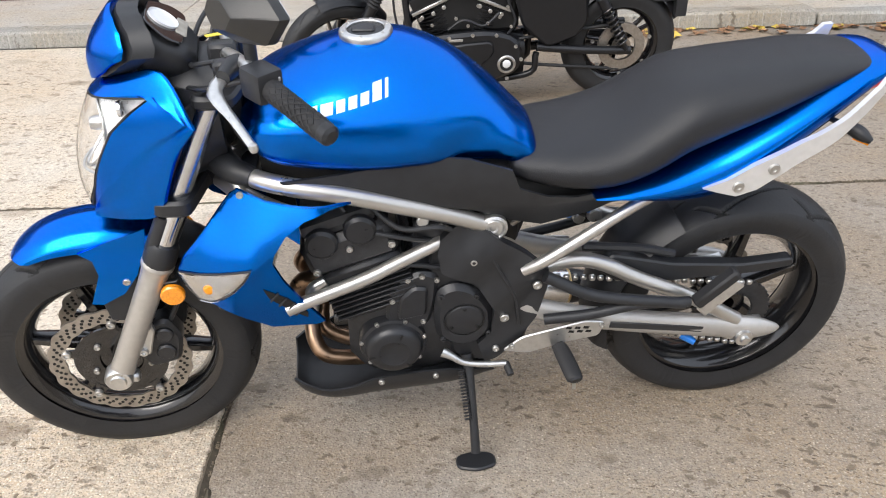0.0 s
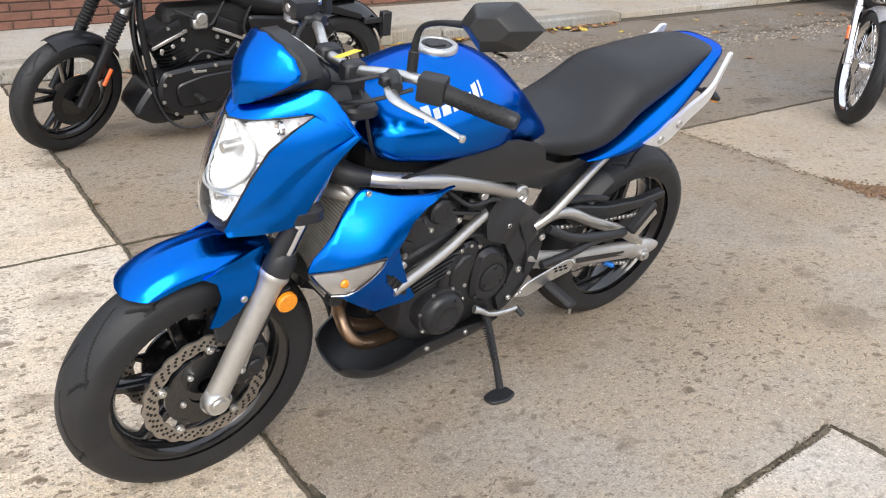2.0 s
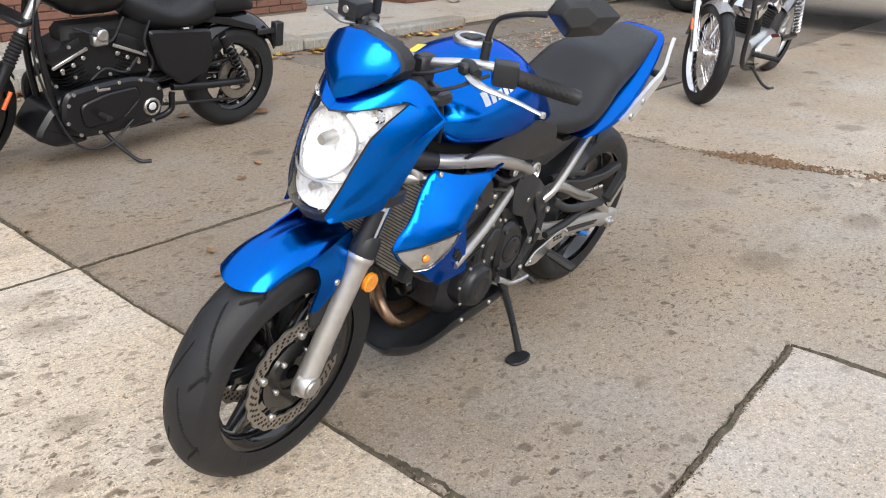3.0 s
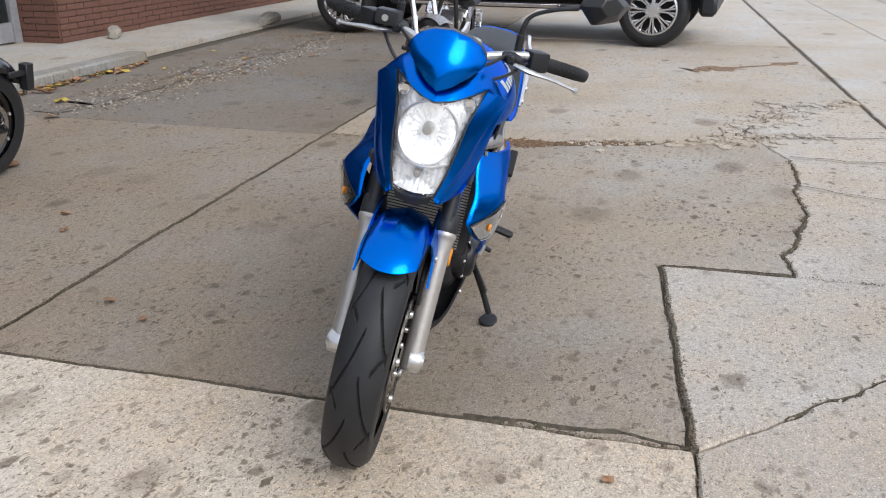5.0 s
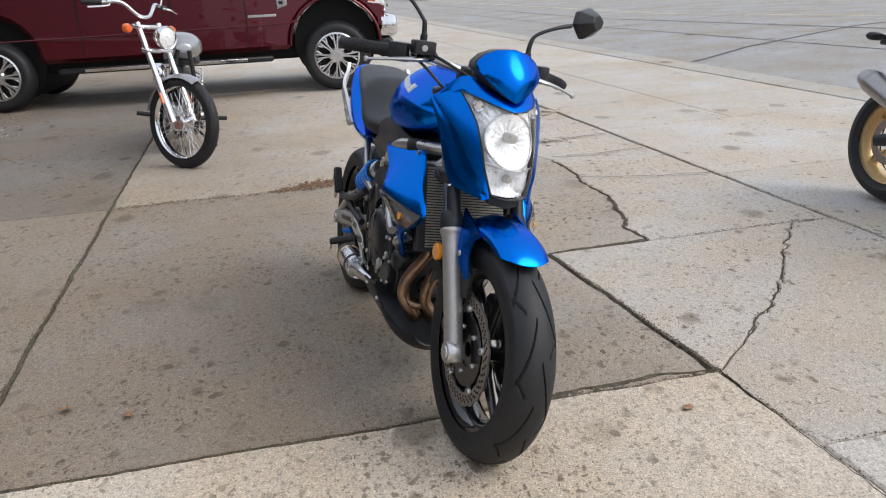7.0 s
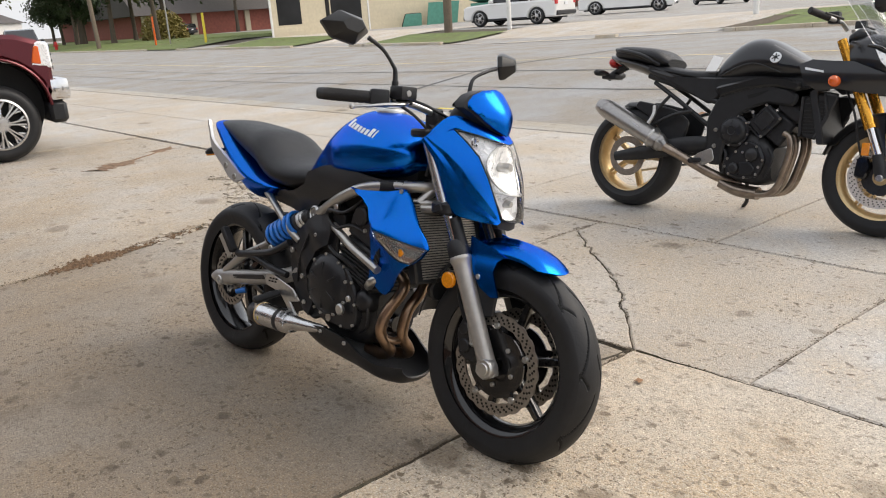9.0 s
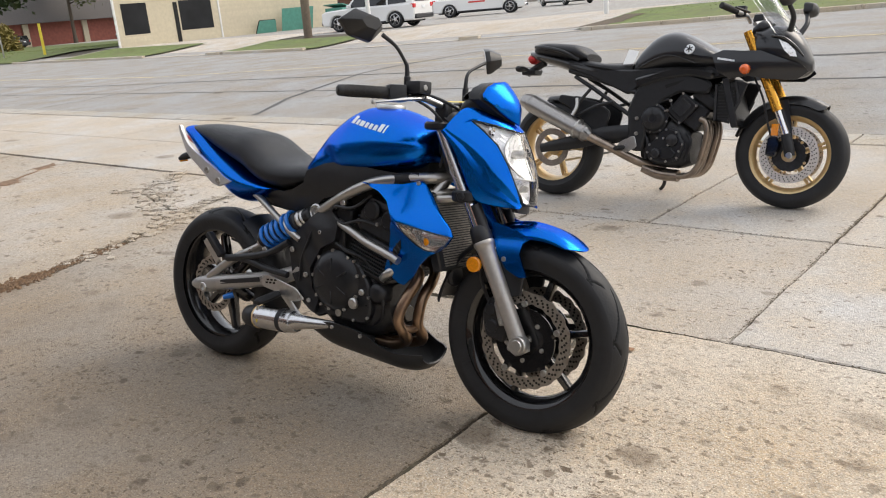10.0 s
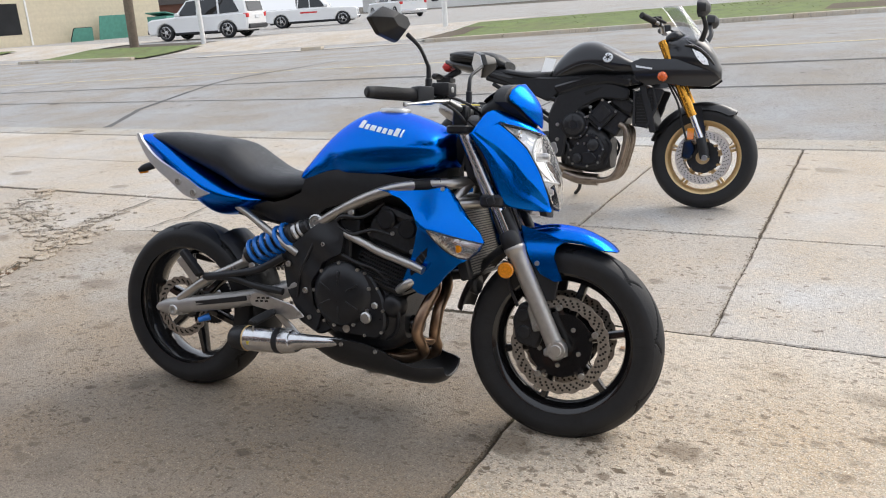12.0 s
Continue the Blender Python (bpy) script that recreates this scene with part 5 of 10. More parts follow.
    part("subframe_tube", tube([(-0.15, 0.140 * s, 0.524), (-0.19, 0.148 * s, 0.551), (-0.27, 0.138 * s, 0.598), (-0.357, 0.122 * s, 0.646), (-0.45, 0.105 * s, 0.69)], 0.0125, 14), SILVER, bike)
    part("swingarm_beam", tube([(-0.14, 0.12 * s, 0.43), (-0.25, 0.125 * s, 0.385), (-0.42, 0.128 * s, 0.348), (-0.60, 0.130 * s, 0.318), (-0.70, 0.131 * s, 0.302), (-0.755, 0.130 * s, 0.294), (-0.772, 0.128 * s, 0.292)], [0.024, 0.025, 0.026, 0.027, 0.027, 0.014, 0.004], 14, flat=(0.75, 1.1)), SWINGARM, bike, "dull grey swingarm beam")
    part("swingarm_slot", moved(block(-0.11, 0.11, -0.002, 0.002, -0.0085, 0.0085, 0.0015), Matrix.Translation((-0.47, 0.1475 * s, 0.342)) @ Matrix.Rotation(radians(-9.5), 4, "Y")), BLACK_PLASTIC, bike)
    part("swingarm_brace", tube([(-0.18, 0.106 * s, 0.475), (-0.225, 0.106 * s, 0.505), (-0.28, 0.106 * s, 0.516), (-0.34, 0.110 * s, 0.502), (-0.42, 0.120 * s, 0.462), (-0.54, 0.130 * s, 0.408), (-0.66, 0.131 * s, 0.332)], 0.0165, 14), SILVER, bike)
    part("axle_block", add(block(-0.73, -0.640, 0.124 * s - 0.018, 0.124 * s + 0.018, 0.274, 0.322, 0.006), lathe([(0, 0.022), (0.010, 0.022), (0.011, 0.014), (0.020, 0.013), (0.022, 0.0), (0, 0)], 12, "y", at=(-0.678, 0.145, 0.292)) if s > 0 else bolt((-0.678, -0.143, 0.292), (0, -1, 0), 0.02, 0.012)), ALLOY, bike)
    # passenger footrest bracket
    br = part("passenger_bracket", add(tube([(-0.195, 0.150 * s, 0.512), (-0.28, 0.16 * s, 0.468), (-0.36, 0.165 * s, 0.448), (-0.50, 0.168 * s, 0.425)], 0.013, 12), tube([(-0.20, 0.152 * s, 0.395), (-0.30, 0.16 * s, 0.408), (-0.40, 0.165 * s, 0.430), (-0.51, 0.168 * s, 0.428)], 0.012, 12)), BLACK_PLASTIC, bike, "black passenger footrest bracket")
    part("folded_footpeg", moved(block(-0.055, 0.055, -0.015, 0.015, -0.013, 0.013, 0.005), Matrix.Translation((-0.555, 0.178 * s, 0.472)) @ Matrix.Rotation(radians(47), 4, "Y")), GRIP, br)
    part("peg_plate", moved(block(-0.05, 0.055, -0.004, 0.004, -0.016, 0.016, 0.003), Matrix.Translation((-0.567, 0.186 * s, 0.452)) @ Matrix.Rotation(radians(47), 4, "Y")), ALLOY, br)
    hp = part("heel_plate", plate([(-0.112, 0.318), (-0.155, 0.354), (-0.29, 0.386), (-0.335, 0.380), (-0.325, 0.340), (-0.25, 0.328), (-0.17, 0.304)], 0.152 * s, 0.158 * s, 0.002, 0.01), ALLOY, bike, "brushed alloy heel plate with holes")
    holes = bmesh.new()
    for i in range(3):
        for k in range(2):
            add(holes, plate([(0.0, 0.0), (0.012, 0.002), (0.010, 0.008), (-0.002, 0.006)], 0.1505 * s, 0.1592 * s, 0.0005))
            bmesh.ops.translate(holes, vec=(0, 0, 0), verts=holes.verts)
            for v in holes.verts[-16:]:
                v.co.x += -0.305 + i * 0.019 + k * 0.006
                v.co.z += 0.353 + k * 0.011 + i * 0.001
    part("plate_hole", holes, DARK, hp)
    part("plate_screw", bolt((-0.133, 0.158 * s, 0.330), (0, s, 0), 0.007), STEEL, hp)
    part("plate_screw", bolt((-0.328, 0.158 * s, 0.371), (0, s, 0), 0.006), STEEL, hp)
    peg = part("rider_footpeg", tube([(-0.245, 0.160 * s, 0.325), (-0.252, 0.180 * s, 0.320), (-0.264, 0.238 * s, 0.305), (-0.266, 0.250 * s, 0.302)], [0.013, 0.016, 0.016, 0.010], 12, flat=(1.2, 0.8)), GRIP, bike, "black rubber rider footpeg")
    part("feeler", rod((-0.265, 0.242 * s, 0.294), (-0.266, 0.244 * s, 0.274), 0.004, 8), STEEL, peg)

# cloth tape round the frame tube
part("tape_wrap", tube([(0.338, -0.114, 0.7630), (0.312, -0.128, 0.7612), (0.290, -0.138, 0.760), (0.262, -0.142, 0.7565)], 0.0198, 16), GRIP, bike, "black ribbed tape round the frame tube")

# rear mudguard, chain
rx, rz = RA
rows = []
for i in range(26):
    ph = 82 + 112 * i / 25
    row = []
    for j in range(11):
        q = -1 + j / 5
        rr = 0.336 - 0.035 * abs(q) ** 3
        row.append((rx + rr * math.cos(radians(180 - ph)), 0.088 * q, rz + rr * math.sin(radians(180 - ph))))
    rows.append(row)
part("rear_hugger", shell(rows[9:], 0.004), BLACK_PLASTIC, bike, "matt black rear hugger")
part("chain_guard", plate([(-0.33, 0.475), (-0.36, 0.515), (-0.50, 0.478), (-0.66, 0.462), (-0.775, 0.470), (-0.78, 0.448), (-0.70, 0.435), (-0.50, 0.43), (-0.38, 0.44)], 0.070, 0.100, 0.004, 0.012), BLACK_PLASTIC, bike, "matt black chain guard")
links = bmesh.new()
for i in range(36):
    t = i / 35
    for (xa, za, xb, zb) in ((-0.02, 0.480, -0.70, 0.392), (-0.02, 0.395, -0.70, 0.208)):
        x, z = xa + (xb - xa) * t, za + (zb - za) * t
        add(links, block(x - 0.0065, x + 0.0065, 0.072 + 0.002 * (i % 2), 0.086 - 0.002 * (i % 2), z - 0.0065, z + 0.0065, 0.003))
part("chain", links, STEEL, bike, "greasy drive chain", kind="stuff")
part("tyre_hugger_brace", tube([(-0.30, 0.08, 0.53), (-0.42, 0.088, 0.52), (-0.5, 0.09, 0.5)], 0.01, 8), BLACK_PLASTIC, bike)
part("chain_adjuster", tube([(-0.555, 0.105, 0.272), (-0.58, 0.125, 0.262)], [0.012, 0.008], 10, smooth=False), SPRING_BLUE, bike, "blue anodised spool")
part("chain_adjuster", tube([(-0.555, -0.105, 0.272), (-0.58, -0.135, 0.262)], [0.014, 0.009], 10, smooth=False), SPRING_BLUE, bike, "blue anodised spool")

# shock
s0, s1 = Vector((-0.365, -0.112, 0.505)), Vector((-0.098, -0.124, 0.628))
shock = part("shock_absorber", add(rod(s0, s0 + (s1 - s0) * 0.92, 0.026), rod(s0 + (s1 - s0) * 0.60, s0 + (s1 - s0) * 0.70, 0.036), rod(s0 - (s1 - s0) * 0.04, s0 + (s1 - s0) * 0.06, 0.034)), BLACK_PLASTIC, bike, "rear shock absorber with blue spring")
part("spring", coil(s0 + (s1 - s0) * 0.05, s0 + (s1 - s0) * 0.66, 0.042, 0.0080, 6), SPRING_BLUE, shock, "bright blue coil spring")
part("adjuster_ring", add(rod(s0 + (s1 - s0) * 0.70, s0 + (s1 - s0) * 0.76, 0.033), rod(s0 + (s1 - s0) * 0.78, s0 + (s1 - s0) * 0.82, 0.031)), ALLOY, shock)
part("lower_eye", add(rod((-0.372, -0.135, 0.495), (-0.372, -0.07, 0.495), 0.018), rod((-0.345, -0.14, 0.468), (-0.345, -0.10, 0.468), 0.014)), ALLOY, shock)

# engine
eng = part("crankcase", hull([(-0.085, 0.44, 0.25, 0.09, 0.36), (-0.02, 0.485, 0.225, 0.118, 0.36), (0.09, 0.475, 0.215, 0.124, 0.345), (0.17, 0.44, 0.22, 0.112, 0.335), (0.215, 0.40, 0.26, 0.085, 0.335)], 24, 18, 5.0, 0.95), ENGINE, bike, "black twin-cylinder engine")
TILT_E = Matrix.Translation((0.145, 0, 0.445)) @ Matrix.Rotation(radians(18), 4, "Y")
part("cylinder_block", moved(block(-0.085, 0.085, -0.125, 0.125, -0.02, 0.12, 0.012), TILT_E), ENGINE, eng)
part("cylinder_head", moved(add(block(-0.09, 0.095, -0.135, 0.135, 0.12, 0.205, 0.014), block(-0.075, 0.08, -0.128, 0.128, 0.205, 0.245, 0.02, 2)), TILT_E), ENGINE, eng)
for i in range(8):
    part("cooling_rib", moved(block(-0.09, 0.09, -0.136, 0.136, 0.002 + i * 0.0125, 0.0065 + i * 0.0125, 0.001), TILT_E), CASE, eng)
for s in (1, -1):
    for k, (dx, dz) in enumerate(((-0.035, 0.225), (0.045, 0.222))):
        part("cam_cover", moved(rod((dx, 0.122 * s, dz - 0.02), (dx, 0.146 * s, dz - 0.02), 0.032, 20, 0.006), TILT_E), CASE, eng)
    for hx, hz, hr in ((-0.08, 0.15, 0.008), (0.08, 0.14, 0.008), (0.0, 0.17, 0.007)):
        part("head_bolt", moved(bolt((hx, 0.136 * s, hz), (0, s, 0), hr), TILT_E), STEEL, eng)
    part("intake_clutter", add(rod((0.04, 0.10 * s, 0.66), (0.04, 0.14 * s, 0.66), 0.02), block(0.0, 0.07, 0.10 * s - 0.02, 0.10 * s + 0.02, 0.60, 0.645, 0.006), tube([(0.0, 0.14 * s, 0.64), (0.03, 0.15 * s, 0.655), (0.10, 0.145 * s, 0.655), (0.16, 0.12 * s, 0.70)], 0.006, 8)), BLACK_PLASTIC, eng)
    part("hose_clamp", add(rod((0.055, 0.135 * s, 0.668), (0.055, 0.150 * s, 0.668), 0.012), bolt((0.02, 0.142 * s, 0.65), (0, s, 0), 0.006)), ALLOY, eng)
gen = part("generator_cover", lathe([(0, 0.036), (0.030, 0.036), (0.033, 0.038), (0.048, 0.036), (0.056, 0.031), (0.061, 0.022), (0.064, 0.012), (0.070, 0.009), (0.073, 0.0), (0.073, -0.03)], 44, "y", at=(0.121, 0.126, 0.340)), CASE, eng, "round matt black generator cover")
for a in (100, 220, 340):
    part("cover_notch", moved(block(-0.002, 0.002, 0, 0.0015, 0.028, 0.054, 0), Matrix.Translation((0.121, 0.1615, 0.340)) @ Matrix.Rotation(radians(a), 4, "Y")), DARK, gen)
ring_of("cover_bolt", gen, 7, 0.069, 0.134, 0.005, 1, 10, (0.121, 0, 0.340), STEEL)
uc = part("upper_cover", plate([(0.134, 0.395), (0.132, 0.465), (0.100, 0.515), (0.060, 0.532), (0.022, 0.522), (0.030, 0.44), (0.045, 0.385), (0.09, 0.37)], 0.112, 0.134, 0.008, 0.015), CASE, eng)
for bx, bz in ((0.086, 0.515), (0.057, 0.522), (0.119, 0.462), (0.056, 0.401), (0.027, 0.511)):
    part("cover_bolt", bolt((bx, 0.133, bz), (0, 1, 0), 0.006), STEEL, uc)
part("cover_bulge", plate([(0.110, 0.41), (0.105, 0.47), (0.075, 0.50), (0.045, 0.495), (0.048, 0.42)], 0.13, 0.141, 0.006, 0.012), CASE, uc)
spc = part("sprocket_cover", plate([(0.026, 0.485), (-0.015, 0.500), (-0.060, 0.478), (-0.092, 0.425), (-0.094, 0.365), (-0.06, 0.325), (-0.012, 0.322), (0.027, 0.350), (0.034, 0.42)], 0.115, 0.142, 0.012, 0.02), CASE, eng)
part("cover_disc", lathe([(0, 0.004), (0.036, 0.004), (0.039, 0.002), (0.042, -0.001), (0.045, 0.001), (0.045, -0.01)], 36, "y", at=(-0.031, 0.142, 0.402)), CASE, spc)
part("disc_groove", lathe([(0.0405, 0.0), (0.0405, 0.0022), (0.0425, 0.0022), (0.0425, 0.0)], 36, "y", at=(-0.031, 0.1415, 0.402), closed=True), DARK, spc)
ring_of("cover_bolt", spc, 3, 0.032, 0.145, 0.004, 1, 90, (-0.031, 0, 0.402), DARK)
for bx, bz in ((0.018, 0.470), (-0.055, 0.465), (-0.083, 0.36), (0.015, 0.352)):
    part("cover_bolt", bolt((bx, 0.141, bz), (0, 1, 0), 0.0055), ENGINE, spc)
clu = part("clutch_cover", lathe([(0, 0.030), (0.05, 0.029), (0.078, 0.022), (0.088, 0.012), (0.096, 0.004), (0.098, -0.02)], 48, "y", at=(0, 0, 0)), CASE, eng, "large round black clutch cover")
clu.matrix_basis = Matrix.Translation((0.016, -0.134, 0.400)) @ Matrix.Rotation(math.pi, 4, "Z") @ Matrix.Diagonal((1.10, 1.0, 1.10, 1))
for a in (0, 60, 115, 180, 240, 300):
    part("cover_rib", moved(block(-0.0025, 0.0025, 0.020, 0.0305, 0.03, 0.072, 0.001), Matrix.Rotation(radians(a), 4, "Y")), ENGINE, clu)
ring_of("cover_bolt", clu, 9, 0.094, 0.006, 0.006, 1, 5, (0, 0, 0), STEEL)
part("case_side", plate([(0.06, 0.27), (0.15, 0.265), (0.175, 0.31), (0.165, 0.40), (0.12, 0.47), (0.04, 0.50), (-0.04, 0.485), (-0.072, 0.42), (-0.065, 0.33), (-0.02, 0.275)], -0.105, -0.138, 0.006, 0.02), CASE, eng)
part("water_pump", lathe([(0, 0.03), (0.02, 0.03), (0.034, 0.02), (0.040, 0.004), (0.042, -0.02)], 28, "y"), CASE, eng).matrix_basis = Matrix.Translation((0.185, -0.105, 0.375)) @ Matrix.Rotation(math.pi, 4, "Z")
part("oil_filter", lathe([(0, 0.055), (0.026, 0.054), (0.032, 0.046), (0.033, 0.0)], 28, "x", at=(0.195, -0.02, 0.300)), GLOSS_BLACK, eng)
part("engine_bracket", plate([(0.17, 0.45), (0.235, 0.47), (0.245, 0.50), (0.20, 0.53), (0.165, 0.50)], -0.10, -0.118, 0.004, 0.01), ENGINE, eng)
for k, pts in enumerate(([(0.02, -0.14, 0.53), (0.08, -0.15, 0.51), (0.14, -0.14, 0.49), (0.19, -0.12, 0.44)], [(0.0, -0.13, 0.62), (0.06, -0.145, 0.60), (0.13, -0.14, 0.615), (0.20, -0.13, 0.60)], [(0.17, -0.11, 0.42), (0.21, -0.12, 0.36), (0.20, -0.11, 0.29), (0.14, -0.10, 0.25)], [(0.02, 0.13, 0.54), (0.09, 0.14, 0.56), (0.16, 0.13, 0.53), (0.20, 0.12, 0.47)], [(0.03, 0.12, 0.60), (0.10, 0.14, 0.63), (0.17, 0.13, 0.65), (0.22, 0.10, 0.70)])):
    part("wiring_hose", tube(pts, 0.0055, 8), BLACK_PLASTIC, eng)
part("oil_filler", lathe([(0, 0.012), (0.014, 0.012), (0.019, 0.008), (0.019, 0), (0, 0)], 20, "y"), ALLOY, eng, "bright oil filler cap").matrix_basis = Matrix.Translation((0.114, -0.152, 0.337)) @ Matrix.Rotation(math.pi, 4, "Z")
part("timing_cap", lathe([(0, 0.008), (0.008, 0.008), (0.011, 0.005), (0.011, 0), (0, 0)], 18, "y"), ALLOY, eng).matrix_basis = Matrix.Translation((0.138, -0.140, 0.375)) @ Matrix.Rotation(math.pi, 4, "Z")
part("sight_glass", lathe([(0.007, 0.004), (0.013, 0.004), (0.013, 0), (0, 0), (0, 0.002), (0.007, 0.002)], 18, "y"), STEEL, eng).matrix_basis = Matrix.Translation((0.035, -0.140, 0.292)) @ Matrix.Rotation(math.pi, 4, "Z")
for bx, bz in ((0.16, 0.29), (0.165, 0.36), (0.145, 0.43), (0.10, 0.275), (0.10, 0.475), (0.035, 0.492), (-0.035, 0.475), (-0.064, 0.40), (-0.05, 0.31)):
    part("case_bolt", bolt((bx, -0.137, bz), (0, -1, 0), 0.0055), STEEL, eng)
part("coolant_pipe", tube([(0.205, -0.125, 0.43), (0.245, -0.145, 0.455), (0.275, -0.12, 0.48)], 0.015, 12), ALLOY, bike)
part("coolant_pipe", tube([(0.24, 0.12, 0.52), (0.27, 0.125, 0.50), (0.27, 0.11, 0.44)], 0.012, 12), ALLOY, bike)
for pts in ([(0.235, -0.055, 0.475), (0.275, -0.05, 0.468), (0.300, -0.058, 0.435), (0.280, -0.095, 0.370), (0.268, -0.110, 0.330), (0.262, -0.112, 0.290), (0.270, -0.095, 0.255), (0.262, -0.065, 0.222), (0.20, -0.05, 0.195), (0.12, -0.04, 0.195)],
            [(0.235, 0.055, 0.475), (0.285, 0.045, 0.465), (0.308, 0.015, 0.425), (0.302, -0.030, 0.370), (0.298, -0.048, 0.320), (0.292, -0.045, 0.272), (0.288, -0.015, 0.235), (0.262, 0.010, 0.205), (0.19, 0.01, 0.190), (0.12, 0.0, 0.190)]):
    part("exhaust_header", tube(pts, 0.0185, 16), HEADER, bike, "heat-browned exhaust header pipe")
part("header_link", tube([(0.262, -0.11, 0.275), (0.285, -0.075, 0.262), (0.29, -0.04, 0.268)], 0.013, 12), HEADER, bike)
# belly pan
PAN = [(-0.115, 0.232, 0.205, 0.138), (-0.085, 0.246, 0.180, 0.150), (-0.04, 0.256, 0.152, 0.156), (0.06, 0.258, 0.136, 0.156), (0.15, 0.240, 0.126, 0.148), (0.21, 0.208, 0.120, 0.138), (0.265, 0.188, 0.116, 0.122), (0.315, 0.186, 0.122, 0.095), (0.340, 0.184, 0.145, 0.070)]
rows = []
for i in range(24):
    x = -0.115 + 0.455 * i / 23
    zt, zb, w = lerp(PAN, x)
    rows.append([(x, w * math.copysign(abs(math.cos(a)) ** 0.8, math.cos(a)) - 0.012, zt - (zt - zb) * abs(math.sin(a)) ** 1.15) for a in [math.pi * j / 20 for j in range(21)]])
pan = part("belly_pan", shell(rows, 0.006), BLACK_PLASTIC, bike, "matt black belly pan")
for s in (1, -1):
    part("pan_screw", add(bolt((0.02, 0.156 * s - 0.012, 0.246), (0, s, 0), 0.007), bolt((0.14, 0.149 * s - 0.012, 0.232), (0, s, 0), 0.007)), STEEL, pan)
# silencer
m0, m1 = Vector((-0.395, -0.150, 0.222)), Vector((-0.175, -0.158, 0.232))
sil = part("silencer", tube([m0 + (m1 - m0) * 0.08, m0 + (m1 - m0) * 0.5, m1, Vector((-0.15, -0.160, 0.236)), Vector((-0.07, -0.160, 0.243)), Vector((0.02, -0.150, 0.248))], [0.041, 0.043, 0.040, 0.029, 0.020, 0.014], 24), FORK_GREY, bike, "short polished silencer")
part("end_cap", tube([m0 - (m1 - m0) * 0.12, m0 - (m1 - m0) * 0.08, m0 + (m1 - m0) * 0.14, m0 + (m1 - m0) * 0.18], [0.028, 0.037, 0.0445, 0.0435], 22, smooth=False), BLACK_PLASTIC, sil)
part("gold_ring", rod(m0 + (m1 - m0) * 0.18, m0 + (m1 - m0) * 0.21, 0.0437, 24), GOLD, sil)
part("band", rod(m0 + (m1 - m0) * 0.72, m0 + (m1 - m0) * 0.88, 0.0432, 24), BLACK_PLASTIC, sil)
dec = bmesh.new()
for i in range(5):
    xs = -0.330 + i * 0.018
    add(dec, mesh([(xs + dx, -0.1525 - 0.0430 * math.cos(t), 0.226 + 0.0430 * math.sin(t)) for t in (-0.30, -0.02) for dx in (0, 0.013)], [(0, 1, 3, 2)]))
part("maker_badge", dec, YELLOW, sil, "black and yellow badge bars")
part("hanger", plate([(-0.29, 0.35), (-0.26, 0.355), (-0.14, 0.25), (-0.175, 0.245)], -0.140, -0.148, 0.002, 0.006), ALLOY, sil)
# controls on the frame
part("gear_lever", tube([(0.016, 0.146, 0.318), (0.000, 0.153, 0.312), (-0.03, 0.162, 0.296), (-0.075, 0.166, 0.290), (-0.120, 0.168, 0.289)], [0.012, 0.009, 0.007, 0.007, 0.007], 10), ALLOY, bike, "bright gear lever")
part("gear_toe_peg", rod((-0.120, 0.164, 0.289), (-0.128, 0.192, 0.276), 0.008), GRIP, bike)
st = part("kickstand", tube([(-0.050, 0.125, 0.285), (-0.054, 0.15, 0.25), (-0.058, 0.20, 0.16), (-0.060, 0.238, 0.085)], [0.014, 0.011, 0.010, 0.011], 12), BLACK_PLASTIC, bike, "black steel kickstand on the ground")
part("foot", moved(plate([(-0.045, -0.02), (0.0, -0.032), (0.045, -0.02), (0.045, 0.02), (0.0, 0.034), (-0.045, 0.02)], 0.0, 0.010, 0.003, 0.015, "z"), Matrix.Translation((-0.060, 0.243, 0.054)) @ Matrix.Rotation(radians(11), 4, "X")), BLACK_PLASTIC, st)
part("spring", coil((-0.036, 0.15, 0.262), (-0.045, 0.212, 0.165), 0.007, 0.002, 16, 5, 8), ENGINE, st)

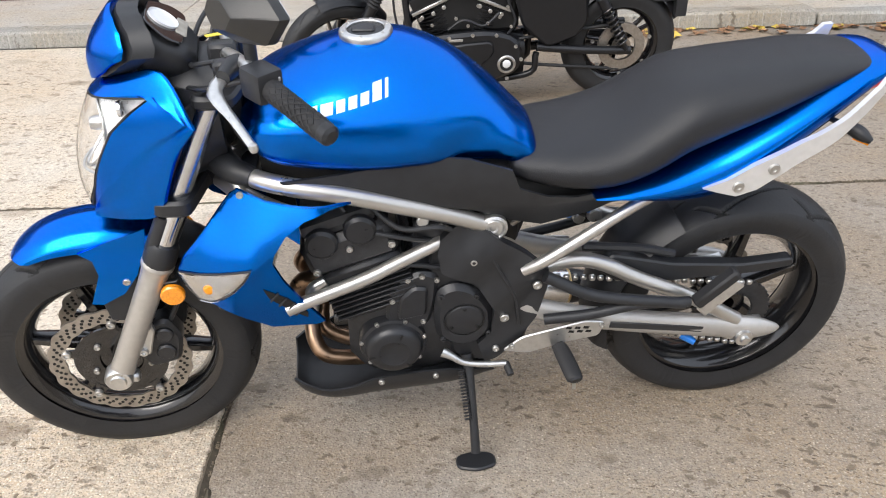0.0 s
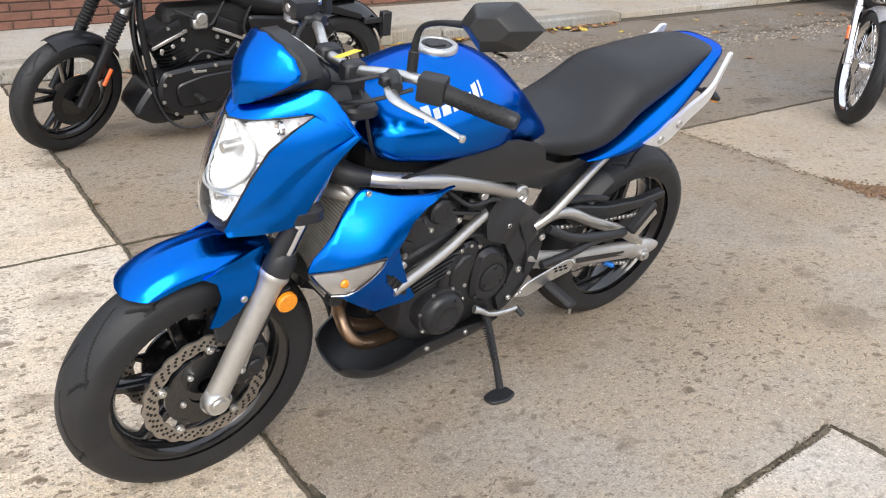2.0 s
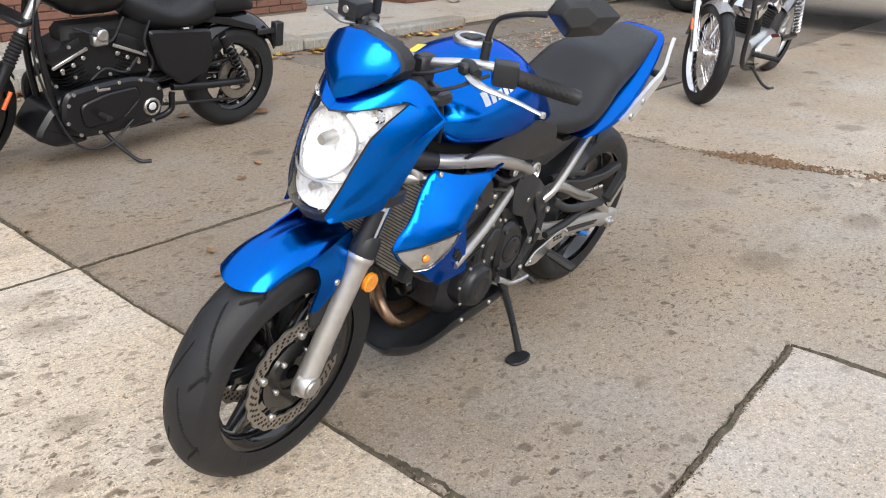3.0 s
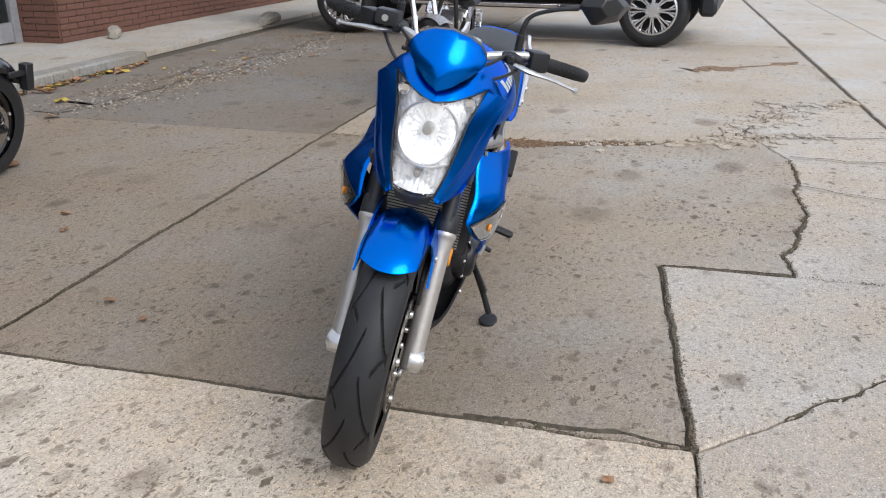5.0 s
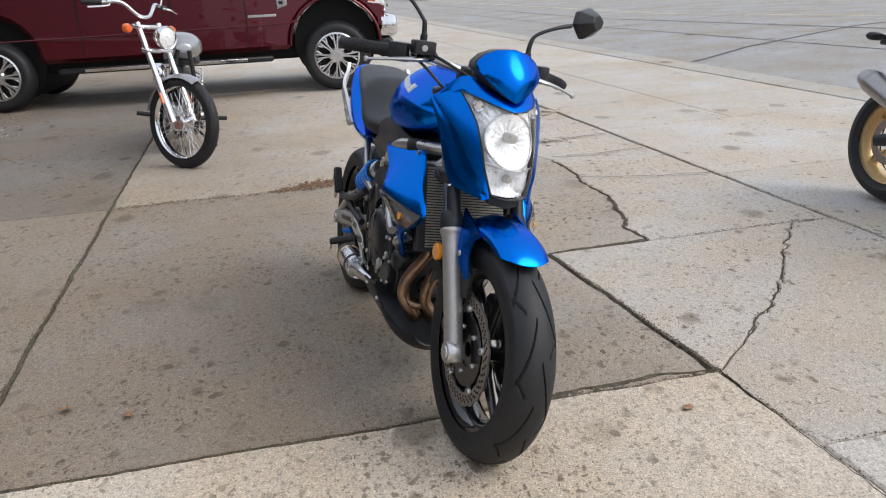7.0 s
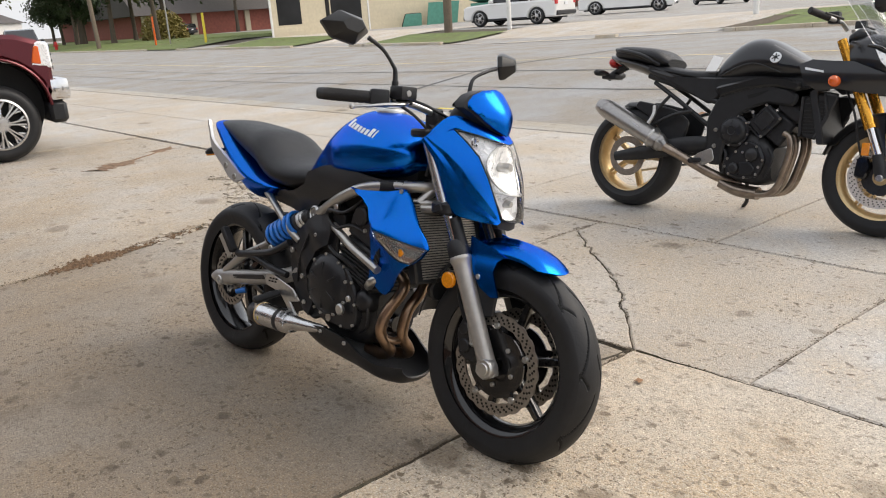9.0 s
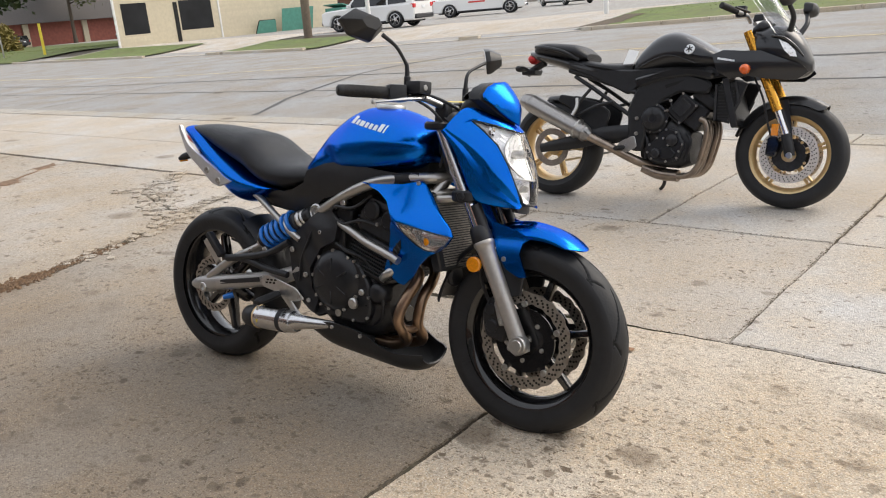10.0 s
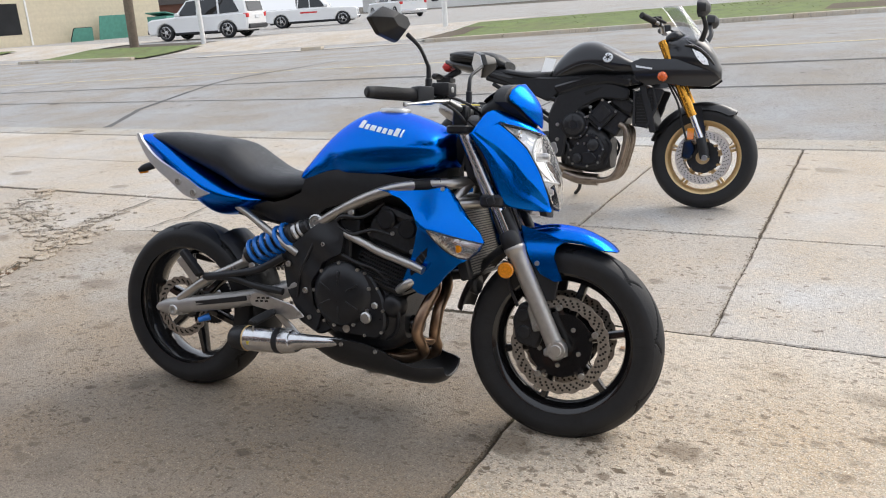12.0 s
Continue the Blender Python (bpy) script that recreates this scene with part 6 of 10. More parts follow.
# handlebar and controls
part("handlebar", tube([(0.285, 0.235, 1.000), (0.315, 0.185, 1.010), (0.345, 0.115, 1.000), (0.372, 0.05, 0.985), (0.375, 0, 0.984), (0.378, -0.05, 0.987), (0.356, -0.125, 1.010), (0.335, -0.20, 1.020), (0.312, -0.25, 1.020)], 0.0115, 12), ALLOY, bike, "silver tubular handlebar")
for y0 in (0.03, -0.065):
    part("bar_clamp", block(0.351, 0.401, y0, y0 + 0.035, 0.935, 1.003, 0.006), BLACK_PLASTIC, bike)
for s, e, i0, z in ((1, (0.196, 0.344, 0.973), (0.290, 0.222, 0.998), 0), (-1, (0.227, -0.372, 1.022), (0.318, -0.240, 1.020), 0)):
    e, i0 = Vector(e), Vector(i0)
    d = e - i0
    grip = part("grip", tube([i0, i0 + d * 0.06, i0 + d * 0.5, i0 + d * 0.88, i0 + d * 0.90], [0.0165, 0.0185, 0.0165, 0.0175, 0.0165], 16), GRIP, bike, "black patterned rubber grip")
    ribs = bmesh.new()
    dn = d.normalized()
    e1 = dn.cross(Vector((0, 0, 1))).normalized()
    e2 = e1.cross(dn)
    for k in range(7):
        for m in range(8):
            for h in (1, -1):
                a0, a1 = radians(m * 45), radians(m * 45 + 22.5 * h)
                p, q = i0 + d * (0.14 + 0.10 * k), i0 + d * (0.19 + 0.10 * k)
                r = 0.0172
                add(ribs, tube([p + (e1 * math.cos(a0) + e2 * math.sin(a0)) * r, q + (e1 * math.cos(a1) + e2 * math.sin(a1)) * r, p + d * 0.10 + (e1 * math.cos(a0) + e2 * math.sin(a0)) * r], 0.0015, 4, smooth=False, cap=False))
    part("grip_pattern", ribs, GRIP, grip, kind="stuff")
    part("bar_end", tube([i0 + d * 0.89, i0 + d * 0.92, i0 + d * 1.0, i0 + d * 1.03], [0.017, 0.0178, 0.0165, 0.011], 14, smooth=False), BLACK_PLASTIC, grip)
    sw = Vector(i0) - d * 0.10
    part("switch_box", moved(block(-0.024, 0.024, -0.028, 0.028, -0.026, 0.026, 0.008, 2), Matrix.Translation(sw) @ Matrix.Rotation(math.atan2(d.y, d.x) - math.pi / 2, 4, "Z")), BLACK_PLASTIC, bike)
    for dx, dy, dz, mat in ((-0.026, 0.008, 0.010, STEEL), (-0.026, -0.010, 0.010, DULL_RED), (-0.026, 0.0, -0.010, GRIP)):
        part("switch_button", moved(block(-0.005, 0.005, -0.006, 0.006, -0.005, 0.005, 0.002), Matrix.Translation(sw + Vector((dx, dy, dz)))), mat, bike)
    part("grip_flange", rod(i0 - d * 0.01, i0 + d * 0.02, 0.0235, 18), GRIP, grip)
    base = Vector((0.350, 0.150 * s, 1.002 if s > 0 else 1.018))
    lev = part("lever_perch", add(tube([base + Vector((-0.01, -0.02 * s, 0)), base, base + Vector((0.012, 0.03 * s, -0.004))], [0.014, 0.017, 0.012], 12), block(base.x - 0.01, base.x + 0.03, base.y - 0.012, base.y + 0.012, base.z - 0.012, base.z + 0.012, 0.005)), BLACK_PLASTIC, bike)
    if s > 0:
        lp = [(0.366, 0.165, 0.990), (0.376, 0.195, 0.984), (0.366, 0.228, 0.978), (0.343, 0.268, 0.969), (0.311, 0.327, 0.951)]
    else:
        lp = [(0.372, -0.165, 1.010), (0.382, -0.195, 1.006), (0.366, -0.235, 1.002), (0.345, -0.275, 0.996), (0.317, -0.318, 0.990)]
    part("lever", add(tube(lp, [0.011, 0.0105, 0.0085, 0.0062, 0.0052], 10, n=3, flat=(1.25, 0.7)), lathe([(0, 0.008), (0.006, 0.006), (0.008, 0), (0.006, -0.006), (0, -0.008)], 12, "z", at=lp[-1])), ALLOY, lev, "bright alloy lever")
    # mirror
    mb = Vector((0.316, 0.160 * s, 1.030 if s > 0 else 1.045))
    if s > 0:
        stem = [mb, mb + Vector((0, 0.002, 0.050)), (0.316, 0.178, 1.112), (0.322, 0.232, 1.138), (0.312, 0.285, 1.152)]
        mc = Vector((0.286, 0.350, 1.166))
    else:
        stem = [mb, mb + Vector((0, -0.002, 0.055)), (0.314, -0.170, 1.118), (0.306, -0.205, 1.160), (0.290, -0.250, 1.190)]
        mc = Vector((0.262, -0.312, 1.212))
    mir = part("mirror", add(tube(stem, [0.0085, 0.007, 0.0055, 0.0055, 0.007], 10), rod(mb - Vector((0, 0, 0.02)), mb + Vector((0, 0, 0.03)), 0.0105)), BLACK_PLASTIC, bike, "black handlebar mirror")
    MO = [(-0.072, -0.002), (-0.050, 0.034), (0.022, 0.046), (0.076, 0.006), (0.042, -0.034), (-0.030, -0.046)]
    o = rounded(MO, 0.005, 2)
    tilt = Matrix.Translation(mc) @ Matrix.Rotation(radians(36 if s > 0 else -16), 4, "Z") @ Matrix.Rotation(radians(-8), 4, "Y") @ Matrix.Rotation(radians(4 * s), 4, "X")
    rings = []
    for sc, h, dx in ((0.985, -0.014, 0), (1.0, -0.010, 0), (0.99, 0.002, 0), (0.50, 0.040, -0.010), (0.44, 0.042, -0.010)):
        rings.append([(h, (p[0] * sc + dx) * s, p[1] * sc) for p in o])
    head = moved(loft(rings), tilt)
    part("mirror_housing", fixed(head), MIRROR_SHELL, mir, "angular matt black mirror housing", 25)
    gl = fixed(loft([[(-0.0150, p[0] * 0.95 * s, p[1] * 0.95) for p in o], [(-0.0165, p[0] * 0.94 * s, p[1] * 0.94) for p in o]]))
    part("mirror_glass", moved(gl, tilt), CHROME, mir)
part("brake_reservoir", add(block(0.345, 0.400, -0.205, -0.145, 1.020, 1.058, 0.006, 2)), BLACK_PLASTIC, bike, "black square brake fluid reservoir")
part("reservoir_window", lathe([(0, 0.002), (0.008, 0.002), (0.010, -0.002)], 16, "x", at=(0.400, -0.178, 1.038)), ALLOY, bike)
part("kill_switch", block(0.288, 0.298, 0.190, 0.200, 1.016, 1.026, 0.003), DULL_RED, bike, "small dull red switch")
part("warning_tag", moved(plate([(-0.035, -0.010), (0.035, -0.010), (0.035, 0.010), (-0.035, 0.010)], 0, 0.001, 0.0003, 0, "z"), Matrix.Translation((0.372, 0.018, 1.006)) @ Matrix.Rotation(radians(20), 4, "Z") @ Matrix.Rotation(radians(10), 4, "X")), YELLOW, bike, "yellow paper tag tied to the bar")
for k, pts in enumerate(([(0.36, 0.14, 1.01), (0.42, 0.10, 0.985), (0.43, 0.03, 0.95), (0.40, 0.03, 0.88)], [(0.33, 0.19, 0.995), (0.40, 0.15, 0.965), (0.44, 0.08, 0.93), (0.40, 0.06, 0.85)], [(0.35, -0.16, 1.03), (0.42, -0.10, 1.00), (0.44, -0.02, 0.95), (0.41, -0.04, 0.86)],
                         [(0.34, -0.20, 1.02), (0.41, -0.15, 0.97), (0.42, -0.09, 0.90), (0.39, -0.08, 0.80)], [(0.36, 0.05, 0.95), (0.38, 0.11, 0.92), (0.36, 0.11, 0.85), (0.33, 0.09, 0.80)])):
    part("control_cable", tube(pts, 0.0045, 8), BLACK_PLASTIC, bike)
for ob in bike.children:
    if ob.name.split(".")[0] in ("frame_boss", "pivot_cover", "crankcase", "heel_plate", "gear_lever", "gear_toe_peg", "passenger_bracket", "subframe_tube"):
        ob.matrix_basis = Matrix.Translation((-0.011, 0, 0)) @ ob.matrix_basis
part("frame_head", tube([(0.430, 0.030, 0.778), (0.392, 0.080, 0.769), (0.350, 0.108, 0.764)], [0.032, 0.026, 0.0195], 14), BLACK_PLASTIC, bike, "black casting at the steering head")
# plain near-black hull added at the steering head as painted shade
part("head_gap_fill", add(hull([(0.36, 0.93, 0.82, 0.05, 0.86), (0.40, 0.95, 0.78, 0.065, 0.87), (0.45, 0.94, 0.76, 0.055, 0.85)], 16, 8)), DARK, bike)

# ---- the other motorcycles ----
DARK_GREY = material("charcoal_metallic", (0.019, 0.020, 0.023), 0.30, 0.35, 0.5, 0.08, 600)
SATIN = material("satin_black_paint", (0.012, 0.012, 0.013), 0.3, 0.1, 0.5, 0.1, 60)
SILVER_PAINT = material("silver_paint", (0.36, 0.36, 0.37), 0.28, 0.7, 0.7, 0.06, 400)
TITAN = material("titanium_sleeve", (0.36, 0.35, 0.34), 0.34, 0.9, 0, 0.1, 60, 0.1, 300)
DISC_BRIGHT = material("bright_disc_steel", (0.72, 0.68, 0.65), 0.42, 0.45, 0, 0.08, 60)
PAPER = material("white_paper", (0.8, 0.8, 0.78), 0.7, 0, 0, 0.05, 40)
FZ_PIPE = material("grey_brown_steel_pipe", (0.34, 0.28, 0.225), 0.30, 0.9, 0, 0.3, 20, 0.1, 200, 0.6, 9, (0.20, 0.16, 0.14))
ORANGE = material("orange_lens", (0.75, 0.13, 0.02), 0.2, 0, 0.8, 0.15, 200)


def round_screws(spots, y, s, r, parent):
    for x, z in spots:
        part("case_bolt", bolt((x, y, z), (0, s, 0), r, r * 0.7), STEEL, parent)


YAM = Matrix.Translation((0.668, -0.690, 0.0)) @ Matrix.Rotation(radians(194.5), 4, "Z") @ Matrix.Rotation(radians(-10), 4, "X")
fz = thing("black_sport_motorcycle", YAM, "charcoal half-faired sport motorcycle with gold wheels", "motorcycle")
YF, YR = (0.718, 0.305), (-0.735, 0.312)
w = cast_wheel("front_wheel", fz, GOLD, YF, 0.222, 0.09, 5, 0.05, 18, 4, "gold painted cast wheel")
part("tyre", tyre(0.303, 0.122, 0.217, 160, 0), RUBBER, w)
for s in (1, -1):
    part("brake_disc", petal_disc(0.158, 0.112, 0.062 * s, 0.005, 10, 0.001), DISC_BRIGHT, w, "bright drilled brake disc")
    part("drilling", disc_holes(0.158, 0.112, 0.062 * s, n=36), DARK, w, kind="stuff")
    car = lathe([(0.04, 0.050), (0.092, 0.056), (0.092, 0.062), (0.075, 0.062), (0.04, 0.058)], 32, "y", closed=True)
    part("disc_carrier", car if s > 0 else moved(car, Matrix.Diagonal((1, -1, 1, 1))), ENGINE, w)
    ring_of("disc_button", w, 10, 0.096, 0.0645 * s, 0.008, s, 10, (0, 0, 0), GOLD)
w = cast_wheel("rear_wheel", fz, GOLD, YR, 0.222, 0.13, 5, 0.055, 0, 4, "gold painted cast wheel")
part("tyre", tyre(0.310, 0.185, 0.217, 160, 0), RUBBER, w)
part("rear_brake_disc", petal_disc(0.122, 0.082, -0.09, 0.005, 10, 0.001), DISC, w)
for s in (1, -1):
    y = 0.108 * s
    part("fork_outer", tube([(0.465, y, 0.98), (0.60, y, 0.67), (0.655, y, 0.545)], [0.024, 0.026, 0.028], 16, smooth=False), GOLD_FORK, fz, "gold anodised upper fork leg")
    part("fork_tube", rod((0.652, y, 0.55), (0.712, y, 0.40), 0.0205), CHROME, fz)
    part("fork_foot", tube([(0.705, y, 0.42), (0.722, y, 0.36), (0.735, y, 0.30)], [0.026, 0.030, 0.028], 14), BLACK_PLASTIC, fz)
    part("axle_nut", bolt((0.735, y + 0.024 * s, 0.305), (0, s, 0), 0.017, 0.012), ALLOY, fz)
    part("brake_caliper", plate([(0.60, 0.30), (0.655, 0.29), (0.68, 0.36), (0.655, 0.41), (0.61, 0.40)], y - 0.05 * s, y - 0.002 * s, 0.008, 0.015), GLOSS_BLACK, fz)
    part("reflector", block(0.632, 0.670, y + 0.02 * s - 0.004, y + 0.02 * s + 0.004, 0.41, 0.475, 0.003), AMBER, fz, "amber fork reflector")
    part("brake_hose", tube([(0.63, y, 0.40), (0.60, y, 0.50), (0.57, y, 0.62), (0.50, y * 0.7, 0.75)], 0.006, 8), BLACK_PLASTIC, fz)
    part("side_fairing", panel([(0.30, 0.855), (0.36, 0.880), (0.46, 0.872), (0.56, 0.870), (0.66, 0.83), (0.77, 0.79), (0.80, 0.755), (0.74, 0.712), (0.60, 0.718), (0.50, 0.735), (0.40, 0.722), (0.34, 0.76)], lambda x, z, s=s: s * (0.175 - 0.55 * max(0, x - 0.52) ** 1.4 + 0.03 * math.sin((z - 0.7) * 16)), 0.006), DARK_GREY, fz, "charcoal side fairing")
    part("script_mark", panel([(0.335, 0.840), (0.43, 0.822), (0.43, 0.812), (0.335, 0.828)], lambda x, z, s=s: s * (0.178 + 0.03 * math.sin((z - 0.7) * 16)), 0.002, 1), WHITE_DECAL, fz, "silver script bars")
    part("turn_signal", tube([(0.485, 0.175 * s, 0.768), (0.490, 0.20 * s, 0.770), (0.492, 0.235 * s, 0.770), (0.49, 0.25 * s, 0.770)], [0.014, 0.028, 0.026, 0.010], 14), ORANGE, fz, "orange front turn signal")
    part("radiator_side", plate([(0.325, 0.69), (0.43, 0.715), (0.50, 0.70), (0.46, 0.60), (0.40, 0.475), (0.33, 0.49)], 0.135 * s, 0.150 * s, 0.006, 0.02), BLACK_PLASTIC, fz)
    fr = part("frame_spar", plate([(-0.205, 0.56), (-0.15, 0.68), (-0.02, 0.745), (0.10, 0.765), (0.24, 0.735), (0.30, 0.70), (0.28, 0.640), (0.12, 0.655), (0.01, 0.605), (-0.055, 0.535), (-0.085, 0.42), (-0.10, 0.30), (-0.19, 0.31)], 0.118 * s, 0.150 * s, 0.012, 0.03), BLACK_PLASTIC, fz, "black cast aluminium frame spar")
    round_screws([(-0.14, 0.50), (-0.14, 0.41)], 0.150 * s, s, 0.012, fr)
    part("side_panel", plate([(-0.62, 0.865), (-0.40, 0.800), (-0.20, 0.790), (0.06, 0.800), (0.12, 0.765), (-0.02, 0.735), (-0.14, 0.690), (-0.21, 0.640), (-0.40, 0.730), (-0.62, 0.815)], 0.095 * s, 0.137 * s, 0.010, 0.02), BLACK_PLASTIC, fz, "black panel under the seat")
    part("airbox_side", plate([(0.30, 0.80), (0.10, 0.79), (0.06, 0.75), (0.26, 0.72), (0.36, 0.74)], 0.10 * s, 0.142 * s, 0.010, 0.02), BLACK_PLASTIC, fz)
    # near-black patch on the flat spar, painted shade of a recess
    part("spar_recess", plate([(0.02, 0.695), (0.14, 0.725), (0.10, 0.700), (0.03, 0.675)], 0.149 * s, 0.152 * s, 0.001), DARK, fr)
    part("swingarm", tube([(-0.16, 0.115 * s, 0.42), (-0.35, 0.13 * s, 0.40), (-0.55, 0.14 * s, 0.35), (-0.79, 0.14 * s, 0.305)], [0.045, 0.05, 0.045, 0.028], 14, flat=(0.5, 1)), BLACK_PLASTIC, fz)
    part("subframe", tube([(-0.16, 0.12 * s, 0.655), (-0.40, 0.115 * s, 0.735), (-0.62, 0.10 * s, 0.80)], 0.018, 12), BLACK_PLASTIC, fz)
    part("subframe_stay", tube([(-0.20, 0.12 * s, 0.52), (-0.42, 0.115 * s, 0.665), (-0.58, 0.10 * s, 0.76)], 0.013, 10), BLACK_PLASTIC, fz)
    part("footrest_bracket", add(tube([(-0.30, 0.14 * s, 0.60), (-0.42, 0.15 * s, 0.57), (-0.56, 0.16 * s, 0.50)], 0.010, 8), tube([(-0.46, 0.13 * s, 0.68), (-0.52, 0.15 * s, 0.60), (-0.56, 0.16 * s, 0.50)], 0.010, 8)), BLACK_PLASTIC, fz)
    part("heel_guard", plate([(-0.15, 0.40), (-0.24, 0.36), (-0.28, 0.31), (-0.20, 0.29), (-0.13, 0.33)], 0.150 * s, 0.156 * s, 0.002, 0.02), ALLOY, fz)
    part("rider_footpeg", rod((-0.22, 0.15 * s, 0.325), (-0.23, 0.25 * s, 0.32), 0.014), GRIP, fz)
    part("grab_handle", tube([(-0.55, 0.12 * s, 0.86), (-0.66, 0.15 * s, 0.915), (-0.80, 0.13 * s, 0.945), (-0.88, 0.08 * s, 0.955)], 0.012, 10), BLACK_PLASTIC, fz)
    part("grip", rod((0.385, 0.36 * s, 1.10), (0.44, 0.25 * s, 1.075), 0.018, 14), GRIP, fz)
    part("handlebar", tube([(0.44, 0.25 * s, 1.075), (0.47, 0.17 * s, 1.06), (0.46, 0.05 * s, 1.04)], 0.012, 10), ALLOY, fz)
    part("control_pod", block(0.42, 0.475, 0.195 * s - 0.022, 0.195 * s + 0.022, 1.05, 1.11, 0.008, 2), BLACK_PLASTIC, fz)
    part("lever", tube([(0.48, 0.19 * s, 1.075), (0.50, 0.24 * s, 1.07), (0.46, 0.35 * s, 1.085)], 0.006, 8), BLACK_PLASTIC, fz)
    ms = part("mirror_stalk", tube([(0.69, 0.12 * s, 0.975), (0.715, 0.17 * s, 1.04), (0.700, 0.235 * s, 1.105)], [0.017, 0.014, 0.012], 10), BLACK_PLASTIC, fz, "black fairing mirror")
    mo = rounded([(-0.075, -0.01), (-0.06, 0.035), (0.03, 0.045), (0.085, 0.02), (0.08, -0.025), (0.0, -0.038)], 0.012, 2)
    part("mirror_housing", moved(fixed(loft([[(h, p[0] * q * s, p[1] * q) for p in mo] for q, h in ((1, -0.01), (1, 0.004), (0.85, 0.03), (0.4, 0.045))])), Matrix.Translation((0.695, 0.285 * s, 1.125)) @ Matrix.Diagonal((1.15, 1.15, 1.15, 1))), BLACK_PLASTIC, ms)
FAIR = [(0.50, 1.00, 0.80, 0.12, 0.88), (0.58, 1.015, 0.76, 0.150, 0.86), (0.66, 1.005, 0.735, 0.147, 0.85), (0.725, 0.965, 0.725, 0.124, 0.83), (0.772, 0.895, 0.735, 0.085, 0.80), (0.800, 0.825, 0.76, 0.03, 0.785)]


def nose_y(x, z):
    zt, zb, w, zw = lerp(FAIR, x)
    q = (z - zw) / (zt - zw) if z > zw else (zw - z) / (zw - zb)
    return w * max(0.0, 1 - min(1.0, q) ** 2.3) ** (1 / 2.3)


for s in (1, -1):
    part("headlamp_lens", panel([(0.640, 0.930), (0.690, 0.905), (0.725, 0.868), (0.735, 0.835), (0.705, 0.838), (0.672, 0.872)], lambda x, z, s=s: s * (nose_y(x, z) + 0.004), 0.004, 3), REFLECTOR, fz, "clear slanted headlamp")
    part("fairing_brow", tube([(0.60, (nose_y(0.60, 0.945) + 0.002) * s, 0.950), (0.66, (nose_y(0.66, 0.93) + 0.003) * s, 0.938), (0.72, (nose_y(0.72, 0.885) + 0.003) * s, 0.893), (0.765, (nose_y(0.765, 0.83) + 0.002) * s, 0.838)], [0.005, 0.008, 0.008, 0.004], 8), GLOSS_BLACK, fz)
    part("fairing_crease", tube([(0.36, 0.186 * s, 0.800), (0.48, 0.192 * s, 0.790), (0.60, 0.180 * s, 0.782), (0.72, 0.140 * s, 0.772)], [0.004, 0.007, 0.007, 0.003], 8), DARK_GREY, fz)
    part("rear_hugger_side", plate([(-0.36, 0.42), (-0.33, 0.54), (-0.42, 0.60), (-0.55, 0.63), (-0.68, 0.65), (-0.70, 0.61), (-0.60, 0.56), (-0.52, 0.48), (-0.50, 0.42)], 0.085 * s, 0.112 * s, 0.008, 0.03), BLACK_PLASTIC, fz, "black rear wheel hugger")
    core = part("radiator_core", block(0.335, 0.435, 0.148 * s - 0.004, 0.148 * s + 0.004, 0.505, 0.675, 0.002), DARK, fz)
    for k in range(9):
        part("radiator_fin", block(0.338, 0.432, 0.152 * s - 0.002, 0.152 * s + 0.002, 0.512 + 0.018 * k, 0.517 + 0.018 * k, 0.001), ENGINE, core)
    part("radiator_frame", tube([(0.325, 0.150 * s, 0.49), (0.325, 0.152 * s, 0.69), (0.43, 0.152 * s, 0.71), (0.455, 0.152 * s, 0.60), (0.40, 0.150 * s, 0.48)], 0.010, 8, smooth=False, loop=True), BLACK_PLASTIC, fz)
    part("under_tank_cover", plate([(-0.17, 0.735), (-0.05, 0.765), (0.08, 0.800), (0.22, 0.790), (0.31, 0.765), (0.30, 0.72), (0.16, 0.745), (0.02, 0.728), (-0.14, 0.68)], 0.135 * s, 0.165 * s, 0.012, 0.02), SATIN, fz, "gloss black cover under the tank")
part("nose_fairing", hull(FAIR, 32, 24, 2.3, 0.8), DARK_GREY, fz, "charcoal pointed nose fairing", 60)
rows = []
for i in range(12):
    t = i / 11
    x, z, wd = 0.728 - 0.17 * t, 0.955 + 0.225 * t, 0.135 - 0.055 * t
    rows.append([(x - 0.10 * abs(q) ** 2, wd * q, z + 0.01 * (1 - q * q)) for q in [-1 + j / 6 for j in range(13)]])
part("windscreen", shell(rows, 0.003), SMOKE, fz, "clear curved windscreen").visible_shadow = False
part("instruments", hull([(0.48, 1.02, 0.96, 0.06, 0.99), (0.53, 1.05, 0.96, 0.085, 1.0), (0.58, 1.03, 0.97, 0.06, 1.0)], 18, 8), BLACK_PLASTIC, fz)
YT = [(-0.205, 0.79, 0.745, 0.07, 0.76), (-0.19, 0.86, 0.735, 0.105, 0.79), (-0.11, 0.955, 0.745, 0.135, 0.82), (-0.03, 1.0, 0.76, 0.155, 0.85), (0.05, 1.008, 0.77, 0.17, 0.86), (0.13, 0.985, 0.77, 0.178, 0.86), (0.24, 0.925, 0.76, 0.175, 0.85), (0.33, 0.875, 0.78, 0.150, 0.83), (0.40, 0.855, 0.80, 0.10, 0.83)]
part("fuel_tank", hull(YT, 40, 36, 2.4, 0.85), DARK_GREY, fz, "charcoal fuel tank", 60)
def ytank_y(x, z):
    zt, zb, w, zw = lerp(YT, x)
    return w * max(0.0, 1 - ((z - zw) / (zt - zw)) ** 2.4) ** (1 / 2.4) if z > zw else w


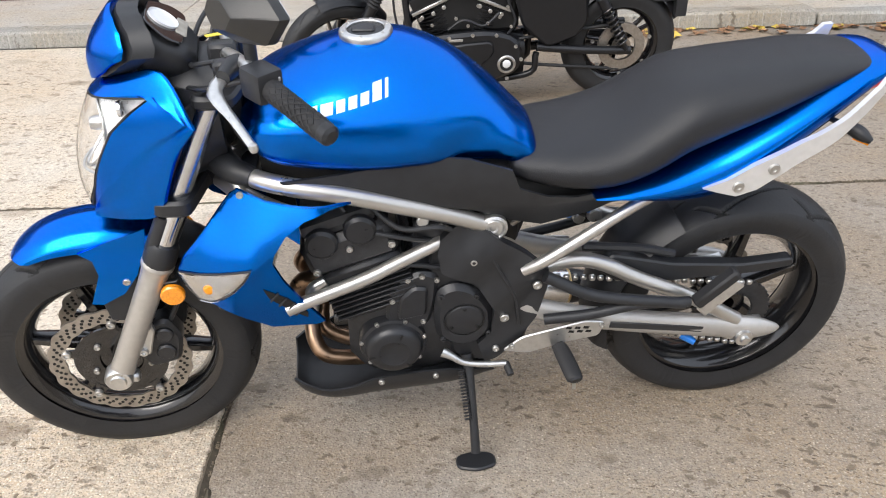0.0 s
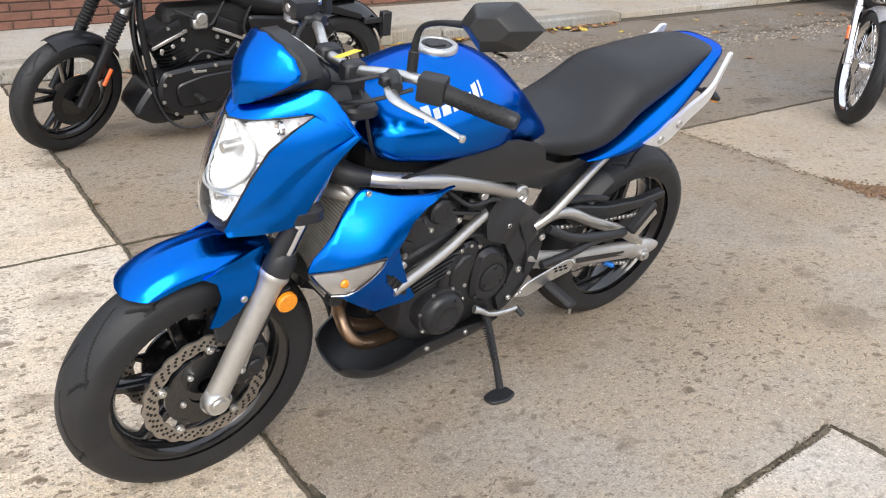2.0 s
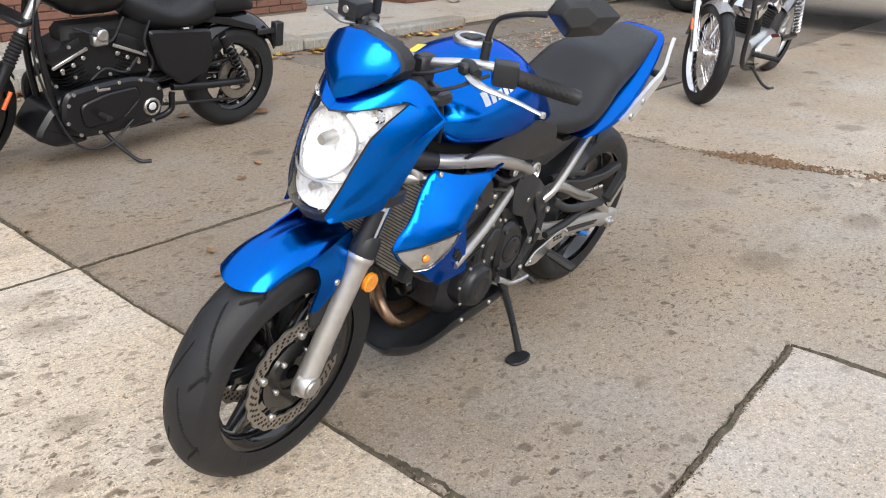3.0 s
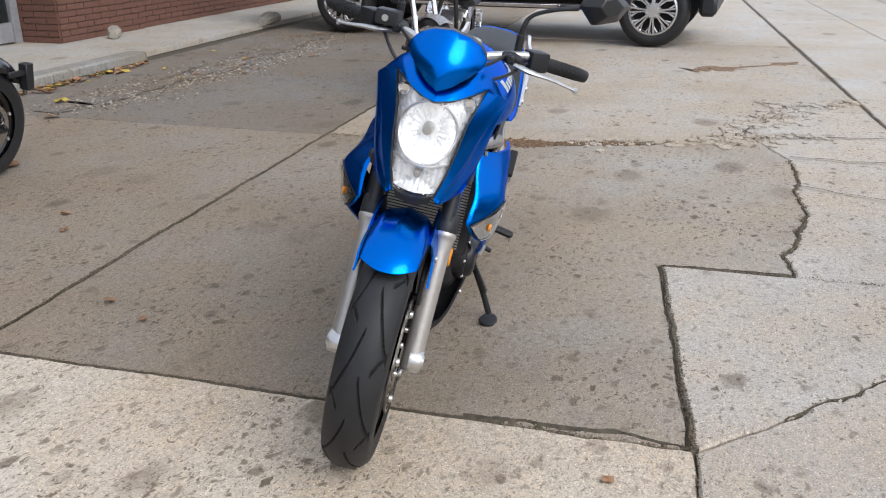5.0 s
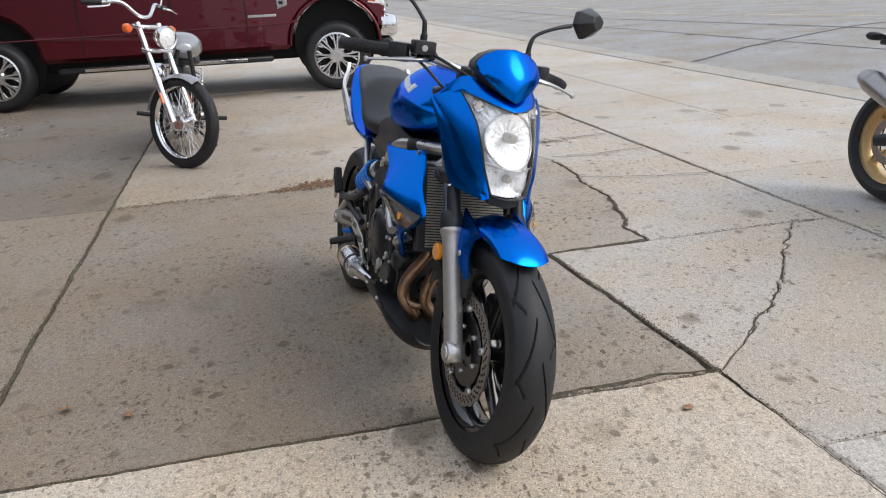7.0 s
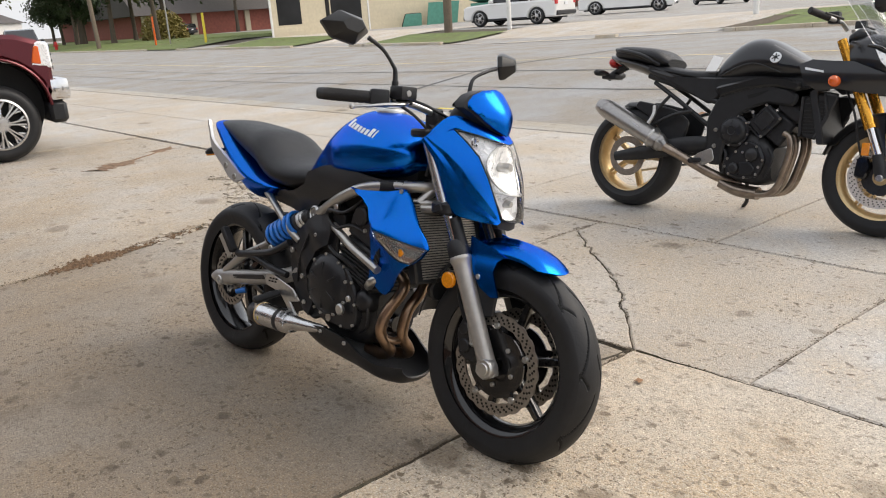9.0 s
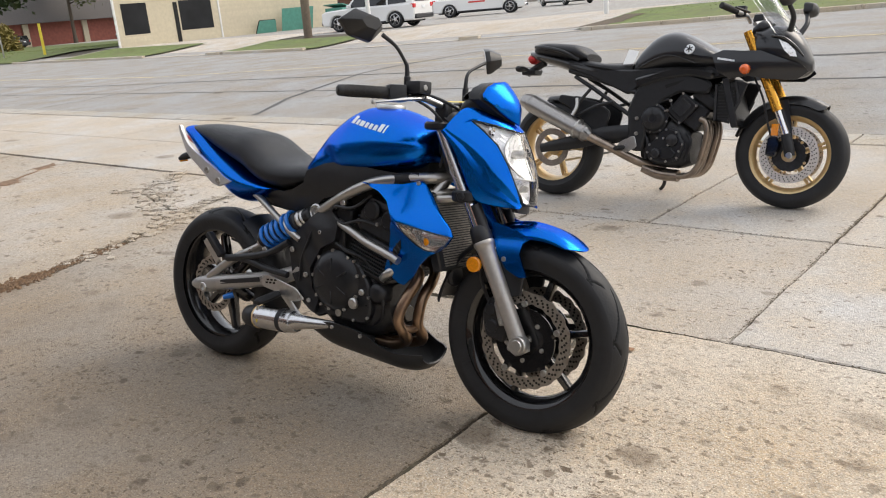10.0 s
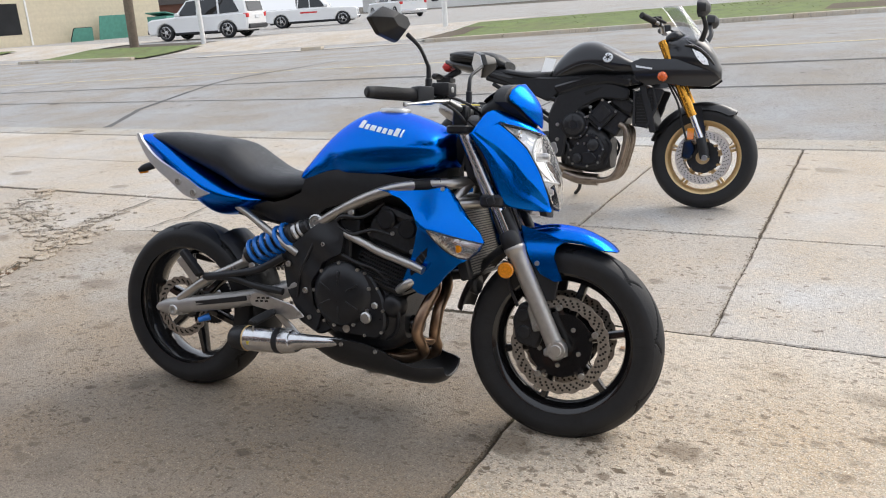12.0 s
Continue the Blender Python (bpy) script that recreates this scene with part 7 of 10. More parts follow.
for s in (1, -1):
    badge = part("round_badge", lathe([(0, 0.003), (0.024, 0.003), (0.030, 0.001), (0.030, -0.008)], 28, "y"), WHITE_DECAL, fz, "round silver emblem")
    badge.matrix_basis = Matrix.Translation((0.165, (ytank_y(0.165, 0.893) + 0.004) * s, 0.893)) @ Matrix.Rotation(radians(22 * s), 4, "X") @ (Matrix.Identity(4) if s > 0 else Matrix.Rotation(math.pi, 4, "Z"))
    part("emblem_spoke", add(*[moved(block(-0.003, 0.003, 0.002, 0.0045, -0.021, 0.021, 0), Matrix.Rotation(radians(a), 4, "Y")) for a in (0, 60, 120)]), GLOSS_BLACK, badge)
    part("tank_crease", tube([(-0.16, (ytank_y(-0.15, 0.80) + 0.002) * s, 0.795), (-0.05, (ytank_y(-0.05, 0.845) + 0.001) * s, 0.845), (0.06, (ytank_y(0.06, 0.862) + 0.001) * s, 0.862), (0.20, (ytank_y(0.20, 0.80) + 0.001) * s, 0.815)], 0.004, 6), BLACK_PLASTIC, fz)
    part("tank_panel", panel([(0.13, 0.965), (0.27, 0.895), (0.34, 0.868), (0.30, 0.845), (0.20, 0.858), (0.12, 0.90)], lambda x, z, s=s: s * (ytank_y(x, z) + 0.006), 0.004, 3), DARK_GREY, fz, "", 50)
part("rider_seat", hull([(-0.60, 0.865, 0.82, 0.10, 0.84), (-0.52, 0.86, 0.795, 0.13, 0.83), (-0.40, 0.838, 0.775, 0.145, 0.81), (-0.28, 0.832, 0.755, 0.13, 0.79), (-0.205, 0.835, 0.745, 0.09, 0.79)], 30, 20, 2.8), VINYL, fz, "black rider seat")
part("passenger_seat", hull([(-0.90, 0.955, 0.915, 0.06, 0.93), (-0.86, 0.978, 0.895, 0.11, 0.93), (-0.70, 0.972, 0.865, 0.135, 0.92), (-0.57, 0.950, 0.84, 0.14, 0.90), (-0.50, 0.90, 0.85, 0.11, 0.87)], 30, 20, 2.8), VINYL, fz, "black passenger seat")
part("tail_cowl", hull([(-0.93, 0.93, 0.895, 0.06, 0.91), (-0.85, 0.92, 0.86, 0.11, 0.89), (-0.70, 0.89, 0.815, 0.13, 0.86), (-0.50, 0.845, 0.75, 0.14, 0.80), (-0.22, 0.79, 0.70, 0.125, 0.75)], 28, 20, 2.8), SATIN, fz, "black tail cowl")
part("tail_lamp", hull([(-0.965, 0.90, 0.87, 0.03, 0.885), (-0.94, 0.915, 0.85, 0.06, 0.88), (-0.90, 0.915, 0.86, 0.06, 0.885)], 18, 8), RED, fz)
part("plate_holder", add(tube([(-0.85, 0, 0.86), (-0.93, 0, 0.82), (-0.98, 0, 0.79)], 0.022, 10), block(-1.0, -0.90, -0.05, 0.05, 0.78, 0.815, 0.006)), BLACK_PLASTIC, fz)
for s in (1, -1):
    part("rear_signal", tube([(-0.95, 0.05 * s, 0.815), (-0.96, 0.10 * s, 0.815), (-0.97, 0.15 * s, 0.815), (-0.975, 0.17 * s, 0.815)], [0.007, 0.02, 0.02, 0.006], 10), BLACK_PLASTIC, fz)
part("price_tag", moved(plate([(-0.04, 0), (0.035, 0.0), (0.03, 0.10), (-0.05, 0.12)], 0, 0.001, 0.0003), Matrix.Translation((-0.222, -0.120, 0.825)) @ Matrix.Rotation(radians(-12), 4, "Z") @ Matrix.Rotation(radians(-38), 4, "X")), PAPER, fz, "white paper tag on the seat")
# engine and exhaust
en = part("crankcase", hull([(-0.13, 0.50, 0.25, 0.10, 0.38), (-0.02, 0.53, 0.215, 0.125, 0.38), (0.10, 0.50, 0.205, 0.13, 0.36), (0.18, 0.42, 0.235, 0.115, 0.34)], 24, 16, 4, 0.9), ENGINE, fz, "black four-cylinder engine")
part("cylinder_bank", moved(add(block(-0.07, 0.07, -0.115, 0.115, 0.0, 0.15, 0.012), block(-0.075, 0.075, -0.12, 0.12, 0.15, 0.23, 0.015)), Matrix.Translation((0.15, 0, 0.46)) @ Matrix.Rotation(radians(33), 4, "Y")), ENGINE, en)
for s in (1, -1):
    turn = Matrix.Identity(4) if s > 0 else Matrix.Rotation(math.pi, 4, "Z")
    rc = part("round_cover", lathe([(0, 0.030), (0.020, 0.030), (0.024, 0.034), (0.056, 0.031), (0.068, 0.022), (0.076, 0.006), (0.088, 0.003), (0.090, -0.03)], 40, "y"), CASE, en, "round black clutch cover")
    rc.matrix_basis = Matrix.Translation((-0.040, 0.140 * s, 0.500)) @ turn
    ring_of("cover_bolt", rc, 8, 0.083, 0.003, 0.0065, 1, 12)
    for a in range(0, 360, 60):
        part("cover_rib", moved(block(-0.003, 0.003, 0.026, 0.0335, 0.026, 0.056, 0.001), Matrix.Rotation(radians(a), 4, "Y")), ENGINE, rc)
    sq = part("square_cover", plate([(0.035, 0.545), (0.135, 0.655), (0.225, 0.575), (0.12, 0.465)], 0.11 * s, 0.150 * s, 0.010, 0.022), CASE, en)
    part("cover_plate", plate([(0.070, 0.555), (0.135, 0.622), (0.19, 0.575), (0.125, 0.505)], 0.148 * s, 0.158 * s, 0.004, 0.012), ENGINE, sq)
    # near-black strip on the cover, painted shade of a groove
    part("cover_groove", plate([(0.045, 0.525), (0.052, 0.532), (0.122, 0.470), (0.115, 0.463)], 0.150 * s, 0.154 * s, 0.001), DARK, sq)
    round_screws([(0.045, 0.548), (0.135, 0.645), (0.215, 0.575), (0.12, 0.477)], 0.149 * s, s, 0.008, sq)
    lc = part("lower_cover", plate([(0.005, 0.425), (0.06, 0.45), (0.115, 0.43), (0.155, 0.35), (0.12, 0.255), (0.02, 0.235), (-0.06, 0.255), (-0.08, 0.33), (-0.03, 0.37)], 0.11 * s, 0.150 * s, 0.010, 0.02), CASE, en)
    part("pump_cover", lathe([(0, 0.022), (0.020, 0.022), (0.034, 0.014), (0.038, 0.0), (0.038, -0.01)], 26, "y"), ENGINE, lc).matrix_basis = Matrix.Translation((0.085, 0.150 * s, 0.375)) @ turn
    part("pump_cover", lathe([(0, 0.018), (0.018, 0.018), (0.028, 0.010), (0.030, 0.0), (0.030, -0.01)], 26, "y"), ENGINE, lc).matrix_basis = Matrix.Translation((-0.015, 0.150 * s, 0.295)) @ turn
    part("cover_block", plate([(0.015, 0.33), (0.075, 0.335), (0.11, 0.30), (0.09, 0.265), (0.025, 0.262)], 0.149 * s, 0.162 * s, 0.005, 0.01), CASE, lc)
    round_screws([(-0.055, 0.345), (-0.01, 0.385), (0.045, 0.435), (0.105, 0.42), (0.145, 0.35), (0.115, 0.27), (0.05, 0.248), (-0.04, 0.262), (-0.065, 0.30), (0.06, 0.345), (0.03, 0.385), (0.125, 0.31)], 0.149 * s, s, 0.0075, lc)
    for pts in ([(0.0, 0.13 * s, 0.60), (0.05, 0.14 * s, 0.61), (0.07, 0.14 * s, 0.56), (0.04, 0.13 * s, 0.50)], [(0.16, 0.12 * s, 0.42), (0.19, 0.13 * s, 0.36), (0.15, 0.12 * s, 0.25)], [(-0.09, 0.13 * s, 0.40), (-0.07, 0.14 * s, 0.36), (-0.085, 0.13 * s, 0.26)]):
        part("engine_hose", tube(pts, 0.008, 8), BLACK_PLASTIC, en)
    part("hose_clamp", rod((0.06, 0.135 * s, 0.605), (0.06, 0.15 * s, 0.605), 0.009), ALLOY, en)
part("radiator", moved(block(-0.02, 0.02, -0.16, 0.16, -0.14, 0.14, 0.006), Matrix.Translation((0.405, 0, 0.59)) @ Matrix.Rotation(radians(-14), 4, "Y")), BLACK_PLASTIC, fz)
for y in (-0.12, -0.055, 0.055, 0.12):
    part("exhaust_header", tube([(0.235, y, 0.50), (0.270, y * 1.05, 0.475), (0.276, y * 1.05, 0.40), (0.250, y, 0.285), (0.225, y * 0.95, 0.215), (0.175, y * 0.85, 0.170), (0.08, y * 0.6, 0.158), (-0.05, y * 0.3, 0.18)], 0.0175, 14), FZ_PIPE, fz, "brown-tinted exhaust header")
part("exhaust_collector", tube([(0.10, -0.05, 0.160), (-0.02, -0.05, 0.170), (-0.12, -0.075, 0.205)], [0.040, 0.042, 0.034], 16, flat=(1.2, 0.9)), FZ_PIPE, fz)
part("exhaust_link", tube([(-0.02, -0.02, 0.20), (-0.15, -0.10, 0.245), (-0.32, -0.17, 0.335), (-0.46, -0.185, 0.40)], [0.03, 0.028, 0.026, 0.028], 16), FZ_PIPE, fz)
mu = part("silencer", tube([(-0.43, -0.185, 0.385), (-0.47, -0.187, 0.41), (-0.50, -0.188, 0.428), (-0.80, -0.20, 0.575), (-0.83, -0.20, 0.59), (-0.88, -0.20, 0.612), (-0.895, -0.20, 0.62)], [0.030, 0.050, 0.060, 0.066, 0.065, 0.052, 0.036], 24, flat=(0.85, 1.05)), TITAN, fz, "brushed titanium silencer")
part("silencer_band", rod((-0.50, -0.188, 0.428), (-0.525, -0.189, 0.440), 0.064, 24), STEEL, mu)
part("maker_mark", panel([(-0.70, 0.545), (-0.58, 0.486), (-0.577, 0.496), (-0.70, 0.556)], lambda x, z: -0.249, 0.002, 1), WHITE_DECAL, mu)
part("silencer_strap", tube([(-0.55, -0.19, 0.515), (-0.53, -0.17, 0.57), (-0.54, -0.15, 0.62)], 0.012, 10), STEEL, mu)
part("end_cap", rod((-0.888, -0.20, 0.617), (-0.90, -0.20, 0.623), 0.030, 20), BLACK_PLASTIC, mu)
yfx, yfz = YF
rows = []
for i in range(22):
    ph = 56 + 106 * i / 21
    row = []
    for j in range(11):
        q = -1 + j / 5
        rr = 0.328 - 0.05 * abs(q) ** 2.5 * (1 if 60 < ph < 150 else 0.6)
        row.append((yfx + rr * math.cos(radians(ph)), 0.068 * q, yfz + rr * math.sin(radians(ph))))
    rows.append(row)
part("front_mudguard", shell(rows, 0.005), SATIN, fz, "charcoal front mudguard")
for s in (1, -1):
    part("mudguard_stay", panel([(0.60, 0.60), (0.70, 0.61), (0.72, 0.50), (0.735, 0.40), (0.69, 0.40), (0.66, 0.48)], lambda x, z, s=s: s * 0.078, 0.004, 2), DARK_GREY, fz)
part("rear_mudguard", shell([[(YR[0] + (0.335 - 0.03 * abs(q) ** 2) * math.cos(radians(ph)), 0.10 * q, YR[1] + (0.335 - 0.03 * abs(q) ** 2) * math.sin(radians(ph))) for q in [-1 + j / 4 for j in range(9)]] for ph in range(10, 105, 8)], 0.005), BLACK_PLASTIC, fz)
part("kickstand", tube([(-0.05, 0.12, 0.22), (-0.08, 0.22, 0.10), (-0.12, 0.27, 0.052)], 0.012, 10), BLACK_PLASTIC, fz)
part("chain", tube([(-0.735, 0.09, 0.40), (-0.1, 0.085, 0.46), (-0.06, 0.085, 0.40), (-0.1, 0.085, 0.35), (-0.735, 0.09, 0.22)], 0.008, 6), STEEL, fz)

# black cruiser by the shop
HAR = Matrix.Translation((-0.115, 4.720, 0.0)) @ Matrix.Rotation(radians(192.0), 4, "Z") @ Matrix.Rotation(radians(-8), 4, "X")
DEEP_BLACK = material("deep_satin_black", (0.0080, 0.0086, 0.0105), 0.34, 0.1, 0.15, 0.2, 40, 0.15, 300)
hd = thing("black_cruiser", HAR, "blacked-out V-twin cruiser with a solo seat", "motorcycle")
HF, HR = (0.670, 0.300), (-0.815, 0.305)
w = cast_wheel("front_wheel", hd, GLOSS_BLACK, HF, 0.230, 0.07, 5, 0.045, 15, 9, "black split-spoke cast wheel")
part("tyre", tyre(0.303, 0.105, 0.228, 200, 14), RUBBER, w, "treaded front tyre")
part("brake_disc", petal_disc(0.135, 0.085, 0.062, 0.005, 10, 0.002), DEEP_BLACK, w)
part("disc_carrier", lathe([(0.03, 0.05), (0.09, 0.058), (0.09, 0.062), (0.03, 0.06)], 24, "y", closed=True), GLOSS_BLACK, w)
w = cast_wheel("rear_wheel", hd, GLOSS_BLACK, HR, 0.205, 0.09, 5, 0.05, 0, 9)
part("tyre", tyre(0.305, 0.15, 0.20, 160, 0), RUBBER, w)
part("belt_pulley", add(petal_disc(0.125, 0.075, 0.075, 0.02, 60, 0.002), lathe([(0.02, 0.07), (0.05, 0.075), (0.05, 0.085), (0.02, 0.085)], 20, "y", closed=True)), DISC, w, "tan belt pulley")
ring_of("pulley_bolt", w, 7, 0.155, 0.07, 0.010, 1, 10, (0, 0, 0), ALLOY)
for s in (1, -1):
    y = 0.10 * s
    d = Vector((0.28 - 0.670, 0, 0.99 - 0.300)).normalized()
    f0 = Vector((0.670, y, 0.300))
    part("fork_slider", tube([f0 - d * 0.02, f0 + d * 0.05, f0 + d * 0.28, f0 + d * 0.33], [0.026, 0.024, 0.028, 0.032], 14), DEEP_BLACK, hd)
    prof = []
    for i in range(19):
        prof.append(f0 + d * (0.32 + 0.16 * i / 18))
    part("fork_gaiter", tube(prof, [0.034 if i % 2 else 0.026 for i in range(19)], 14, smooth=False), GRIP, hd, "ribbed rubber fork gaiter")
    part("fork_tube", rod(f0 + d * 0.46, f0 + d * 0.80, 0.022), ALLOY, hd)
    part("shock", add(rod((-0.665, 0.14 * s, 0.585), (-0.825, 0.14 * s, 0.305), 0.015), rod((-0.665, 0.14 * s, 0.585), (-0.70, 0.14 * s, 0.525), 0.028)), DEEP_BLACK, hd)
    part("shock_spring", coil((-0.695, 0.14 * s, 0.535), (-0.805, 0.14 * s, 0.34), 0.027, 0.006, 8), GLOSS_BLACK, hd)
    part("frame_downtube", tube([(0.30, 0.03 * s, 0.84), (0.31, 0.07 * s, 0.60), (0.27, 0.09 * s, 0.30), (0.20, 0.10 * s, 0.17), (-0.30, 0.11 * s, 0.18), (-0.36, 0.11 * s, 0.30)], 0.017, 12), DEEP_BLACK, hd)
    part("swingarm", tube([(-0.36, 0.11 * s, 0.33), (-0.60, 0.125 * s, 0.31), (-0.85, 0.13 * s, 0.30)], 0.022, 12), DEEP_BLACK, hd)
    part("fender_strut", plate([(-0.55, 0.66), (-0.56, 0.69), (-0.75, 0.66), (-0.93, 0.60), (-0.93, 0.57), (-0.74, 0.62)], 0.092 * s, 0.104 * s, 0.003, 0.01), DEEP_BLACK, hd)
    part("side_reflector", tube([tuple(f0 + d * 0.10 + Vector((-0.05, 0.034 * s, 0.0))), tuple(f0 + d * 0.19 + Vector((-0.05, 0.034 * s, 0.0)))], 0.010, 8, smooth=False), ORANGE, hd)
    part("footpeg", rod((0.10, 0.12 * s, 0.28), (0.09, 0.26 * s, 0.28), 0.016), GRIP, hd)
    part("grip", rod((0.17, 0.40 * s, 1.04), (0.23, 0.27 * s, 1.05), 0.018), GRIP, hd)
    part("control_pod", block(0.21, 0.27, 0.23 * s - 0.03, 0.23 * s + 0.03, 1.02, 1.08, 0.01, 2), BLACK_PLASTIC, hd)
    part("lever", tube([(0.27, 0.22 * s, 1.05), (0.29, 0.27 * s, 1.045), (0.24, 0.38 * s, 1.03)], 0.007, 8), ALLOY, hd)
    part("mirror", add(tube([(0.25, 0.21 * s, 1.07), (0.24, 0.24 * s, 1.16), (0.22, 0.31 * s, 1.22)], 0.006, 8), moved(lathe([(0, 0.03), (0.03, 0.024), (0.05, 0.006), (0.05, -0.004), (0, -0.004)], 18, "x"), Matrix.Translation((0.215, 0.33 * s, 1.235)))), DEEP_BLACK, hd)
part("fork_yoke", add(plate([(0.26, -0.13), (0.36, -0.13), (0.36, 0.13), (0.26, 0.13)], 0.93, 0.96, 0.006, 0.02, "z"), plate([(0.38, -0.13), (0.47, -0.13), (0.47, 0.13), (0.38, 0.13)], 0.76, 0.79, 0.006, 0.02, "z")), DEEP_BLACK, hd)
part("handlebar", tube([(0.23, 0.27, 1.05), (0.28, 0.16, 1.06), (0.30, 0.06, 1.0), (0.30, 0, 0.99), (0.30, -0.06, 1.0), (0.28, -0.16, 1.06), (0.23, -0.27, 1.05)], 0.0125, 12), CHROME, hd, "polished handlebar")
part("headlamp", moved(lathe([(0, 0.055), (0.05, 0.05), (0.072, 0.035), (0.078, 0.02), (0.07, -0.02), (0.035, -0.07), (0, -0.08)], 26, "x"), Matrix.Translation((0.47, 0, 0.90))), DEEP_BLACK, hd)
part("headlamp_lens", moved(lathe([(0, 0.062), (0.045, 0.055), (0.066, 0.04)], 24, "x"), Matrix.Translation((0.47, 0, 0.90))), REFLECTOR, hd)
rows = [[(HF[0] + (0.326 - 0.03 * abs(q) ** 2.5) * math.cos(radians(ph)), 0.062 * q, HF[1] + (0.326 - 0.03 * abs(q) ** 2.5) * math.sin(radians(ph))) for q in [-1 + j / 5 for j in range(11)]] for ph in range(72, 150, 5)]
part("front_fender", shell(rows, 0.004), DEEP_BLACK, hd, "short black front fender")
turn = Matrix.Translation((0.28, 0, 0.99)) @ Matrix.Rotation(radians(25), 4, d) @ Matrix.Translation((-0.28, 0, -0.99))
for ob in hd.children:
    if ob.name.split(".")[0] in ("front_wheel", "fork_slider", "fork_gaiter", "fork_tube", "side_reflector", "front_fender", "fork_yoke"):
        ob.matrix_basis = turn @ ob.matrix_basis
rows = [[(HR[0] + (0.355 - 0.07 * abs(q) ** 3) * math.cos(radians(ph)), 0.088 * q, HR[1] + 0.02 + (0.355 - 0.07 * abs(q) ** 3) * math.sin(radians(ph))) for q in [-1 + j / 6 for j in range(13)]] for ph in range(30, 160, 6)]
part("rear_fender", shell(rows, 0.005), GLOSS_BLACK, hd, "gloss black bobbed rear fender")
part("plate_bracket", add(block(-1.13, -1.07, 0.06, 0.11, 0.46, 0.60, 0.004), block(-1.09, -0.95, 0.08, 0.10, 0.54, 0.57, 0.003)), BLACK_PLASTIC, hd)
part("fuel_tank", hull([(-0.16, 0.84, 0.79, 0.06, 0.81), (-0.10, 0.90, 0.745, 0.12, 0.82), (0.02, 0.955, 0.735, 0.145, 0.84), (0.14, 0.975, 0.745, 0.14, 0.86), (0.24, 0.95, 0.80, 0.10, 0.87), (0.29, 0.90, 0.83, 0.05, 0.87)], 30, 24, 2.3), DEEP_BLACK, hd, "matt black peanut fuel tank", 60)
part("solo_seat", hull([(-0.66, 0.79, 0.65, 0.10, 0.71), (-0.60, 0.845, 0.635, 0.145, 0.72), (-0.48, 0.785, 0.625, 0.165, 0.70), (-0.36, 0.765, 0.63, 0.155, 0.70), (-0.22, 0.83, 0.655, 0.115, 0.75), (-0.13, 0.86, 0.73, 0.07, 0.80)], 32, 30, 2.6), VINYL, hd, "black vinyl solo seat")
part("passenger_pad", hull([(-0.93, 0.745, 0.67, 0.07, 0.70), (-0.84, 0.81, 0.67, 0.115, 0.74), (-0.70, 0.845, 0.67, 0.125, 0.75), (-0.61, 0.83, 0.68, 0.10, 0.75)], 28, 14, 2.6), VINYL, hd)
part("battery_cover", plate([(-0.215, 0.655), (-0.595, 0.625), (-0.615, 0.47), (-0.56, 0.385), (-0.41, 0.335), (-0.275, 0.45)], 0.115, 0.145, 0.012, 0.03), DEEP_BLACK, hd, "satin black battery cover")
part("oil_tank", plate([(-0.255, 0.60), (-0.60, 0.575), (-0.625, 0.40), (-0.58, 0.335), (-0.42, 0.31), (-0.30, 0.41)], -0.115, -0.145, 0.012, 0.03), DEEP_BLACK, hd)
en = part("crankcase", hull([(-0.30, 0.38, 0.15, 0.10, 0.26), (-0.15, 0.42, 0.14, 0.13, 0.27), (0.10, 0.42, 0.14, 0.13, 0.27), (0.27, 0.36, 0.17, 0.10, 0.27)], 22, 14, 3.5), DEEP_BLACK, hd, "black V-twin engine")
for tilt, cx in ((24, 0.10), (-22, -0.05)):
    m = Matrix.Translation((cx, 0, 0.36)) @ Matrix.Rotation(radians(tilt), 4, "Y")
    part("cylinder", moved(lathe([(0.06, 0), (0.07, 0.02), (0.07, 0.20), (0.0, 0.20)], 28, "z"), m), DEEP_BLACK, en)
    for i in range(9):
        part("cylinder_fin", moved(lathe([(0.06, 0), (0.098, 0.001), (0.098, 0.005), (0.06, 0.006)], 28, "z", at=(0, 0, 0.03 + i * 0.019)), m), DEEP_BLACK, en)
    part("rocker_box", moved(block(-0.09, 0.09, -0.10, 0.10, 0.21, 0.285, 0.018, 2), m), DEEP_BLACK, en)
    part("rocker_rail", moved(block(-0.10, 0.10, 0.098, 0.108, 0.205, 0.222, 0.003), m), ALLOY, en, "bright cover edge")
    for hx, hz in ((-0.06, 0.18), (0.0, 0.175), (0.06, 0.18)):
        part("rocker_bolt", moved(bolt((hx, 0.10, hz), (0, 1, 0), 0.011), m), ALLOY, en)
# near-black block added between the cylinders as painted shade
part("engine_gap_fill", block(-0.27, 0.20, -0.075, 0.085, 0.40, 0.70, 0.03), DARK, en)
for pts in ([(-0.26, 0.10, 0.72), (-0.20, 0.125, 0.60), (-0.24, 0.13, 0.48), (-0.20, 0.12, 0.40)], [(-0.10, 0.11, 0.73), (-0.02, 0.12, 0.62), (0.06, 0.125, 0.66), (0.16, 0.11, 0.70)], [(-0.16, 0.12, 0.52), (-0.08, 0.13, 0.46), (0.02, 0.125, 0.49), (0.10, 0.12, 0.44)]):
    part("wiring_loom", tube(pts, 0.007, 6), BLACK_PLASTIC, en)
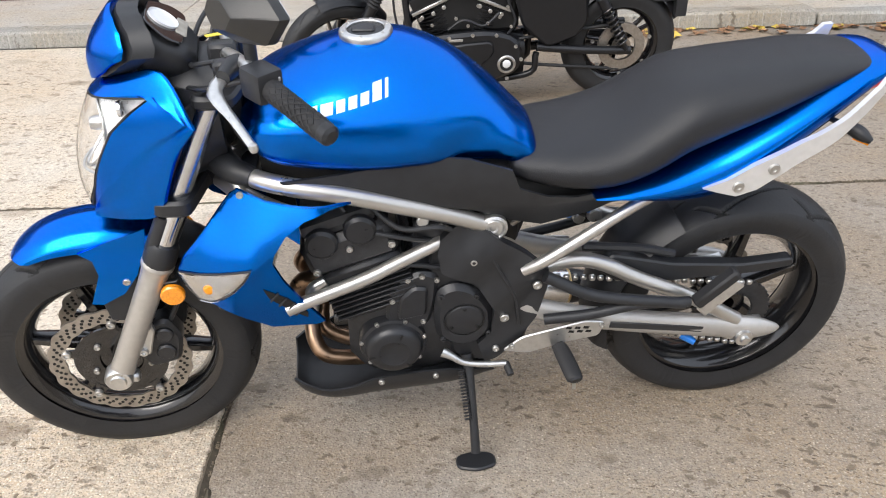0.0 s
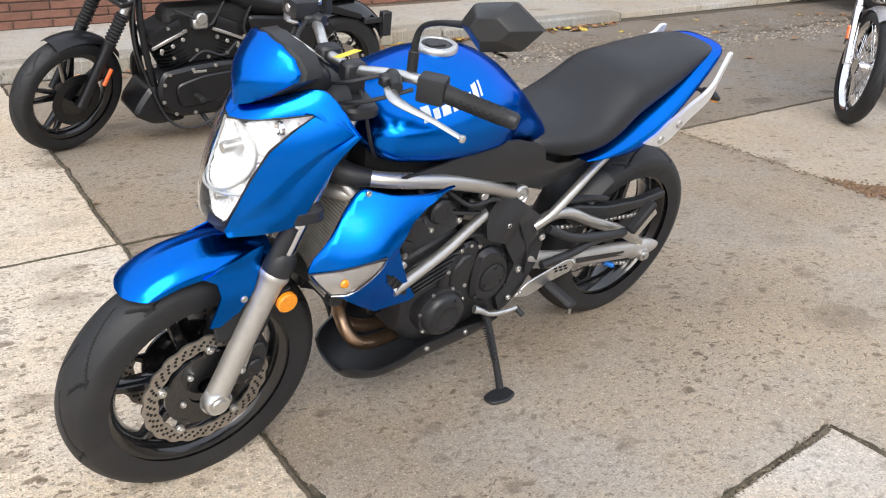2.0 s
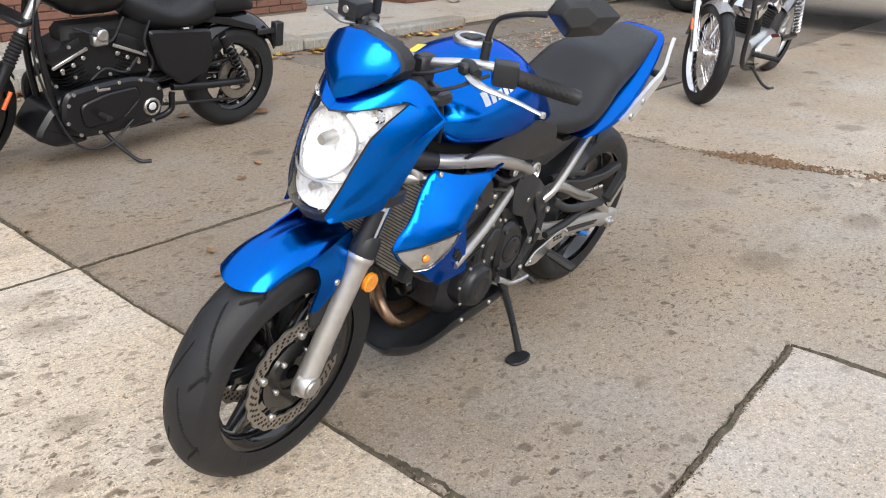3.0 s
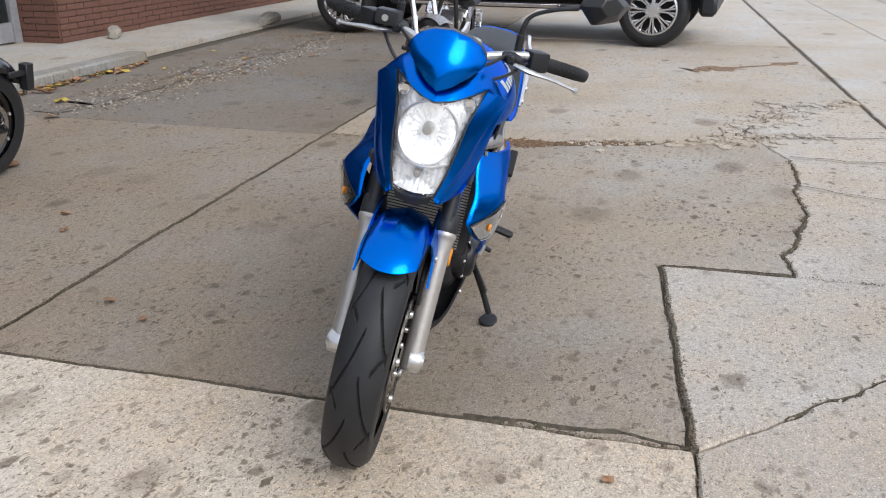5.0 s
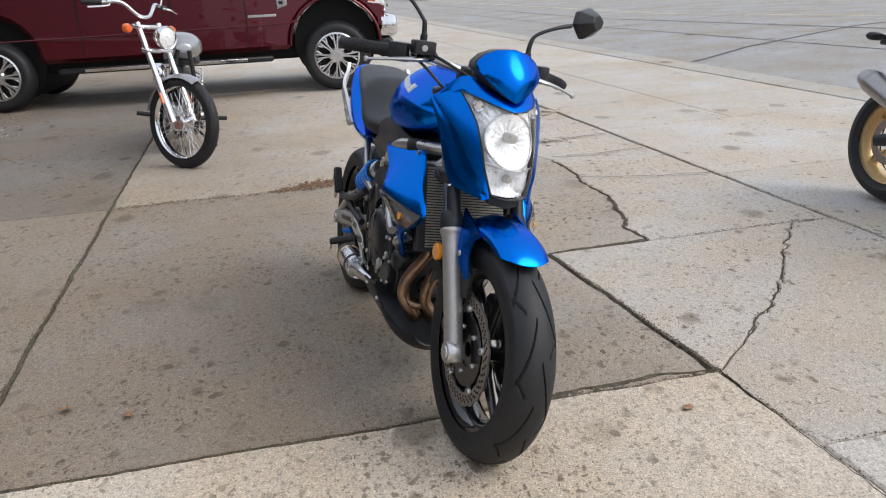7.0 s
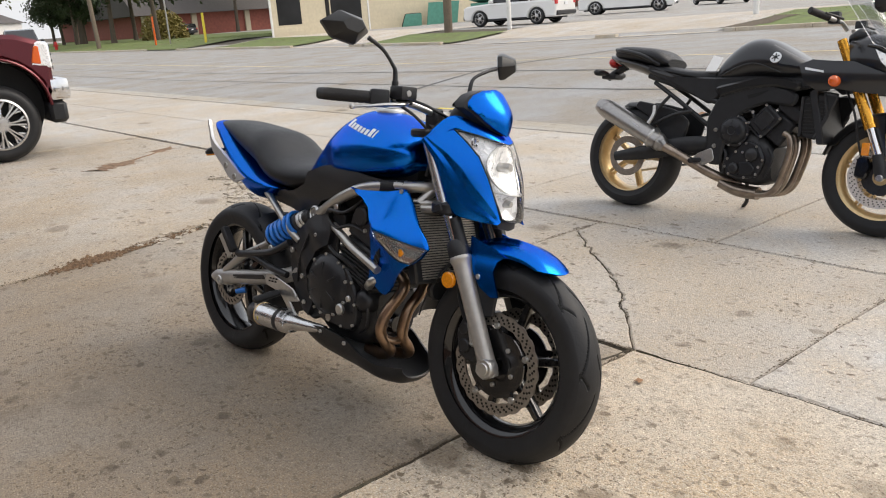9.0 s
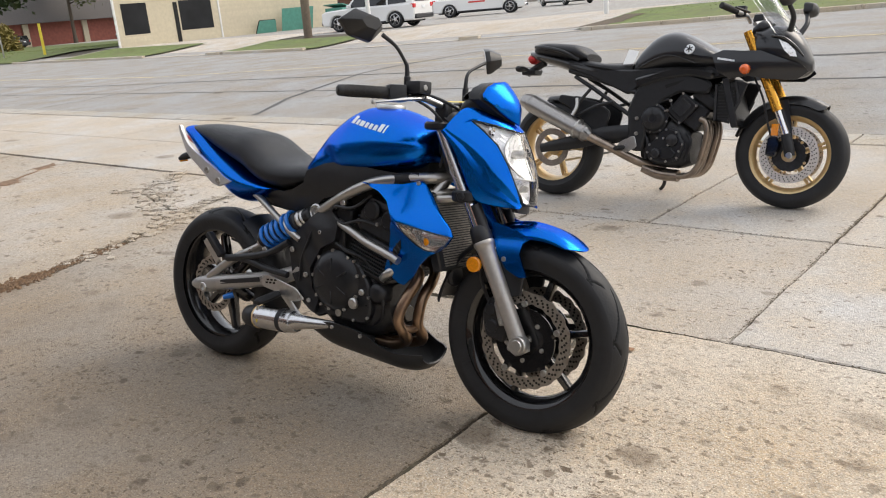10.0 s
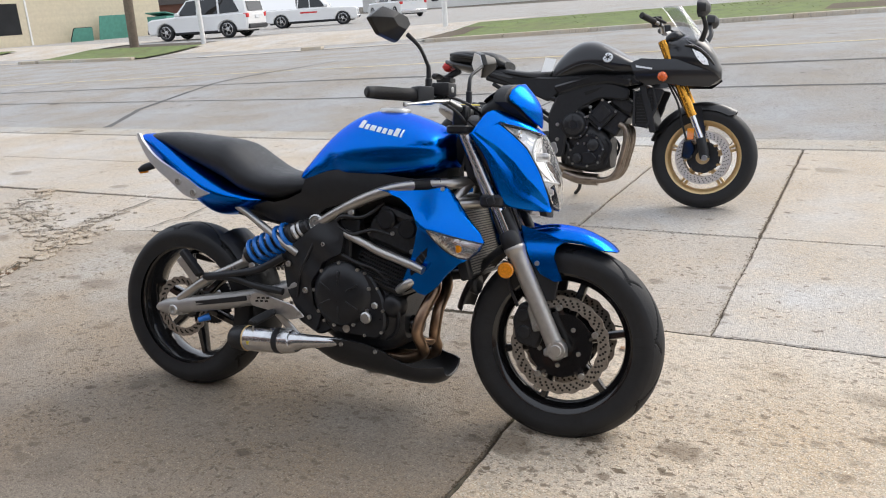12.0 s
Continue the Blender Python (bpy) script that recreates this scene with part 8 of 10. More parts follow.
round_screws([(-0.24, 0.62), (-0.20, 0.55), (-0.16, 0.50), (-0.10, 0.47), (0.0, 0.46), (0.06, 0.50), (0.18, 0.47), (0.24, 0.50), (-0.22, 0.45), (-0.05, 0.56), (0.12, 0.60), (0.20, 0.62), (0.28, 0.44), (-0.27, 0.50)], 0.128, 1, 0.009, en)
part("carburettor", add(rod((0.03, 0.09, 0.66), (0.03, 0.15, 0.66), 0.03), block(-0.01, 0.07, 0.06, 0.13, 0.60, 0.66, 0.01)), ALLOY, en)
pc = part("primary_cover", plate([(0.275, 0.36), (0.25, 0.41), (0.10, 0.43), (-0.10, 0.44), (-0.23, 0.41), (-0.285, 0.33), (-0.26, 0.22), (-0.10, 0.165), (0.20, 0.17), (0.285, 0.25)], 0.12, 0.172, 0.016, 0.05), DEEP_BLACK, en, "long black primary cover")
round_screws([(0.25, 0.35), (0.22, 0.40), (0.10, 0.415), (-0.02, 0.425), (-0.14, 0.42), (-0.24, 0.36), (-0.27, 0.29), (-0.20, 0.19), (-0.05, 0.18), (0.10, 0.185), (0.20, 0.19), (0.26, 0.26), (0.05, 0.32), (-0.06, 0.33), (0.14, 0.28)], 0.170, 1, 0.010, pc)
part("cover_bulge", plate([(0.20, 0.345), (0.05, 0.385), (-0.12, 0.395), (-0.135, 0.33), (-0.03, 0.235), (0.18, 0.215)], 0.168, 0.184, 0.010, 0.04), DEEP_BLACK, pc)
em = part("round_emblem", lathe([(0, 0.008), (0.034, 0.008), (0.036, 0.012), (0.043, 0.012), (0.048, 0.006), (0.048, -0.004)], 32, "y", at=(-0.195, 0.172, 0.268)), STEEL, pc, "round chrome-ringed cover")
part("emblem_face", lathe([(0, 0.0085), (0.034, 0.0085), (0.034, 0.006)], 28, "y", at=(-0.195, 0.1722, 0.268)), DARK, em)
part("emblem_disc", lathe([(0, 0.0095), (0.020, 0.0095), (0.022, 0.008)], 24, "y", at=(-0.195, 0.1722, 0.272)), WHITE_DECAL, em, "plain silver emblem shape")
part("name_bar", block(0.03, 0.10, 0.171, 0.174, 0.395, 0.408, 0.001), ALLOY, pc)
part("chin_fairing", plate([(0.40, 0.185), (0.385, 0.23), (0.31, 0.33), (0.25, 0.32), (0.13, 0.13), (0.30, 0.125)], -0.13, 0.13, 0.02, 0.03), DEEP_BLACK, hd, "satin black chin fairing")
part("exhaust_pipe", add(tube([(0.20, -0.10, 0.48), (0.29, -0.14, 0.40), (0.24, -0.16, 0.25), (-0.1, -0.17, 0.22), (-0.9, -0.19, 0.26)], 0.026, 12), tube([(-0.03, -0.10, 0.48), (-0.06, -0.15, 0.38), (-0.2, -0.17, 0.32), (-0.9, -0.19, 0.34)], 0.026, 12)), DEEP_BLACK, hd)
part("kickstand", tube([(0.06, 0.12, 0.17), (0.03, 0.22, 0.11), (-0.01, 0.33, 0.062), (-0.06, 0.36, 0.055)], [0.012, 0.011, 0.010, 0.014], 10), DEEP_BLACK, hd)
part("clutch_cable", tube([(0.30, 0.10, 0.95), (0.37, 0.13, 0.60), (0.30, 0.15, 0.30), (0.22, 0.18, 0.14), (0.08, 0.20, 0.12), (-0.08, 0.18, 0.22)], 0.006, 8), BLACK_PLASTIC, hd)
part("drive_belt", tube([(-0.815, 0.078, 0.43), (-0.25, 0.078, 0.36), (-0.19, 0.078, 0.30), (-0.25, 0.078, 0.24), (-0.815, 0.078, 0.18)], 0.009, 6), RUBBER, hd)

# silver cruiser in front of the truck
CRU = Matrix.Translation((4.30, 3.80, 0.0)) @ Matrix.Rotation(radians(194), 4, "Z") @ Matrix.Rotation(radians(-9), 4, "X")
cr = thing("silver_cruiser", CRU, "silver and chrome cruiser with a wire-spoked front wheel", "motorcycle")
STEER = Matrix.Translation((0.80, 0, 0.33)) @ Matrix.Rotation(radians(42), 4, "Z")


def spoked(parent, m, r, wd, name):
    wh = part(name, lathe([(r - 0.066, -0.030), (r - 0.060, -0.034), (r - 0.074, -0.012), (r - 0.074, 0.012), (r - 0.060, 0.034), (r - 0.066, 0.030), (r - 0.080, 0.0)], 56, "y", closed=True), CHROME, parent, "chrome wire-spoked wheel")
    wh.matrix_basis = m
    part("tyre", tyre(r, wd, r - 0.075, 200, 16), RUBBER, wh)
    part("hub", lathe([(0, -0.05), (0.05, -0.05), (0.05, -0.04), (0.025, -0.025), (0.025, 0.025), (0.05, 0.04), (0.05, 0.05), (0, 0.05)], 24, "y"), CHROME, wh)
    for i in range(40):
        a, b = radians(9 * i), radians(9 * i + (16 if i % 2 else -16))
        y = 0.04 if i % 4 < 2 else -0.04
        part("spoke", rod((0.045 * math.cos(b), y, 0.045 * math.sin(b)), ((r - 0.085) * math.cos(a), 0, (r - 0.085) * math.sin(a)), 0.0025, 5), CHROME, wh)
    return wh


spoked(cr, STEER, 0.335, 0.09, "front_wheel")
rwh = cast_wheel("rear_wheel", cr, ALLOY, (-0.72, 0.31), 0.215, 0.09, 5, 0.05)
part("tyre", tyre(0.315, 0.14, 0.21, 120, 0), RUBBER, rwh)
for s in (1, -1):
    fk = part("fork_leg", add(rod((0, 0.095 * s, 0.0), (-0.17, 0.095 * s, 0.30), 0.028, 14), rod((-0.17, 0.095 * s, 0.30), (-0.38, 0.095 * s, 0.67), 0.021, 14)), CHROME, cr, "chrome fork leg")
    fk.matrix_basis = STEER
    part("reflector", rod((-0.07, 0.125 * s, 0.13), (-0.11, 0.125 * s, 0.20), 0.010, 8), ORANGE, cr).matrix_basis = STEER
    part("turn_signal", moved(lathe([(0, 0.03), (0.025, 0.026), (0.034, 0.008), (0.030, -0.02), (0, -0.03)], 18, "x"), STEER @ Matrix.Translation((-0.36, 0.20 * s, 0.63))), ORANGE, cr, "orange round turn signal")
    part("grip", moved(rod((-0.62, 0.38 * s, 0.78), (-0.55, 0.26 * s, 0.79), 0.018), STEER), GRIP, cr)
    part("mirror", moved(add(tube([(-0.52, 0.24 * s, 0.80), (-0.52, 0.27 * s, 0.87), (-0.50, 0.34 * s, 0.90)], 0.006, 8), moved(lathe([(0, 0.03), (0.035, 0.02), (0.05, 0.0), (0, -0.004)], 18, "x"), Matrix.Translation((-0.49, 0.36 * s, 0.905)))), STEER), CHROME, cr, "chrome round mirror")
    part("lever", moved(tube([(-0.49, 0.24 * s, 0.78), (-0.46, 0.29 * s, 0.77), (-0.52, 0.40 * s, 0.75)], 0.007, 8), STEER), CHROME, cr)
    part("footpeg", rod((0.28, 0.14 * s, 0.30), (0.28, 0.34 * s, 0.31), 0.017), GRIP, cr)
    part("frame_downtube", tube([(0.36, 0.04 * s, 0.82), (0.36, 0.09 * s, 0.55), (0.30, 0.11 * s, 0.20), (-0.3, 0.12 * s, 0.18), (-0.45, 0.12 * s, 0.34)], 0.018, 10), SATIN, cr)
    part("shock", coil((-0.48, 0.15 * s, 0.62), (-0.66, 0.15 * s, 0.36), 0.028, 0.006, 9), CHROME, cr)
    part("swingarm", tube([(-0.40, 0.12 * s, 0.32), (-0.74, 0.13 * s, 0.31)], 0.024, 10, smooth=False), SATIN, cr)
part("handlebar", moved(tube([(-0.55, 0.26, 0.79), (-0.48, 0.15, 0.80), (-0.42, 0.05, 0.72), (-0.42, -0.05, 0.72), (-0.48, -0.15, 0.80), (-0.55, -0.26, 0.79)], 0.013, 10), STEER), CHROME, cr)
part("fork_yoke", moved(add(block(-0.42, -0.33, -0.12, 0.12, 0.63, 0.66, 0.01), block(-0.32, -0.24, -0.12, 0.12, 0.47, 0.50, 0.01)), STEER), CHROME, cr)
part("headlamp", moved(lathe([(0, -0.09), (0.05, -0.07), (0.078, -0.01), (0.085, 0.02), (0.08, 0.035), (0.074, 0.03)], 28, "x"), STEER @ Matrix.Translation((-0.20, 0, 0.585))), CHROME, cr, "round chrome headlamp")
part("headlamp_lens", moved(lathe([(0, 0.04), (0.045, 0.035), (0.074, 0.022)], 26, "x"), STEER @ Matrix.Translation((-0.20, 0, 0.585))), REFLECTOR, cr)
part("front_fender", moved(shell([[((0.352 - 0.03 * abs(q) ** 2.5) * math.cos(radians(ph)), 0.058 * q, (0.352 - 0.03 * abs(q) ** 2.5) * math.sin(radians(ph))) for q in [-1 + j / 5 for j in range(11)]] for ph in range(65, 175, 6)], 0.004), STEER), SILVER_PAINT, cr, "silver front fender")
part("fuel_tank", hull([(-0.18, 0.80, 0.74, 0.06, 0.77), (-0.08, 0.89, 0.735, 0.13, 0.79), (0.08, 0.945, 0.74, 0.15, 0.82), (0.24, 0.93, 0.76, 0.12, 0.84), (0.34, 0.87, 0.80, 0.06, 0.83)], 28, 22, 2.3), SILVER_PAINT, cr, "silver teardrop fuel tank", 60)
part("seat", hull([(-0.80, 0.80, 0.72, 0.08, 0.76), (-0.70, 0.82, 0.71, 0.13, 0.76), (-0.52, 0.76, 0.68, 0.15, 0.72), (-0.36, 0.71, 0.65, 0.14, 0.68), (-0.20, 0.77, 0.70, 0.10, 0.74)], 28, 22, 2.6), VINYL, cr, "black stepped seat")
part("rear_fender", shell([[(-0.72 + (0.345 - 0.06 * abs(q) ** 3) * math.cos(radians(ph)), 0.085 * q, 0.32 + (0.345 - 0.06 * abs(q) ** 3) * math.sin(radians(ph))) for q in [-1 + j / 5 for j in range(11)]] for ph in range(40, 190, 8)], 0.005), SILVER_PAINT, cr)
en = part("crankcase", hull([(-0.30, 0.40, 0.16, 0.12, 0.28), (0.0, 0.44, 0.15, 0.15, 0.28), (0.25, 0.38, 0.18, 0.12, 0.28)], 22, 14, 3.5), ALLOY, cr, "polished V-twin engine")
for tilt, cx in ((24, 0.08), (-24, -0.08)):
    m = Matrix.Translation((cx, 0, 0.36)) @ Matrix.Rotation(radians(tilt), 4, "Y")
    for i in range(9):
        part("cylinder_fin", moved(lathe([(0.05, 0), (0.095, 0.001), (0.095, 0.006), (0.05, 0.007)], 24, "z", at=(0, 0, 0.03 + i * 0.019)), m), ENGINE, en)
    part("cylinder_cover", moved(block(-0.085, 0.085, -0.10, 0.10, 0.21, 0.29, 0.02, 2), m), CHROME, en)
part("side_case", plate([(0.25, 0.36), (0.05, 0.42), (-0.20, 0.40), (-0.26, 0.30), (-0.20, 0.20), (0.16, 0.18), (0.26, 0.26)], 0.14, 0.18, 0.02, 0.05), CHROME, en, "polished side case")
part("air_cleaner", lathe([(0, -0.19), (0.06, -0.19), (0.085, -0.175), (0.09, -0.15), (0.08, -0.11), (0, -0.11)], 30, "y", at=(0.06, -0.03, 0.60)), CHROME, cr, "round chrome air cleaner")
part("exhaust_pipe", add(tube([(0.20, -0.12, 0.48), (0.28, -0.16, 0.38), (0.20, -0.18, 0.25), (-0.8, -0.20, 0.27)], 0.028, 12), tube([(-0.1, -0.12, 0.46), (-0.08, -0.17, 0.38), (-0.2, -0.19, 0.33), (-0.8, -0.20, 0.35)], 0.028, 12)), CHROME, cr)
part("kickstand", tube([(0.14, 0.14, 0.17), (0.10, 0.22, 0.08), (0.06, 0.27, 0.048), (0.0, 0.285, 0.045)], 0.011, 10), SATIN, cr)

# ---- vehicles ----
MAROON = material("maroon_paint", (0.105, 0.009, 0.016), 0.25, 0.6, 0.45, 0.05, 500)
WHITE_PAINT = material("white_car_paint", (0.78, 0.78, 0.77), 0.25, 0, 0.8, 0.03, 60)
CAR_GLASS = material("dark_car_glass", (0.012, 0.014, 0.016), 0.06, 0, 0.5, 0.1, 10)
WHEEL_SILVER = material("machined_wheel", (0.6, 0.6, 0.6), 0.25, 0.9, 0, 0.06, 60)
GREY_PAINT = material("dark_car_paint", (0.03, 0.032, 0.036), 0.25, 0.3, 0.9, 0.05, 200)


def prism(profile, y0, y1, bevel=0.03, taper=None):
    """A body of constant side profile (x, z) between y0 and y1; taper(z) narrows it."""
    bm = plate(profile, y0, y1, bevel)
    if taper:
        for v in bm.verts:
            v.co.y *= taper(v.co.z)
    return bm


def road_wheel(parent, x, y, r, w, spokes, mat, name="wheel", hubw=0.62, forked=False):
    s = math.copysign(1, y)
    wh = part(name, add(lathe([(r * hubw, -w / 2), (r * hubw + 0.02, -w / 2 + 0.01), (r * hubw - 0.01, -w * 0.2), (r * hubw - 0.02, w * 0.2), (r * hubw + 0.02, w / 2 - 0.01), (r * hubw, w / 2), (r * hubw - 0.03, w * 0.2), (r * hubw - 0.03, -w * 0.2)], 40, "y", closed=True)), mat, parent)
    wh.matrix_basis = Matrix.Translation((x, y, r)) @ (Matrix.Identity(4) if s > 0 else Matrix.Rotation(math.pi, 4, "Z"))
    part("tyre", tyre(r, w, r * hubw, 64, 0), RUBBER, wh)
    part("hub_cap", lathe([(0, w * 0.45), (0.07 * r / 0.4, w * 0.44), (0.09 * r / 0.4, w * 0.36), (0.09 * r / 0.4, 0)], 20, "y"), mat, wh)
    # near-black disc behind the spokes, painted shade of the wheel's inside
    part("wheel_shade_disc", lathe([(0, w * 0.1), (r * hubw - 0.01, w * 0.1)], 32, "y"), DARK, wh)
    for i in range(spokes):
        if forked:
            for k in (-6, 6):
                a0, a1 = radians(360 * i / spokes + k), radians(360 * i / spokes + k * 2.6)
                m0, m1 = r * hubw * 0.66, r * hubw * 0.99
                part("spoke", tube([(m0 * math.cos(a0), w * 0.36, m0 * math.sin(a0)), (m1 * math.cos(a1), w * 0.35, m1 * math.sin(a1))], 0.0125, 8, smooth=False), mat, wh)
        for k in ((-6, 6) if forked else (-9, 9)):
            part("spoke", spoke(360 * i / spokes + k, 0.07 * r / 0.4, r * hubw, 0.024 * r / 0.4, 0.028 * r / 0.4, 0.05, 0.04, w * 0.36, w * 0.34), mat, wh)
    return wh


TRK = Matrix.Translation((8.47, 4.66, 0.0)) @ Matrix.Rotation(radians(-86.3), 4, "Z")
tr = thing("maroon_pickup", TRK, "large maroon crew-cab pickup truck parked on the lot", "pickup truck")
for x in (1.95, -1.97):
    for y in (-0.86, 0.86):
        road_wheel(tr, x, y, 0.41, 0.28, 8, WHEEL_SILVER, forked=True)


def arch(cx, r, z0, n=12):
    return [(cx - r * math.cos(math.pi * i / n), z0 + r * math.sin(math.pi * i / n)) for i in range(n + 1)]


low = [(-3.05, 0.62), (-2.52, 0.60)] + arch(-1.97, 0.52, 0.56) + [(-1.40, 0.52), (1.38, 0.52)] + arch(1.95, 0.53, 0.56) + [(2.50, 0.62), (2.55, 0.80)]
part("truck_body", prism(low + [(2.56, 1.10), (2.50, 1.24), (2.25, 1.33), (1.30, 1.40), (0.80, 1.42), (-1.00, 1.42), (-1.05, 1.40), (-3.05, 1.40)], -0.99, 0.99, 0.05, lambda z: 1.0 - 0.05 * max(0, z - 0.9)), MAROON, tr, "glossy maroon body")
part("cab_roof", prism([(1.28, 1.38), (0.55, 1.93), (0.2, 1.98), (-0.75, 1.97), (-0.98, 1.88), (-1.05, 1.38)], -0.86, 0.86, 0.06, lambda z: 1.0 - 0.16 * max(0, z - 1.4)), MAROON, tr)
for s in (1, -1):
    for o in ([(1.02, 1.44), (0.52, 1.85), (0.12, 1.87), (0.12, 1.44)], [(0.04, 1.44), (0.04, 1.87), (-0.72, 1.86), (-0.90, 1.44)]):
        part("side_window", plate(o, s * 0.79, s * 0.875, 0.01, 0.04), CAR_GLASS, tr)
    for x in (0.93, 0.08, -0.95):
        part("door_seam", block(x - 0.005, x + 0.005, s * 0.988 - 0.003, s * 0.988 + 0.003, 0.60, 1.36, 0), DARK, tr)
    part("running_board", block(-1.25, 1.20, s * 1.02 - 0.07, s * 1.02 + 0.07, 0.40, 0.46, 0.015), BLACK_PLASTIC, tr)
    part("step_strip", block(-0.95, 0.90, s * 1.092 - 0.006, s * 1.092 + 0.006, 0.415, 0.452, 0.003), CHROME, tr, "bright step strip")
    mi = part("side_mirror", block(0.98, 1.13, s * 1.14 - 0.11, s * 1.14 + 0.11, 1.40, 1.62, 0.03, 2), BLACK_PLASTIC, tr, "black tow mirror")
    part("mirror_arm", block(0.98, 1.06, s * 0.98 - 0.08, s * 0.98 + 0.08, 1.44, 1.49, 0.01), BLACK_PLASTIC, mi)
    part("marker_lamp", block(1.12, 1.14, s * 1.14 - 0.07, s * 1.14 + 0.07, 1.43, 1.46, 0.004), REFLECTOR, mi)
    vb = part("fender_badge", plate([(1.30, 0.98), (1.42, 1.02), (1.40, 1.26), (1.29, 1.28)], s * 0.978, s * 0.992, 0.006, 0.02), CHROME, tr, "chrome fender vent badge")
    for k in range(4):
        part("badge_bar", block(1.325, 1.375, s * 0.995 - 0.003, s * 0.995 + 0.003, 1.04 + k * 0.05, 1.075 + k * 0.05, 0.003), DARK, vb)
    part("name_bar", block(0.95, 1.28, s * 0.993 - 0.003, s * 0.993 + 0.003, 0.905, 0.935, 0.003), ALLOY, tr)
    hl = part("headlamp", plate([(2.34, 0.98), (2.565, 0.96), (2.555, 1.22), (2.46, 1.25), (2.40, 1.20)], s * 0.80, s * 0.985, 0.02, 0.03), REFLECTOR, tr, "clear headlamp")
    part("amber_marker", plate([(2.36, 1.02), (2.46, 1.0), (2.46, 1.20), (2.41, 1.20)], s * 0.90, s * 0.992, 0.01, 0.02), ORANGE, hl)
    part("wheel_lip", tube([(1.95 + 0.535 * math.cos(a), s * 0.985, 0.56 + 0.535 * math.sin(a)) for a in [math.pi * i / 14 for i in range(15)]], 0.016, 6), MAROON, tr)
    # near-black half rings paint the shade under the arches
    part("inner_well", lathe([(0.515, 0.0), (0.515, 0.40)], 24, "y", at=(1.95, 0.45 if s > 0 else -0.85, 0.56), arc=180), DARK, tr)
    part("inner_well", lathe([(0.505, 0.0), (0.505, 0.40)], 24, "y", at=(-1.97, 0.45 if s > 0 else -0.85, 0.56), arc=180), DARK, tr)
    part("body_crease", tube([(-3.0, s * 0.992, 0.80), (-1.4, s * 0.997, 0.80), (1.3, s * 0.997, 0.82), (1.42, s * 0.994, 0.86)], 0.009, 6), MAROON, tr)
part("front_bumper", add(block(2.48, 2.70, -0.99, 0.99, 0.60, 0.84, 0.05, 2)), CHROME, tr, "chrome front bumper")
part("bumper_valance", block(2.45, 2.64, -0.98, 0.98, 0.36, 0.60, 0.04), BLACK_PLASTIC, tr)
gr = part("grille", block(2.50, 2.60, -0.78, 0.78, 0.88, 1.24, 0.03), CHROME, tr)
for k in range(4):
    part("grille_bar", block(2.595, 2.62, -0.70, 0.70, 0.93 + k * 0.075, 0.97 + k * 0.075, 0.008), BLACK_PLASTIC, gr)
part("rear_bumper", block(-3.25, -3.02, -0.98, 0.98, 0.52, 0.72, 0.04, 2), CHROME, tr)
# solid near-black drums fill the wheel wells with painted shade
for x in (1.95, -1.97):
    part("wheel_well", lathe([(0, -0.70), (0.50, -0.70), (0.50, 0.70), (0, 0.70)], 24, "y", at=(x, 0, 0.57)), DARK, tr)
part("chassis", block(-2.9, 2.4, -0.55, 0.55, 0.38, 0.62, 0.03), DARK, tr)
part("windscreen", moved(block(-0.01, 0.01, -0.72, 0.72, -0.40, 0.40, 0.004), Matrix.Translation((0.93, 0, 1.66)) @ Matrix.Rotation(radians(-53), 4, "Y")), CAR_GLASS, tr)
for y in (-0.25, -0.10):
    part("tailpipe", rod((-2.9, y - 0.5, 0.45), (-3.15, y - 0.5, 0.45), 0.045), STEEL, tr)


